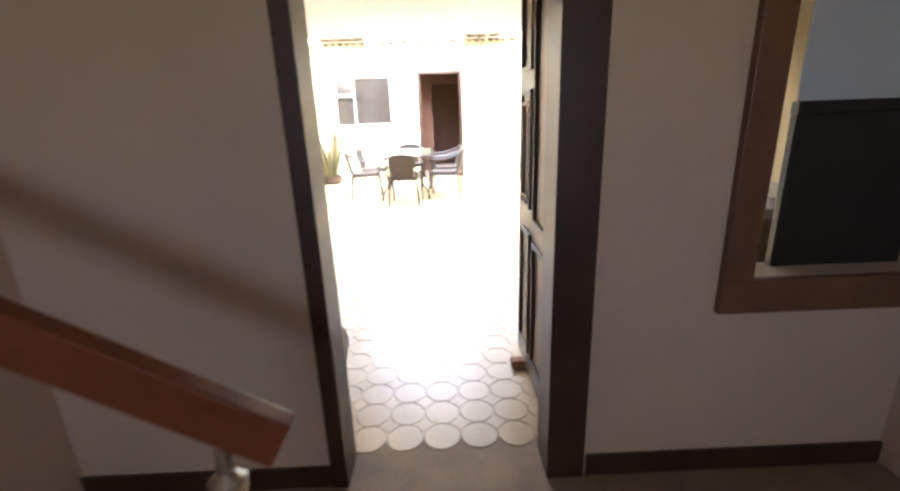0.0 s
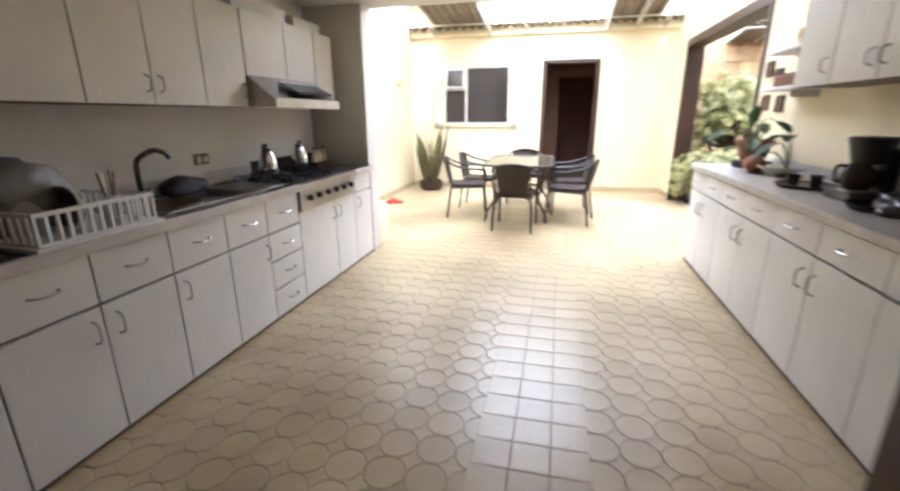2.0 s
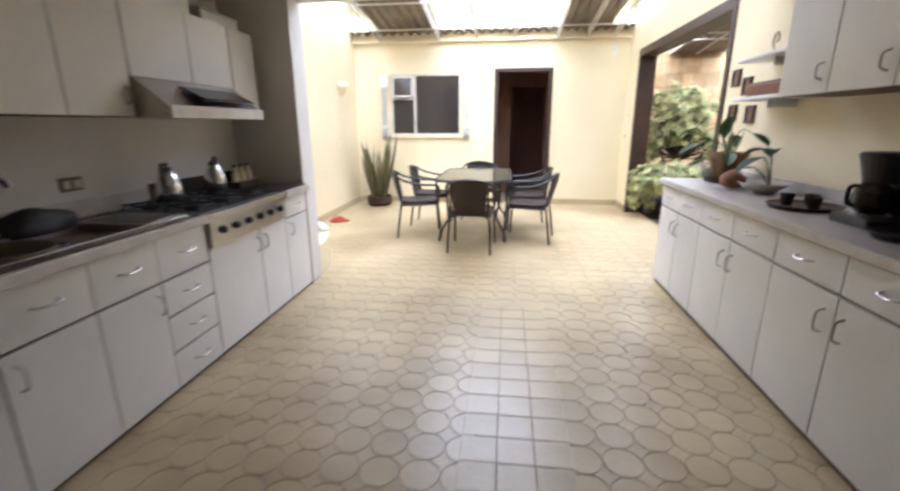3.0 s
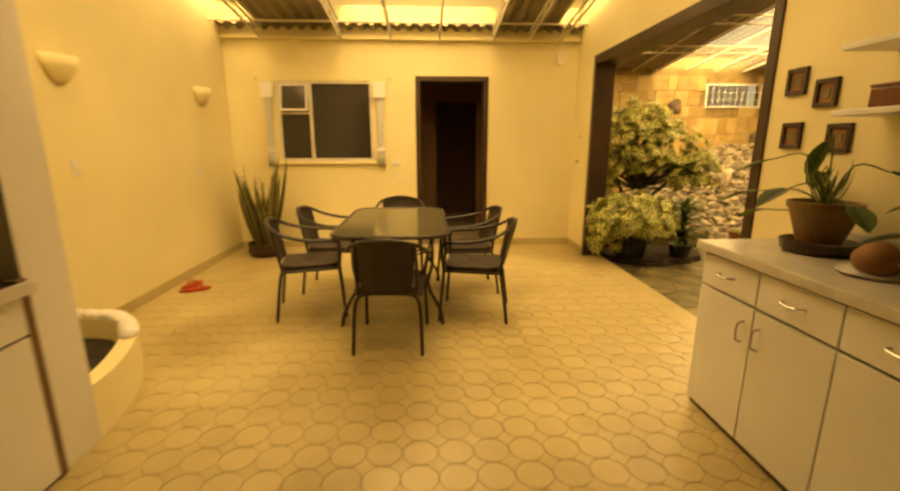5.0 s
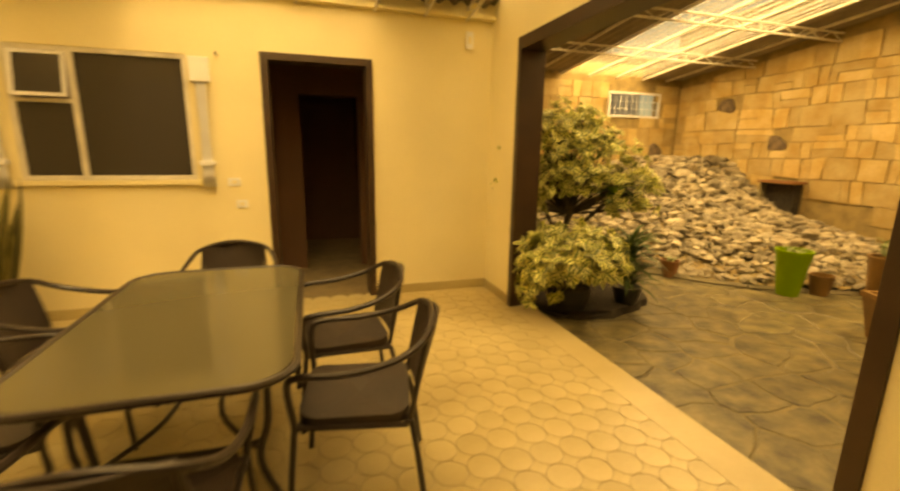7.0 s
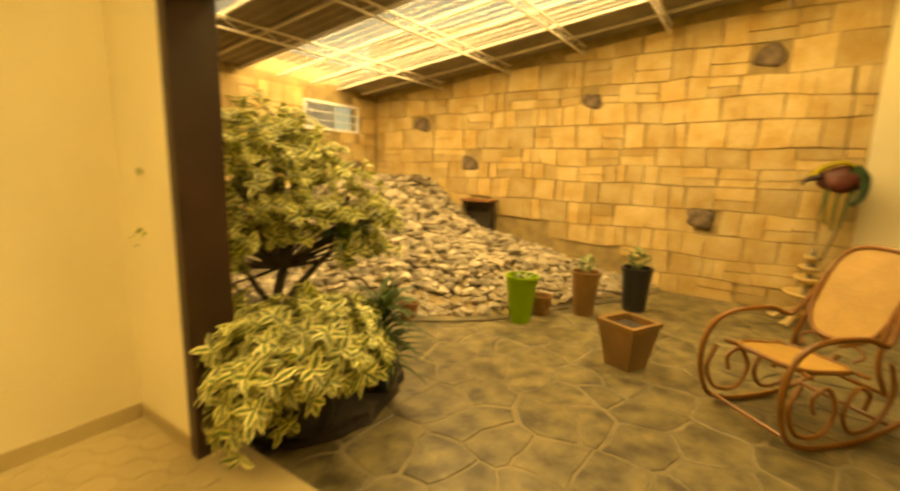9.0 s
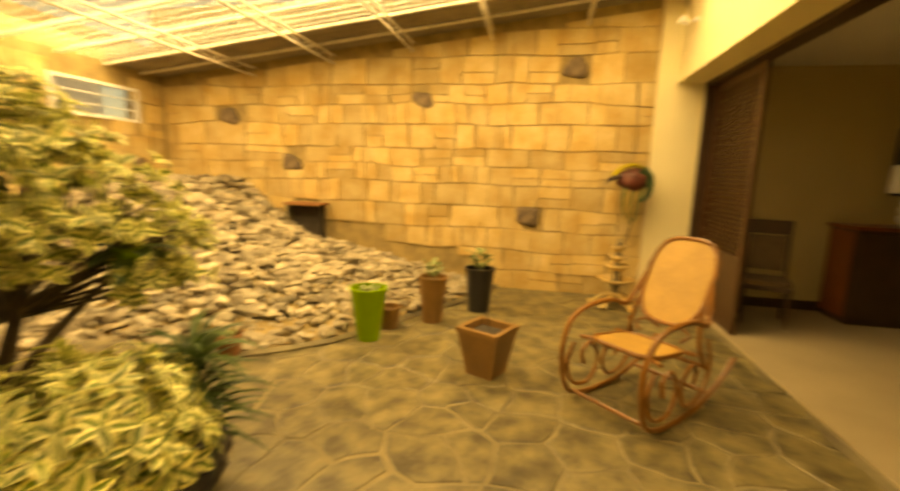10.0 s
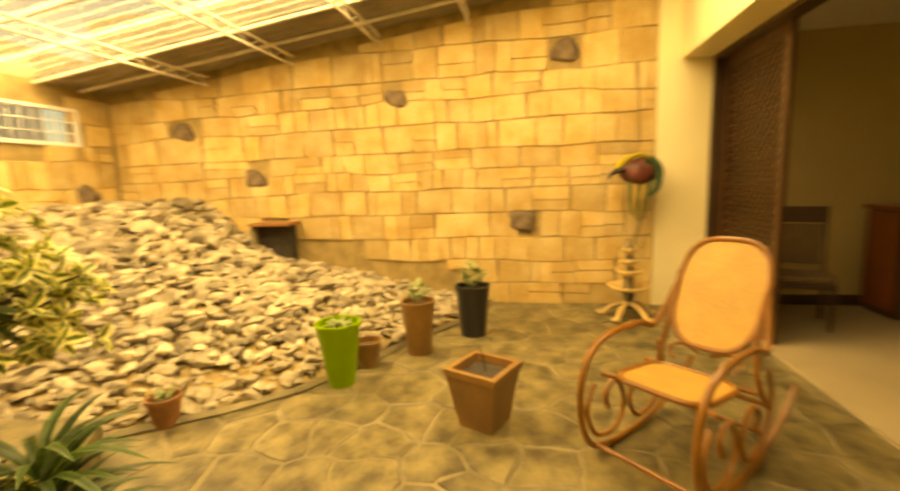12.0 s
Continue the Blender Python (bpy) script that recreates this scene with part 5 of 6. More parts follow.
part("soil", add_prism(bmesh.new(), [(p.x, p.y) for p in inner] + [(-0.355, -0.445)], 0.0, 0.14), M["soil"], cp)
for k in range(len(line_) // 2, len(line_) - 1, 1):
    p = (line_[k] + inner[k]) / 2
    bm = bmesh.new()
    bmesh.ops.create_icosphere(bm, subdivisions=2, radius=0.045)
    for v in bm.verts:
        v.co = Vector((v.co.x * 1.3, v.co.y, v.co.z * 0.75)) * (1 + 0.25 * noise.noise(v.co * 25 + Vector((k, 0, 0)))) + Vector((p.x, p.y, 0.285))
    part("pebble", bm, M["white"], cp)
sl = put("slipper", -0.74, 7.68, 0, 30, "flat red rubber sandal lying on the tiles", "sandal", "red sandals by the wall")
red = mat("red_rubber", (0.45, 0.03, 0.02), 0.5, 0.08, 5, 60, 0.05)
part("sole", add_prism(bmesh.new(), [(0.13 * math.cos(a) * (1 if math.cos(a) > 0 else 1), 0.05 * math.sin(a) * (1 + 0.2 * math.cos(a))) for a in [k * math.tau / 16 for k in range(16)]], 0, 0.022), red, sl)
part("strap", tube([(0.07, 0, 0.024), (0.03, 0.045, 0.05), (0.0, 0.048, 0.02)], 0.006, 5), red, sl)
copy_thing(sl, pose(-0.84, 7.82, 0, 0, 0, 75))

# plants on the long counter
pp = put("potted_plant", 3.20, 5.38, 0.889, 0, "brown potted plant with arrow-shaped leaves on the counter", "potted plant")
pp.matrix_basis = pp.matrix_basis @ Matrix.Diagonal((0.88, 0.88, 0.95, 1))
part("pot", lathe([(0.095, 0.05), (0.105, 0.08), (0.145, 0.20), (0.155, 0.205), (0.155, 0.235), (0.14, 0.235), (0.13, 0.2), (0.02, 0.19)], 26), M["brownpot"], pp)
part("saucer", lathe([(0.12, 0), (0.155, 0.01), (0.165, 0.055), (0.155, 0.056), (0.12, 0.02), (0.01, 0.02)], 26), M["darkmetal"], pp, "dark brown saucer")
part("soil", lathe([(0.132, 0.215), (0.02, 0.225)], 20), M["soil"], pp)
stems = [((0.10, 0.16, 0.36), 0), ((-0.20, 0.14, 0.42), 1), ((-0.26, -0.06, 0.30), 2), ((0.06, -0.22, 0.38), 3), ((-0.10, -0.24, 0.24), 4), ((-0.16, 0.26, 0.26), 5), ((0.0, 0.05, 0.50), 6), ((-0.05, 0.30, 0.16), 7)]
for p, k in stems:
    part("stem", tube([(0, 0, 0.21), (p[0] * 0.4, p[1] * 0.4, p[2] + 0.02), p], 0.005, 5, 4, 0.003), M["palegreen"], pp)
leaf_mesh("leaves", lambda add: [add(p, (p[0] * 1.2, p[1] * 1.2, -0.12), (0, 0, 1), 0.19, 0.10, lift=0.1, segs=5) for p, k in stems], M["leaf"], pp)
leaf_mesh("grass_tuft", lambda add: [add((0.03 * math.cos(k), 0.03 * math.sin(k), 0.22), (0.5 * math.cos(k * 2.4), 0.5 * math.sin(k * 2.4), 1), (math.cos(k), math.sin(k), 0), RND.uniform(0.12, 0.24), 0.011, segs=4) for k in range(26)], M["palegreen"], pp)
p2 = put("leafy_branch", 3.24, 4.86, 0.912, 0, "dark broad leaves rising from the shallow bowl", "plant")
for p in ((0.0, 0.05, 0.24), (-0.08, -0.04, 0.20), (-0.05, 0.10, 0.12)):
    part("stem", tube([(0, 0, 0.0), (p[0] * 0.5, p[1] * 0.5, p[2] * 0.7), p], 0.005, 5, 4), M["palegreen"], p2)
leaf_mesh("leaves", lambda add: [add(p, w, (0, 0, 1), 0.2, 0.10, segs=5) for p, w in (((0, 0.05, 0.24), (-0.4, 1, -0.1)), ((-0.08, -0.04, 0.20), (-1, -0.2, -0.4)), ((-0.05, 0.10, 0.12), (-0.7, 0.8, -0.2)), ((0, 0.05, 0.24), (-0.5, -0.9, 0)))], M["leaf"], p2)


# ---- garden pots ----
def round_pot(x, y, r0, r1, h, m, label, name="plant_pot"):
    p = put(name, x, y, GZ, 0, label, "plant pot")
    part("pot", lathe([(r0, 0), (r0 * 1.02, 0.02), (r1, h - 0.03), (r1 * 1.05, h - 0.028), (r1 * 1.05, h), (r1 * 0.93, h), (r1 * 0.9, h - 0.05), (0.02, h - 0.055)], 26), m, p)
    part("soil", lathe([(r1 * 0.9, h - 0.052), (0.02, h - 0.04)], 18), M["soil"], p)
    return p


g = round_pot(6.50, 8.49, 0.10, 0.165, 0.49, M["green"], "tall tapered lime-green pot with a wilted plant")
leaf_mesh("leaves", lambda add: [add((0.05 * math.cos(k), 0.05 * math.sin(k), 0.45), (math.cos(k * 2.4), math.sin(k * 2.4), 0.7), (0, 0, 1), 0.10, 0.04) for k in range(12)], M["palegreen"], g)
b_ = round_pot(7.16, 8.04, 0.105, 0.15, 0.48, M["brownpot"], "tall tapered brown glazed pot with small leaves")
leaf_mesh("leaves", lambda add: [add((0.05 * math.cos(k), 0.05 * math.sin(k), 0.46 + 0.01 * k), (math.cos(k * 2.4), math.sin(k * 2.4), 0.9), (0, 0, 1), 0.12, 0.055) for k in range(16)], M["palegreen"], b_)
k_ = round_pot(7.67, 7.62, 0.12, 0.165, 0.50, M["black"], "tall black pot with pale broad leaves")
leaf_mesh("leaves", lambda add: [add((0.06 * math.cos(k), 0.06 * math.sin(k), 0.47 + 0.012 * k), (math.cos(k * 2.4), math.sin(k * 2.4), 0.6), (0, 0, 1), 0.15, 0.08) for k in range(17)], M["palegreen"], k_)
r_ = round_pot(5.80, 9.41, 0.075, 0.105, 0.20, M["terracotta"], "small terracotta pot against the rubble edge")
leaf_mesh("leaves", lambda add: [add((0.03 * math.cos(k), 0.03 * math.sin(k), 0.17), (math.cos(k * 2.4), math.sin(k * 2.4), 1.2), (0, 0, 1), 0.09, 0.03) for k in range(10)], M["palegreen"], r_)
round_pot(6.84, 8.40, 0.08, 0.11, 0.22, M["brownpot"], "small brown pot half hidden behind the tall pots")
sq = put("square_planter", 6.07, 7.34, GZ, -25, "square tapered brown planter with dry soil", "plant pot")
bm = bmesh.new()


def ringv(s, z):
    return [bm.verts.new((x * s, y * s, z)) for x, y in ((-1, -1), (1, -1), (1, 1), (-1, 1))]


rs = [ringv(0.115, 0), ringv(0.168, 0.34), ringv(0.178, 0.34), ringv(0.178, 0.38), ringv(0.142, 0.38), ringv(0.136, 0.32)]
for a, b in zip(rs, rs[1:]):
    for i in range(4):
        bm.faces.new((a[i], a[(i + 1) % 4], b[(i + 1) % 4], b[i]))
bm.faces.new(rs[0][::-1])
part("pot", bm, M["brownpot"], sq)
part("soil", box(-0.136, -0.136, 0.29, 0.136, 0.136, 0.33, 0.01), M["soil"], sq)
part("twig", tube([(0.02, 0, 0.32), (0.03, 0.02, 0.42), (0.01, 0.03, 0.48)], 0.005, 5), M["bark"], sq)


# ---- bentwood rocking chair; it faces -y before it is turned ----
rc = put("rocking_chair", 5.82, 6.30, GZ, -133, "varnished bentwood rocking chair with cane seat and back", "rocking chair")


def cane_panel(out, thick, f, name, label):
    bm = bmesh.new()
    a = [bm.verts.new(f(x, y, 0)) for x, y in out]
    b = [bm.verts.new(f(x, y, thick)) for x, y in out]
    n = len(out)
    for i in range(n):
        bm.faces.new((a[i], a[(i + 1) % n], b[(i + 1) % n], b[i]))
    bm.faces.new(a[::-1])
    bm.faces.new(b)
    return part(name, bm, M["cane"], rc, label)


seat = rounded_outline(0.46, 0.46, 0.12)
cane_panel([(x * 0.97, y * 0.97) for x, y in seat], 0.008, lambda x, y, t: Vector((x, y - 0.02, 0.44 - 0.10 * y + t)), "seat", "yellow woven cane seat")
ring = [(x, y - 0.02, 0.444 - 0.10 * y) for x, y in seat]
part("seat_ring", tube(ring + [ring[0]], 0.016, 8, 1), M["bent"], rc)


def back(x, y, t):
    """The back's plane, leaning away; y runs up it."""
    return Vector((x, 0.24 + 0.33 * (y / 0.72) + t, 0.46 + y * 0.93))


bo_ = [(0.228 * math.copysign(abs(math.cos(a)) ** 0.62, math.cos(a)) * (1.0 + 0.03 * math.sin(a)), 0.40 + 0.31 * math.copysign(abs(math.sin(a)) ** 0.72, math.sin(a))) for a in [k * math.tau / 40 for k in range(40)]]
cane_panel([(x * 0.94, 0.40 + (y - 0.40) * 0.95) for x, y in bo_], 0.008, back, "backrest", "yellow woven cane backrest")
rb = [back(x, y, 0.004) for x, y in bo_]
part("back_ring", tube(rb + [rb[0]], 0.016, 8, 1), M["bent"], rc)
for s in (-1, 1):
    X = s * 0.29
    part("outer_frame", tube([back(s * 0.235, 0.42, 0), (X, 0.30, 0.62), (X, 0.12, 0.66), (X, -0.18, 0.66), (X, -0.36, 0.57), (X, -0.42, 0.36), (X, -0.36, 0.12), (X, -0.22, 0.035), (X, 0.0, 0.016), (X, 0.30, 0.04), (X, 0.62, 0.16), (X, 0.78, 0.27)], 0.018, 8, 5), M["bent"], rc)
    part("inner_scroll", tube([(X, -0.30, 0.42), (X, -0.36, 0.28), (X, -0.28, 0.12), (X, -0.10, 0.10), (X, -0.02, 0.24), (X, -0.10, 0.38), (X, -0.20, 0.34), (X, -0.18, 0.24)], 0.014, 8, 5), M["bent"], rc)
    part("inner_scroll", tube([(X, 0.34, 0.50), (X, 0.40, 0.30), (X, 0.30, 0.12), (X, 0.12, 0.09), (X, 0.04, 0.22), (X, 0.12, 0.36), (X, 0.22, 0.32), (X, 0.20, 0.22)], 0.014, 8, 5), M["bent"], rc)
    part("back_upright", tube([(X, 0.34, 0.30), (s * 0.25, 0.30, 0.48), back(s * 0.225, 0.30, 0), back(s * 0.235, 0.50, 0.0)], 0.016, 8, 4), M["bent"], rc)
    part("back_scroll", tube([(s * 0.03, 0.30, 0.50), (s * 0.12, 0.29, 0.54), (s * 0.19, 0.28, 0.50), (s * 0.15, 0.25, 0.45)], 0.010, 7, 4), M["bent"], rc)
    part("seat_support", tube([(X, -0.24, 0.455), (s * 0.22, -0.2, 0.45)], 0.014, 7, 1), M["bent"], rc)
    part("seat_support", tube([(X, 0.20, 0.42), (s * 0.22, 0.18, 0.425)], 0.014, 7, 1), M["bent"], rc)
for y, z in ((-0.30, 0.075), (0.45, 0.09), (0.36, 0.30)):
    part("crossbar", tube([(-0.27, y, z), (0.27, y, z)], 0.014, 7, 1), M["bent"], rc)


# ---- shell fountain, parrot hanging, spot lamp, box in the wall ----
ft = put("stone_fountain", 8.38, 5.98, GZ, 0, "small tiered pale stone fountain on curled feet", "fountain")
ft.matrix_basis = pose(8.28, 6.05, GZ) @ Matrix.Diagonal((1.3, 1.3, 1.05, 1))
part("column", lathe([(0.05, 0.10), (0.035, 0.2), (0.05, 0.30), (0.03, 0.34), (0.04, 0.44), (0.025, 0.50), (0.035, 0.60), (0.02, 0.66), (0.028, 0.72), (0.01, 0.80)], 16), M["mortar"], ft, "", True)
for z, r in ((0.30, 0.165), (0.46, 0.11), (0.57, 0.085), (0.68, 0.06)):
    part("basin", lathe([(0.03, z - 0.03), (r * 0.8, z), (r, z + 0.045), (r * 0.92, z + 0.045), (r * 0.6, z + 0.015), (0.02, z + 0.01)], 20), M["sand"], ft, "", True)
for k in range(5):
    a = k * math.tau / 5
    part("foot", tube([(0.03 * math.cos(a), 0.03 * math.sin(a), 0.16), (0.12 * math.cos(a), 0.12 * math.sin(a), 0.12), (0.20 * math.cos(a), 0.20 * math.sin(a), 0.03), (0.24 * math.cos(a), 0.24 * math.sin(a), 0.06)], 0.028, 8, 4, 0.018), M["sand"], ft)
ho_ = put("wall_ornament", 8.62, 6.02, 1.42, 0, "coloured carved bird hanging on the stone wall corner", "ornament")
ho_.matrix_basis = pose(8.62, 5.90, 1.49) @ Matrix.Diagonal((1.4, 1.4, 1.3, 1))
bm = bmesh.new()
bmesh.ops.create_icosphere(bm, subdivisions=3, radius=1)
for v in bm.verts:
    q = v.co * (1 + 0.25 * noise.noise(v.co * 2))
    v.co = Vector((q.x * 0.07, q.y * 0.13, q.z * 0.11))
part("body", bm, mat("dark_red_paint", (0.16, 0.035, 0.025), 0.5, 0.25, 14, 60, 0.3), ho_, "dark red body", True)
part("crest", tube([(-0.02, 0.17, 0.02), (-0.03, 0.11, 0.10), (-0.02, 0.0, 0.14), (0.0, -0.09, 0.10)], 0.032, 8, 4, 0.012), mat("yellow_paint", (0.42, 0.33, 0.04), 0.5, 0.15, 12, 60, 0.1), ho_, "yellow curved crest")
part("wing", tube([(-0.02, -0.06, 0.10), (-0.03, -0.13, 0.02), (-0.03, -0.13, -0.12), (-0.02, -0.08, -0.20)], 0.045, 8, 4, 0.014), mat("dark_green_paint", (0.035, 0.09, 0.03), 0.5, 0.25, 14, 60, 0.3), ho_, "dark green drooping wing")
part("beak", tube([(-0.03, 0.12, 0.03), (-0.05, 0.20, 0.0), (-0.05, 0.23, -0.05)], 0.03, 8, 4, 0.006), mat("dark_brown_paint", (0.05, 0.025, 0.015), 0.5, 0.2, 8, 60, 0.2), ho_)
for k in range(5):
    part("tail_feather", tube([(-0.02, 0.06 - 0.035 * k, -0.06), (-0.04, 0.07 - 0.03 * k, -0.22), (-0.03, 0.05 - 0.022 * k, -0.36 - 0.025 * (k % 3))], 0.017, 6, 3, 0.008), M["cane" if k % 2 else "palegreen"], ho_)
part("hanging_cord", tube([(0, 0, 0.2), (0.05, 0.0, 0.62), (0.12, 0, 0.9)], 0.004, 5, 1), M["bark"], ho_)
part("cable", tube([(0.08, -0.05, 0.1), (0.10, -0.06, -0.3), (0.04, 0.05, -0.8), (-0.05, 0.1, -1.3)], 0.006, 5), M["iron"], ho_)
sl_ = put("spot_lamp", 8.30, BY, 3.22, 0, "small white spot lamp on the cream beam", "lamp")
part("mount", lathe([(0.03, 0), (0.03, 0.02), (0.012, 0.03)], 14), M["white"], sl_).matrix_basis = pose(0, 0, 0, -90, 0, 0)
part("arm", tube([(0, 0.02, 0), (0, 0.08, -0.02)], 0.008, 6, 1), M["white"], sl_)
part("head", lathe([(0.015, -0.03), (0.045, 0.05), (0.05, 0.07), (0.042, 0.068)], 16), M["white"], sl_).matrix_basis = pose(0, 0.11, -0.03, -60, 0, 20)
part("bulb", lathe([(0.03, 0.05), (0.02, 0.066), (0.005, 0.07)], 12), M["black"], sl_).matrix_basis = pose(0, 0.11, -0.03, -60, 0, 20)

# ---- living-room doors and furniture ----
frame_boards("living_opening_frame", [(8.74, GY0 - 0.16, -0.05, 8.798, GY0 + 0.01, LZ), (3.99, GY0 - 0.16, LZ - 0.09, 8.74, GY0 + 0.01, LZ)], M["dark"], "dark brown wooden frame of the living-room opening")
M["doorwood"] = mat("brown_stained_door_wood", (0.085, 0.034, 0.014), 0.4, 0.2, 4, 60, 0.15, second=(0.05, 0.02, 0.008))


def lattice_leaf(x0, x1, y, group):
    """A sliding leaf: a frame, crossed laths above, a plain panel below."""
    W2, H2 = x1 - x0, LZ - 0.02
    d = tagged(new("door_3"), "brown sliding door leaf with diagonal lattice above a panel", "door", group, "structure")
    d.matrix_basis = pose(x0, y, -0.03, 0, 0, 0)
    bm = bmesh.new()
    for b in ((0, -0.02, 0, 0.085, 0.02, H2), (W2 - 0.085, -0.02, 0, W2, 0.02, H2), (0.085, -0.02, 0, W2 - 0.085, 0.02, 0.12), (0.085, -0.02, 0.70, W2 - 0.085, 0.02, 0.78), (0.085, -0.02, H2 - 0.13, W2 - 0.085, 0.02, H2)):
        add_box(bm, *b, bevel=0.004)
    part("leaf_frame", bm, M["doorwood"], d)
    part("lower_panel", box(0.085, -0.008, 0.12, W2 - 0.085, 0.008, 0.70, 0.002), M["doorwood"], d)
    lo_z, hi_z, l, r = 0.78, H2 - 0.13, 0.085, W2 - 0.085
    step, w = 0.098, 0.0125
    for sgn, yy in ((1, -0.006), (-1, 0.006)):
        bm = bmesh.new()
        n = int(((r - l) + (hi_z - lo_z)) / step) + 1
        for k in range(n):
            c = k * step
            xa, za = (l + c, lo_z) if sgn == -1 else (r - c, lo_z)
            pts = []
            if sgn == -1:
                t0, t1 = max(0, l + c - r), min(c, hi_z - lo_z)
                if t1 - t0 < 0.02:
                    continue
                p, q = Vector((l + c - t0, 0, lo_z + t0)), Vector((l + c - t1, 0, lo_z + t1))
            else:
                t0, t1 = max(0, l - (r - c)), min(c, hi_z - lo_z)
                if t1 - t0 < 0.02:
                    continue
                p, q = Vector((r - c + t0, 0, lo_z + t0)), Vector((r - c + t1, 0, lo_z + t1))
            dd = (q - p).normalized()
            nn = Vector((-dd.z, 0, dd.x)) * w
            vs = [bm.verts.new(v + Vector((0, yy + e, 0))) for e in (-0.006, 0.006) for v in (p - nn, p + nn, q + nn, q - nn)]
            for f in ((0, 1, 2, 3), (7, 6, 5, 4), (0, 4, 5, 1), (1, 5, 6, 2), (2, 6, 7, 3), (3, 7, 4, 0)):
                bm.faces.new([vs[i] for i in f])
        bmesh.ops.recalc_face_normals(bm, faces=bm.faces)
        part("lattice_laths", bm, M["doorwood"], d)
    return d


frame_boards("jamb_board", [(3.622, GY0 - 0.05, -0.05, 3.99, GY0 + 0.018, LZ)], M["doorwood"], "wide plain brown board beside the lattice door")
lattice_leaf(3.98, 5.05, GY0 - 0.075, "sliding lattice doors")
lattice_leaf(7.55, 8.74, GY0 - 0.12, "sliding lattice doors")
cr = put("sideboard", 8.80, 1.92, -0.03, 0, "dark reddish wooden sideboard against the living-room wall", "sideboard")
cr.matrix_basis = cr.matrix_basis @ Matrix.Diagonal((1, 1.18, 1.08, 1))
part("body", box(-0.50, 0, 0.06, -0.05, 1.45, 0.98, 0.006), M["dark"], cr)
part("top", box(-0.54, -0.03, 0.982, -0.03, 1.48, 1.02, 0.006), M["redwood"], cr)
part("plinth", box(-0.47, 0.03, 0, -0.05, 1.42, 0.06), M["dark"], cr)
part("side_panel", box(-0.48, 1.452, 0.08, -0.07, 1.462, 0.96, 0.002), M["redwood"], cr)
for k in range(3):
    d = part("door", box(-0.52, 0.03 + k * 0.47, 0.10, -0.502, 0.48 + k * 0.47, 0.94, 0.004), M["dark"], cr)
    part("knob", lathe([(0.008, 0), (0.014, 0.012), (0.004, 0.02)], 10), M["steel"], d).matrix_basis = pose(-0.521, 0.09 + k * 0.47, 0.55, 0, -90, 0)
la = put("table_lamp", 8.50, 3.10, 1.075, 0, "table lamp with glass balls and a white drum shade", "lamp")
part("base", lathe([(0.07, 0), (0.07, 0.015), (0.02, 0.03)], 18), M["steel"], la)
for z, r in ((0.08, 0.055), (0.18, 0.05), (0.265, 0.04)):
    part("glass_ball", lathe([(0.01, z - r)] + [(r * math.cos(a), z + r * math.sin(a)) for a in [(-60 + k * 20) * math.pi / 180 for k in range(7)]] + [(0.01, z + r)], 16), M["frost"], la, "", True)
part("stem", tube([(0, 0, 0.30), (0, 0, 0.42)], 0.007, 6, 1), M["steel"], la)
part("shade", lathe([(0.17, 0.36), (0.155, 0.66), (0.148, 0.66), (0.163, 0.362)], 26), M["white"], la)
for y, z, w, h, m in ((2.74, 1.78, 0.62, 0.76, "black"), (1.84, 2.06, 0.38, 0.42, "black"), (2.18, 1.42, 0.36, 0.42, "black")):
    f = put("framed_picture", 8.85, y, z, 0, "dark framed picture on the cream living-room wall", "picture", "living-room pictures")
    bm = bmesh.new()
    for b in ((-w / 2, -h / 2, w / 2, -h / 2 + 0.05), (-w / 2, h / 2 - 0.05, w / 2, h / 2), (-w / 2, -h / 2 + 0.05, -w / 2 + 0.05, h / 2 - 0.05), (w / 2 - 0.05, -h / 2 + 0.05, w / 2, h / 2 - 0.05)):
        add_box(bm, -0.03, b[0], b[1], 0, b[2], b[3], 0.004)
    part("frame", bm, M[m], f)
    part("picture", box(-0.012, -w / 2 + 0.05, -h / 2 + 0.05, -0.002, w / 2 - 0.05, h / 2 - 0.05), M["darkmetal"], f)
    part("motif", box(-0.016, -w / 6, -h / 5, -0.012, w / 7, h / 6, 0.001), M["cane"] if h > 0.5 else M["white"], f)


M["padding"] = mat("brown_woven_upholstery", (0.17, 0.11, 0.06), 0.85, 0.15, 8, 140, 0.3)


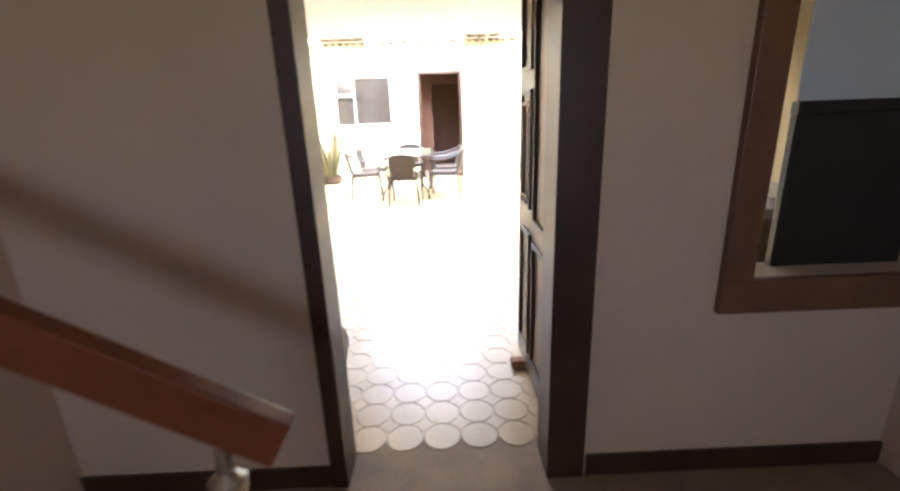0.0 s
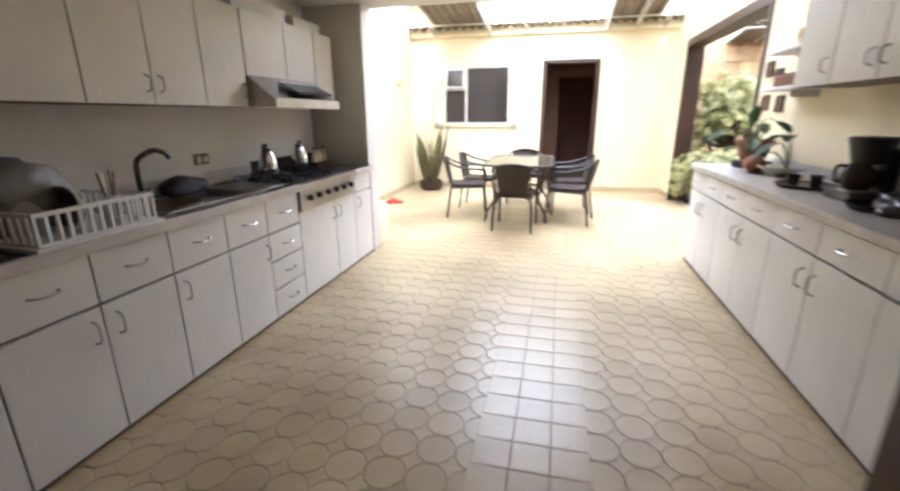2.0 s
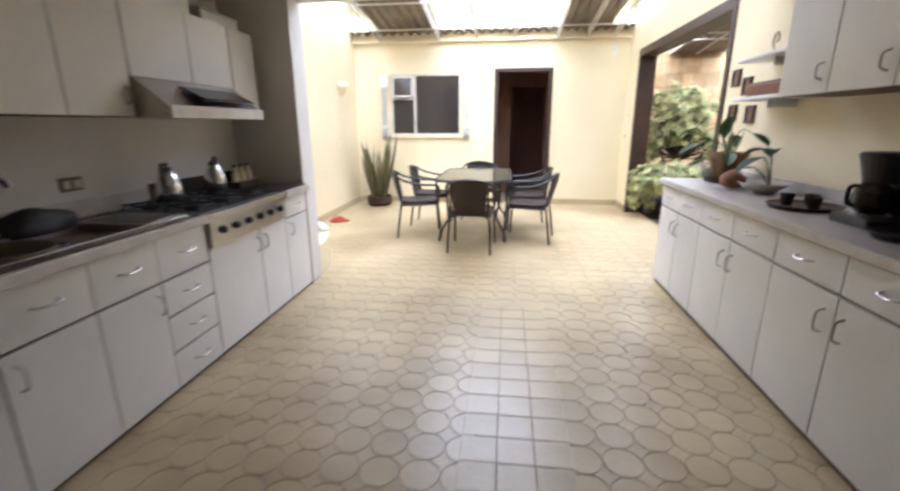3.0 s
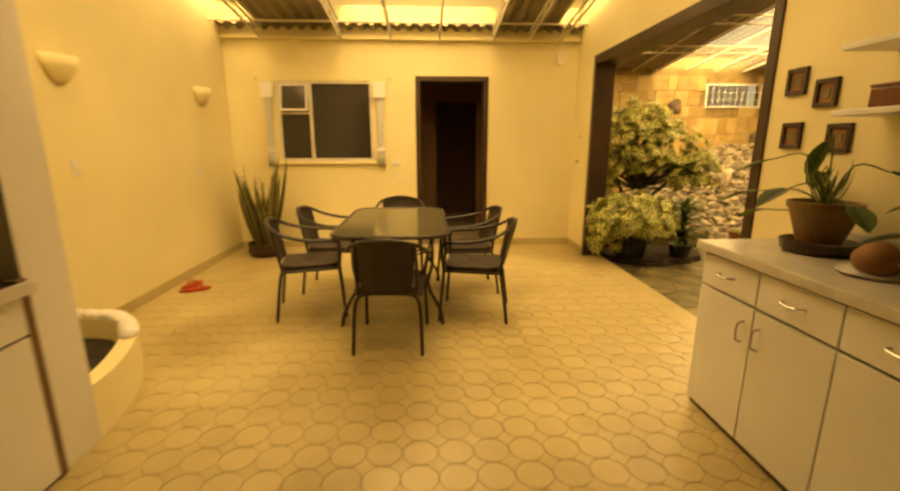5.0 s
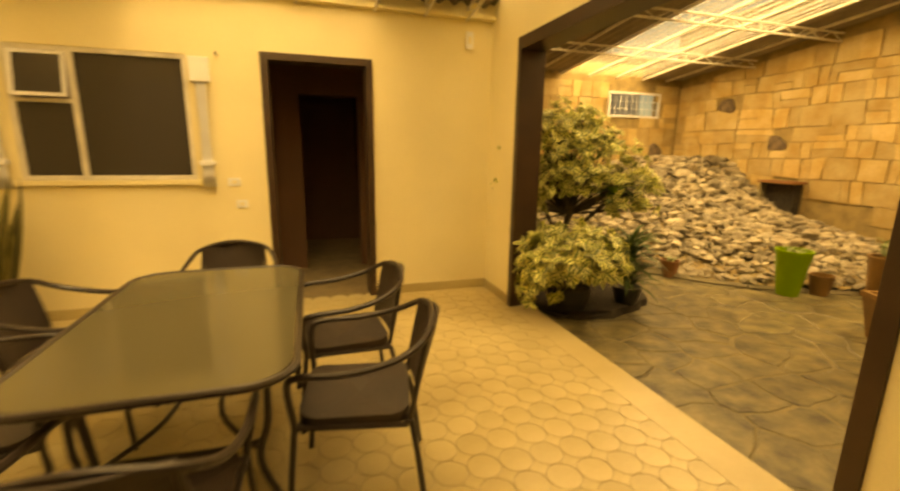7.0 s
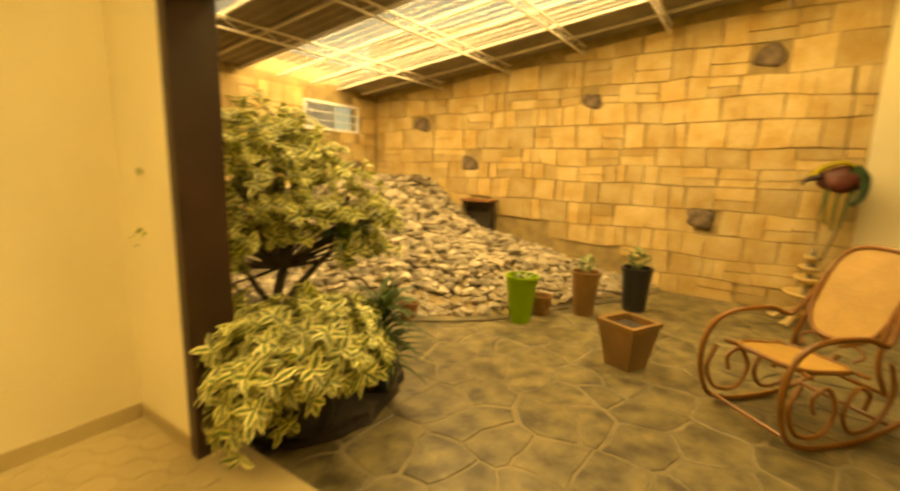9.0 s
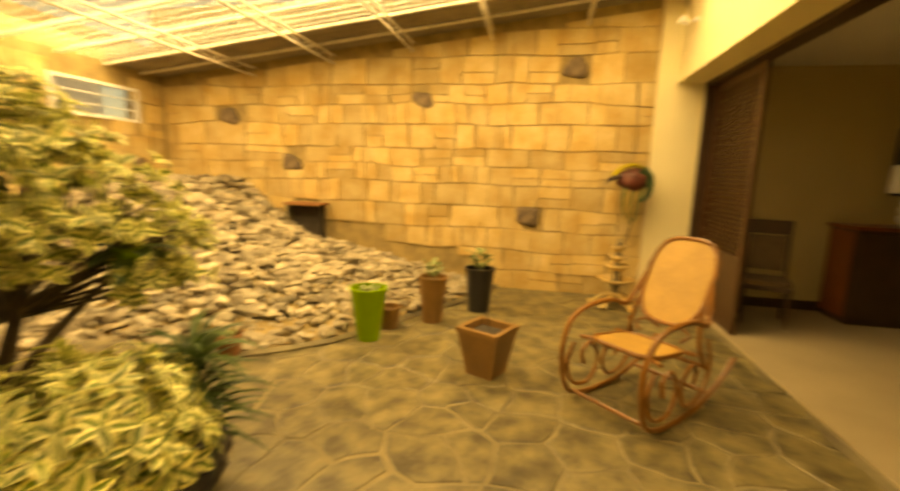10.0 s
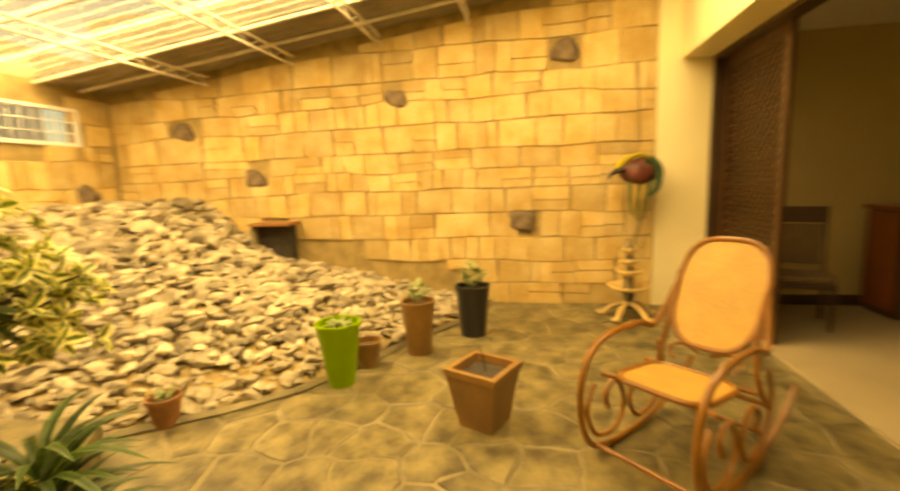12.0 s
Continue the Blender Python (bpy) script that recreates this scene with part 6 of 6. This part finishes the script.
def dining_chair(x, y, rz):
    c = put("dining_chair", x, y, -0.03, rz, "dark wooden dining chair with brown upholstered seat", "chair", "living-room dining chairs")
    part("seat", box(-0.22, -0.22, 0.44, 0.22, 0.22, 0.50, 0.02), M["padding"], c, "brown padded seat")
    part("seat_frame", box(-0.225, -0.225, 0.39, 0.225, 0.225, 0.439, 0.006), M["dark"], c)
    for sx in (-1, 1):
        part("leg", tube([(sx * 0.2, 0.2, 0.40), (sx * 0.2, 0.205, 0)], 0.02, 8, 1, 0.014), M["dark"], c)
        part("leg", tube([(sx * 0.2, -0.2, 0.40), (sx * 0.2, -0.24, 0)], 0.02, 8, 1, 0.014), M["dark"], c)
        part("back_post", tube([(sx * 0.19, -0.205, 0.4), (sx * 0.19, -0.22, 0.7), (sx * 0.19, -0.295, 1.08)], 0.018, 8, 3), M["dark"], c)
    part("crest_rail", box(-0.21, -0.32, 0.96, 0.21, -0.27, 1.12, 0.012), M["dark"], c)
    part("back_pad", box(-0.165, -0.268, 0.55, 0.165, -0.238, 0.95, 0.01), M["padding"], c, "brown padded back")
    return c


dining_chair(8.18, 4.50, 70)
arm = put("armchair", 6.28, 3.4, -0.03, 38, "pale chair-shaped form behind the lattice door", "armchair")
# squeezed narrow and tall to cover one pale upright patch behind the laths
arm.matrix_basis = arm.matrix_basis @ Matrix.Diagonal((0.52, 0.6, 1.3, 1))
part("seat", box(-0.35, -0.35, 0.12, 0.35, 0.3, 0.42, 0.05), M["wall"], arm)
part("backrest", box(-0.35, -0.42, 0.3, 0.35, -0.25, 0.85, 0.06), M["wall"], arm)
for s in (-1, 1):
    part("arm", box(s * 0.42 - 0.07, -0.4, 0.12, s * 0.42 + 0.07, 0.3, 0.6, 0.05), M["wall"], arm)
    for y in (-0.3, 0.22):
        part("leg", tube([(s * 0.34, y, 0.12), (s * 0.34, y, 0)], 0.02, 8, 1), M["dark"], arm)


# ---- rubble mound against the stone wall ----
CURB = [Vector((5.34, 9.98)), Vector((5.60, 9.66)), Vector((6.0, 9.10)), Vector((6.30, 8.78)), Vector((6.80, 8.48)), Vector((7.32, 8.24)), Vector((7.95, 7.86)), Vector((8.55, 7.62)), Vector((8.82, 7.55))]


def behind(x, y):
    """Metres behind the rubble's front edge."""
    best = 1e9
    for a, b in zip(CURB, CURB[1:]):
        d = b - a
        t = max(0, min(1, (Vector((x, y)) - a).dot(d) / d.length_squared))
        q = a + d * t
        s = (x - q.x) * -d.y + (y - q.y) * d.x
        dist = math.hypot(x - q.x, y - q.y)
        if dist < abs(best):
            best = dist if s > 0 else -dist
    return best


def mound(x, y):
    s = max(0.0, behind(x, y))
    h = min(0.10 + 0.2 * s if s < 0.5 else 0.2 + (s - 0.5) * 0.38, 1.36)
    low = max(0.0, min(1.0, (x - 7.8) / 0.9)) * max(0.0, min(1.0, (11.4 - y) / 1.2))
    h *= 1 - 0.38 * low
    side = max(0.0, min(1.0, (x - 5.2) / 1.7))
    return GZ + h * (0.28 + 0.72 * side * side * (3 - 2 * side)) + 0.02 * noise.noise(Vector((x * 3, y * 3, 0)))


bm = bmesh.new()
nx, ny = 46, 56
grid = {}
for i in range(nx + 1):
    for j in range(ny + 1):
        x, y = 5.0 + (8.83 - 5.0) * i / nx, 7.5 + (12.74 - 7.5) * j / ny
        if behind(x, y) > -0.04:
            grid[i, j] = bm.verts.new((x, y, mound(x, y) - 0.05))
for i in range(nx):
    for j in range(ny):
        k = [(i, j), (i + 1, j), (i + 1, j + 1), (i, j + 1)]
        if all(q in grid for q in k):
            bm.faces.new([grid[q] for q in k])
tagged(link_mesh("rubble_bed", bm, M["joint"]), "earth and gravel under the heap of pale rubble", "rubble", kind="stuff")

RS = random.Random(11)
stone_shapes = []
for k in range(7):
    b = bmesh.new()
    bmesh.ops.create_icosphere(b, subdivisions=1, radius=1)
    off = Vector((k * 9.1, 0, 0))
    for v in b.verts:
        v.co *= 1 + 0.8 * noise.noise(v.co * 0.9 + off) + 0.25 * noise.noise(v.co * 2.5 + off)
        v.co.z *= 0.55
        v.co.y *= 0.8
    bmesh.ops.recalc_face_normals(b, faces=b.faces)
    stone_shapes.append(([tuple(v.co) for v in b.verts], [tuple(v.index for v in f.verts) for f in b.faces]))
    b.free()


def stones(places, name, label):
    """Joins the stones (x, y, z, size, tilt, turn) into one mesh."""
    vs, fs = [], []
    for x, y, z, s, tx, ty, rz in places:
        sv, sf = RS.choice(stone_shapes)
        m = pose(x, y, z, tx, ty, rz) @ Matrix.Diagonal((s * RS.uniform(0.8, 1.4), s, s * RS.uniform(0.8, 1.2), 1))
        o = len(vs)
        vs += [tuple(m @ Vector(c)) for c in sv]
        fs += [tuple(i + o for i in f) for f in sf]
    me = bpy.data.meshes.new(name)
    me.from_pydata(vs, [], fs)
    me.materials.append(M["rubble"])
    return tagged(new(name, me), label, "rubble", kind="stuff")


far, near = [], []
y = 7.5
while y < 12.7:
    x = 5.15
    while x < 8.8:
        px, py = x + RS.uniform(-0.04, 0.04), y + RS.uniform(-0.04, 0.04)
        s = behind(px, py)
        if s > 0.02 and py < GY1 - 0.05:
            size = RS.choice((0.05, 0.06, 0.075, 0.1, 0.12)) * (0.75 if s < 0.5 else 1.0)
            tip = 25 if s < 0.9 else 12
            if s > 0.9 and RS.random() < 0.12:
                size = RS.uniform(0.13, 0.17)
            (near if s < 0.42 else far).append((px, py, mound(px, py) - 0.005, size * 0.72, RS.uniform(-tip, tip), RS.uniform(-tip, tip), RS.uniform(0, 360)))
        x += 0.088
    y += 0.075
for k in range(22):
    px = 6.5 + 2.2 * RS.random()
    py = 11.2 + RS.random() * 1.3 - (px - 6.5) * 0.5
    far.append((px, py, mound(px, py) + 0.05, RS.uniform(0.10, 0.15), 75 + RS.uniform(-15, 15), RS.uniform(-20, 20), RS.uniform(0, 360)))
stones(far, "rubble_heap", "heap of stacked pale rubble stones")
bedge = tagged(new("rubble_edge"), "low front edge of small pale stones", "rubble")
bedge.matrix_basis = pose(7.0, 8.4, GZ)
one = []
for sv, sf in stone_shapes[:5]:
    me = bpy.data.meshes.new("stone")
    me.from_pydata([tuple(Vector(c) * 0.06) for c in sv], [], sf)
    me.materials.append(M["rubble"])
    one.append(me)
inv = Matrix.Translation((-7.0, -8.4, -GZ))
for i, (x, y, z, s, tx, ty, rz) in enumerate(near[:290]):
    o = new("stone", one[i % 5])
    o.parent = bedge
    o.matrix_basis = inv @ pose(x, y, z, tx, ty, rz) @ Matrix.Diagonal((s / 0.06 * 1.15, s / 0.06 * 1.1, s / 0.06, 1))
if near[290:]:
    stones(near[290:], "rubble_edge_stones", "small pale stones of the front edge")
bm = bmesh.new()
for a, b in zip(CURB, CURB[1:]):
    add_tube(bm, [(a.x, a.y, GZ + 0.0), (b.x, b.y, GZ + 0.0)], 0.045, 6, 1)
tagged(link_mesh("kerb", bm, M["mortar"]), "low mortar kerb before the rubble", kind="structure")
nb = put("wall_niche", 8.80, 10.33, 0.79, 0, "brick niche box standing out of the stone wall, its shaded hollow coloured dark", "niche")
bm = bmesh.new()
add_box(bm, -0.30, -0.30, 0.20, 0.0, 0.25, 0.235, 0.004)
part("lid", bm, M["terracotta"], nb)
# solid body in a dark colour, in place of the shade inside the hole
part("body", box(-0.16, -0.24, -0.3, -0.0, 0.2, 0.20, 0.004), M["soil"], nb)
part("side", box(-0.26, 0.2, -0.35, 0, 0.24, 0.20, 0.004), M["mortar"], nb)


# ---- sandstone blocks: uneven courses, each block its own piece ----
def wall_blocks(parent, length, height_at, skip, put_at, seed, course=0.29, z_start=-0.05):
    """Fills a wall with uneven blocks; put_at maps (along, up, out) to the world."""
    r = random.Random(seed)
    made = 0
    lines = [z_start]
    while lines[-1] < 3.75:
        lines.append(lines[-1] + course * r.uniform(0.78, 1.2))

    def wave(k, u):
        return lines[k] + (0.05 * noise.noise(Vector((u * 0.9, k * 7.3, seed))) + 0.025 * noise.noise(Vector((u * 3.1, k * 3.3, seed))) if k else 0)
    for k in range(len(lines) - 1):
        u = -r.uniform(0, 0.2)
        while u < length:
            w = r.uniform(0.22, 0.46)
            a, b = max(u, 0), min(u + w, length)
            u += w
            if b - a < 0.05:
                continue
            sh = r.uniform(-0.06, 0.06)
            cuts = [(a, b, 0, 1)]
            if r.random() < 0.22:
                t = r.uniform(0.4, 0.6)
                cuts = [(a, b, 0, t), (a, b, t, 1)]
            elif r.random() < 0.28:
                t = a + (b - a) * r.uniform(0.4, 0.6)
                cuts = [(a, t, 0, 1), (t, b, 0, 1)]
            for a_, b_, s0, s1 in cuts:
                def zz(uu, s):
                    return wave(k, uu) * (1 - s) + wave(k + 1, uu) * s
                g = 0.0032
                q = [[a_ + g, zz(a_, s0) + g], [b_ - g, zz(b_, s0) + g], [b_ - g + sh * 0.5, zz(b_, s1) - g], [a_ + g + sh * 0.5, zz(a_, s1) - g]]
                for c in q:
                    c[1] = min(c[1], height_at(c[0]) - 0.01)
                if q[3][1] - q[0][1] < 0.05 or q[2][1] - q[1][1] < 0.05 or skip((a_ + b_) / 2, (q[0][1] + q[2][1]) / 2):
                    continue
                out = 0.015 + r.uniform(0, 0.012)
                cx, cz = sum(c[0] for c in q) / 4, sum(c[1] for c in q) / 4
                vs = [put_at(c[0], c[1], 0.0) for c in q]
                vs += [put_at(c[0] + (cx - c[0]) * 0.01, c[1] + (cz - c[1]) * 0.01, out - 0.008) for c in q]
                vs += [put_at(c[0] + (cx - c[0]) * 0.028, c[1] + (cz - c[1]) * 0.028, out + r.uniform(-0.003, 0.005)) for c in q]
                fs = [(i, (i + 1) % 4, (i + 1) % 4 + 4, i + 4) for i in range(4)] + [(i + 4, (i + 1) % 4 + 4, (i + 1) % 4 + 8, i + 8) for i in range(4)] + [(8, 9, 10, 11)]
                me = bpy.data.meshes.new("stone_block")
                me.from_pydata([tuple(v) for v in vs], [], fs)
                me.materials.append(M["sand"])
                o = new("stone_block", me)
                o.parent = parent
                made += 1
    return made


ws, wg = bpy.data.objects["wall_stone"], bpy.data.objects["wall_garden_window"]
LUMPS = [(10.62, 1.60), (11.66, 2.27), (8.66, 2.50), (6.66, 2.86), (7.18, 0.98)]
wall_blocks(ws, GY1 - 5.69 - 0.003, lambda u: garden_roof(GY1 - u) - 0.03, lambda u, z: any(abs(GY1 - u - a) < 0.15 and abs(z - b) < 0.13 for a, b in LUMPS) or (7.9 < GY1 - u < 10.5 and z < 0.32 + 0.27 * (GY1 - u - 7.9)), lambda u, z, o: Vector((GX + 0.03 - o, GY1 - u, z)), 3)
wall_blocks(wg, GX - XR - 0.22, lambda u: garden_roof(GY1) - 0.03, lambda u, z: 7.1 < XR + 0.2 + u < 8.43 and 2.0 < z < 2.62, lambda u, z, o: Vector((XR + 0.2 + u, GY1 + 0.03 - o, z)), 5)
for i, (y, z) in enumerate(LUMPS):
    b = bmesh.new()
    bmesh.ops.create_icosphere(b, subdivisions=3, radius=0.16)
    for v in b.verts:
        v.co = Vector((v.co.x * 0.22, math.copysign(abs(v.co.y / 0.16) ** 0.6, v.co.y) * 0.155, math.copysign(abs(v.co.z / 0.16) ** 0.6, v.co.z) * 0.115))
        v.co *= 1 + 0.6 * noise.noise(v.co * 5 + Vector((i * 4, 0, 0)))
    link_mesh("dark_stone", b, M["darkstone"], ws).matrix_basis = pose(GX + 0.01, y, z)
for i, (x, z) in enumerate(((6.55, 2.08), (8.35, 1.45))):
    b = bmesh.new()
    bmesh.ops.create_icosphere(b, subdivisions=3, radius=0.15)
    for v in b.verts:
        v.co *= 1 + 0.5 * noise.noise(v.co * 6 + Vector((i * 4, 7, 0)))
        v.co.y *= 0.6
    link_mesh("dark_stone", b, M["darkstone"], wg).matrix_basis = pose(x, GY1 + 0.01, z)


# ---- flagstones of the garden: cells of scattered seeds, each its own piece ----
def cell(seeds, i, gap, x0, y0, x1, y1):
    p = seeds[i]
    poly = [Vector((x0, y0)), Vector((x1, y0)), Vector((x1, y1)), Vector((x0, y1))]
    for j, q in enumerate(seeds):
        if j == i or (q - p).length > 1.7:
            continue
        n = (q - p).normalized()
        c = (p + q) / 2 - n * gap
        new_poly = []
        for a, b in zip(poly, poly[1:] + poly[:1]):
            da, db = (a - c).dot(n), (b - c).dot(n)
            if da <= 0:
                new_poly.append(a)
            if (da < 0) != (db < 0):
                new_poly.append(a + (b - a) * (da / (da - db)))
        poly = new_poly
        if len(poly) < 3:
            return []
    return poly


RF_ = random.Random(5)
seeds = []
gy = 5.3
while gy < 9.9:
    gx = 3.8
    while gx < 8.9:
        seeds.append(Vector((gx + RF_.uniform(-0.15, 0.15), gy + RF_.uniform(-0.15, 0.15))))
        gx += 0.38
    gy += 0.33
ground = bpy.data.objects["ground"]
for i in range(len(seeds)):
    poly = cell(seeds, i, 0.006 + 0.012 * RF_.random(), XR + 0.22, GY0 + 0.02, GX + 0.02, 10.1)
    if len(poly) < 3 or behind(*seeds[i]) > 0.1:
        continue
    cut = []
    for p, q in zip(poly, poly[1:] + poly[:1]):
        k = max(1, int((q - p).length / 0.07))
        cut += [p + (q - p) * (s / k) for s in range(k)]
    poly = [p + Vector((noise.noise(Vector((p.x * 3, p.y * 3, 1))), noise.noise(Vector((p.x * 3, p.y * 3, 7))))) * 0.06
            + Vector((noise.noise(Vector((p.x * 11, p.y * 11, 3))), noise.noise(Vector((p.x * 11, p.y * 11, 9))))) * 0.022 for p in cut]
    c = sum(poly, Vector((0, 0))) / len(poly)
    zt = GZ + RF_.uniform(-0.003, 0.003)
    n = len(poly)
    vs = [(p.x, p.y, GZ - 0.02) for p in poly] + [(p.x, p.y, zt - 0.003) for p in poly] + [(*(p + (c - p) * 0.03), zt) for p in poly]
    fs = [(k, (k + 1) % n, (k + 1) % n + n, k + n) for k in range(n)] + [(k + n, (k + 1) % n + n, (k + 1) % n + 2 * n, k + 2 * n) for k in range(n)] + [tuple(range(2 * n, 3 * n))]
    me = bpy.data.meshes.new("flagstone")
    me.from_pydata(vs, [], fs)
    me.materials.append(M["slate"])
    o = new("flagstone", me)
    o.parent = ground

# ---- floor tiles: round tiles and four-pointed stars, with a strip of square ones ----
TP = 0.161
CUR = 0.0011


def tile_shape(pts, h=0.0):
    n = len(pts)
    c = Vector((0, 0))
    return [(p[0], p[1], -0.011) for p in pts] + [(p[0], p[1], h - 0.0009) for p in pts] + [(p[0] * 0.975, p[1] * 0.975, h) for p in pts], \
        [(k, (k + 1) % n, (k + 1) % n + n, k + n) for k in range(n)] + [(k + n, (k + 1) % n + n, (k + 1) % n + 2 * n, k + 2 * n) for k in range(n)] + [tuple(range(2 * n, 3 * n))]


rr = TP / 2 - CUR
circle = [(rr * math.cos((k + 0.5) * math.tau / 16), rr * math.sin((k + 0.5) * math.tau / 16)) for k in range(16)]
star = []
for q in range(4):
    cx, cy = (TP / 2) * (1, -1, -1, 1)[q], (TP / 2) * (1, 1, -1, -1)[q]
    a0 = math.atan2(-cy, -cx)
    ks = [0.72, 0.4, 0.0, -0.4, -0.72]
    for k in ks:
        r2 = TP / 2 + CUR
        star.append((cx + r2 * math.cos(a0 + k), cy + r2 * math.sin(a0 + k)))
square = [(-0.0755, -0.0755), (0.0755, -0.0755), (0.0755, 0.0755), (-0.0755, 0.0755)]
SX0, SX1, SY0, SY1 = 1.405, 1.87, 1.9, 5.02
places = []
nxt, nyt = int((XR - XL) / TP) + 2, int((YF - YK) / TP) + 2
for i in range(nxt):
    for j in range(nyt):
        for kind, ox in (("c", 0), ("s", TP / 2)):
            x, y = XL + 0.008 + i * TP + ox, YK + 0.097 + j * TP + ox
            half = TP / 2
            if x > XR + 0.06 or y > YF + 0.06 or (SX0 + 0.09 < x < SX1 - 0.09 and SY0 + 0.09 < y < SY1 - 0.09):
                continue
            if y < 5.2 and (x < -0.14 or x > 2.98):
                continue
            places.append((kind, x, y))
for i in range(3):
    for j in range(20):
        places.append(("q", SX0 + 0.0775 + i * 0.155, SY0 + 0.0775 + j * 0.155))
def star_shape():
    """The star's top is a fan round its middle, since its sides curve inward."""
    vs, fs = tile_shape(star)
    n = len(star)
    fs = fs[:-1] + [(2 * n + k, 2 * n + (k + 1) % n, 3 * n) for k in range(n)]
    return vs + [(0, 0, 0)], fs


shapes = {"c": tile_shape(circle), "s": star_shape(), "q": tile_shape(square, 0.0016)}
meshes = {}
for k, (vs, fs) in shapes.items():
    me = bpy.data.meshes.new("tile")
    me.from_pydata(vs, [], fs)
    me.materials.append(M["tile"])
    meshes[k] = me
floor = bpy.data.objects["floor"]
places.sort(key=lambda p: min(math.hypot(p[1] - 1.65, (p[2] - 3.0) * 0.6), math.hypot(p[1] - 2.9, p[2] - 6.7)))
for k, x, y in places[:300]:
    o = new("tile", meshes[k])
    o.matrix_basis = Matrix.Translation((x, y, 0))
    o.parent = floor
V_, F_ = [], []
for k, x, y in places[300:]:
    vs, fs = shapes[k]
    o = len(V_)
    V_ += [(a + x, b + y, c) for a, b, c in vs]
    F_ += [tuple(i + o for i in f) for f in fs]
me = bpy.data.meshes.new("floor_tiles")
me.from_pydata(V_, [], F_)
M["tiles_joined"] = island_mat(mat("cream_ceramic_floor_tile_field", (0.56, 0.46, 0.26), 0.33, 0.12, 1.3, 40, 0.08, second=(0.38, 0.29, 0.15)), 0.05)
me.materials.append(M["tiles_joined"])
ob = new("floor_tiles", me)
ob.parent = floor
tagged(ob, "field of cream round and star-shaped tiles", kind="stuff")
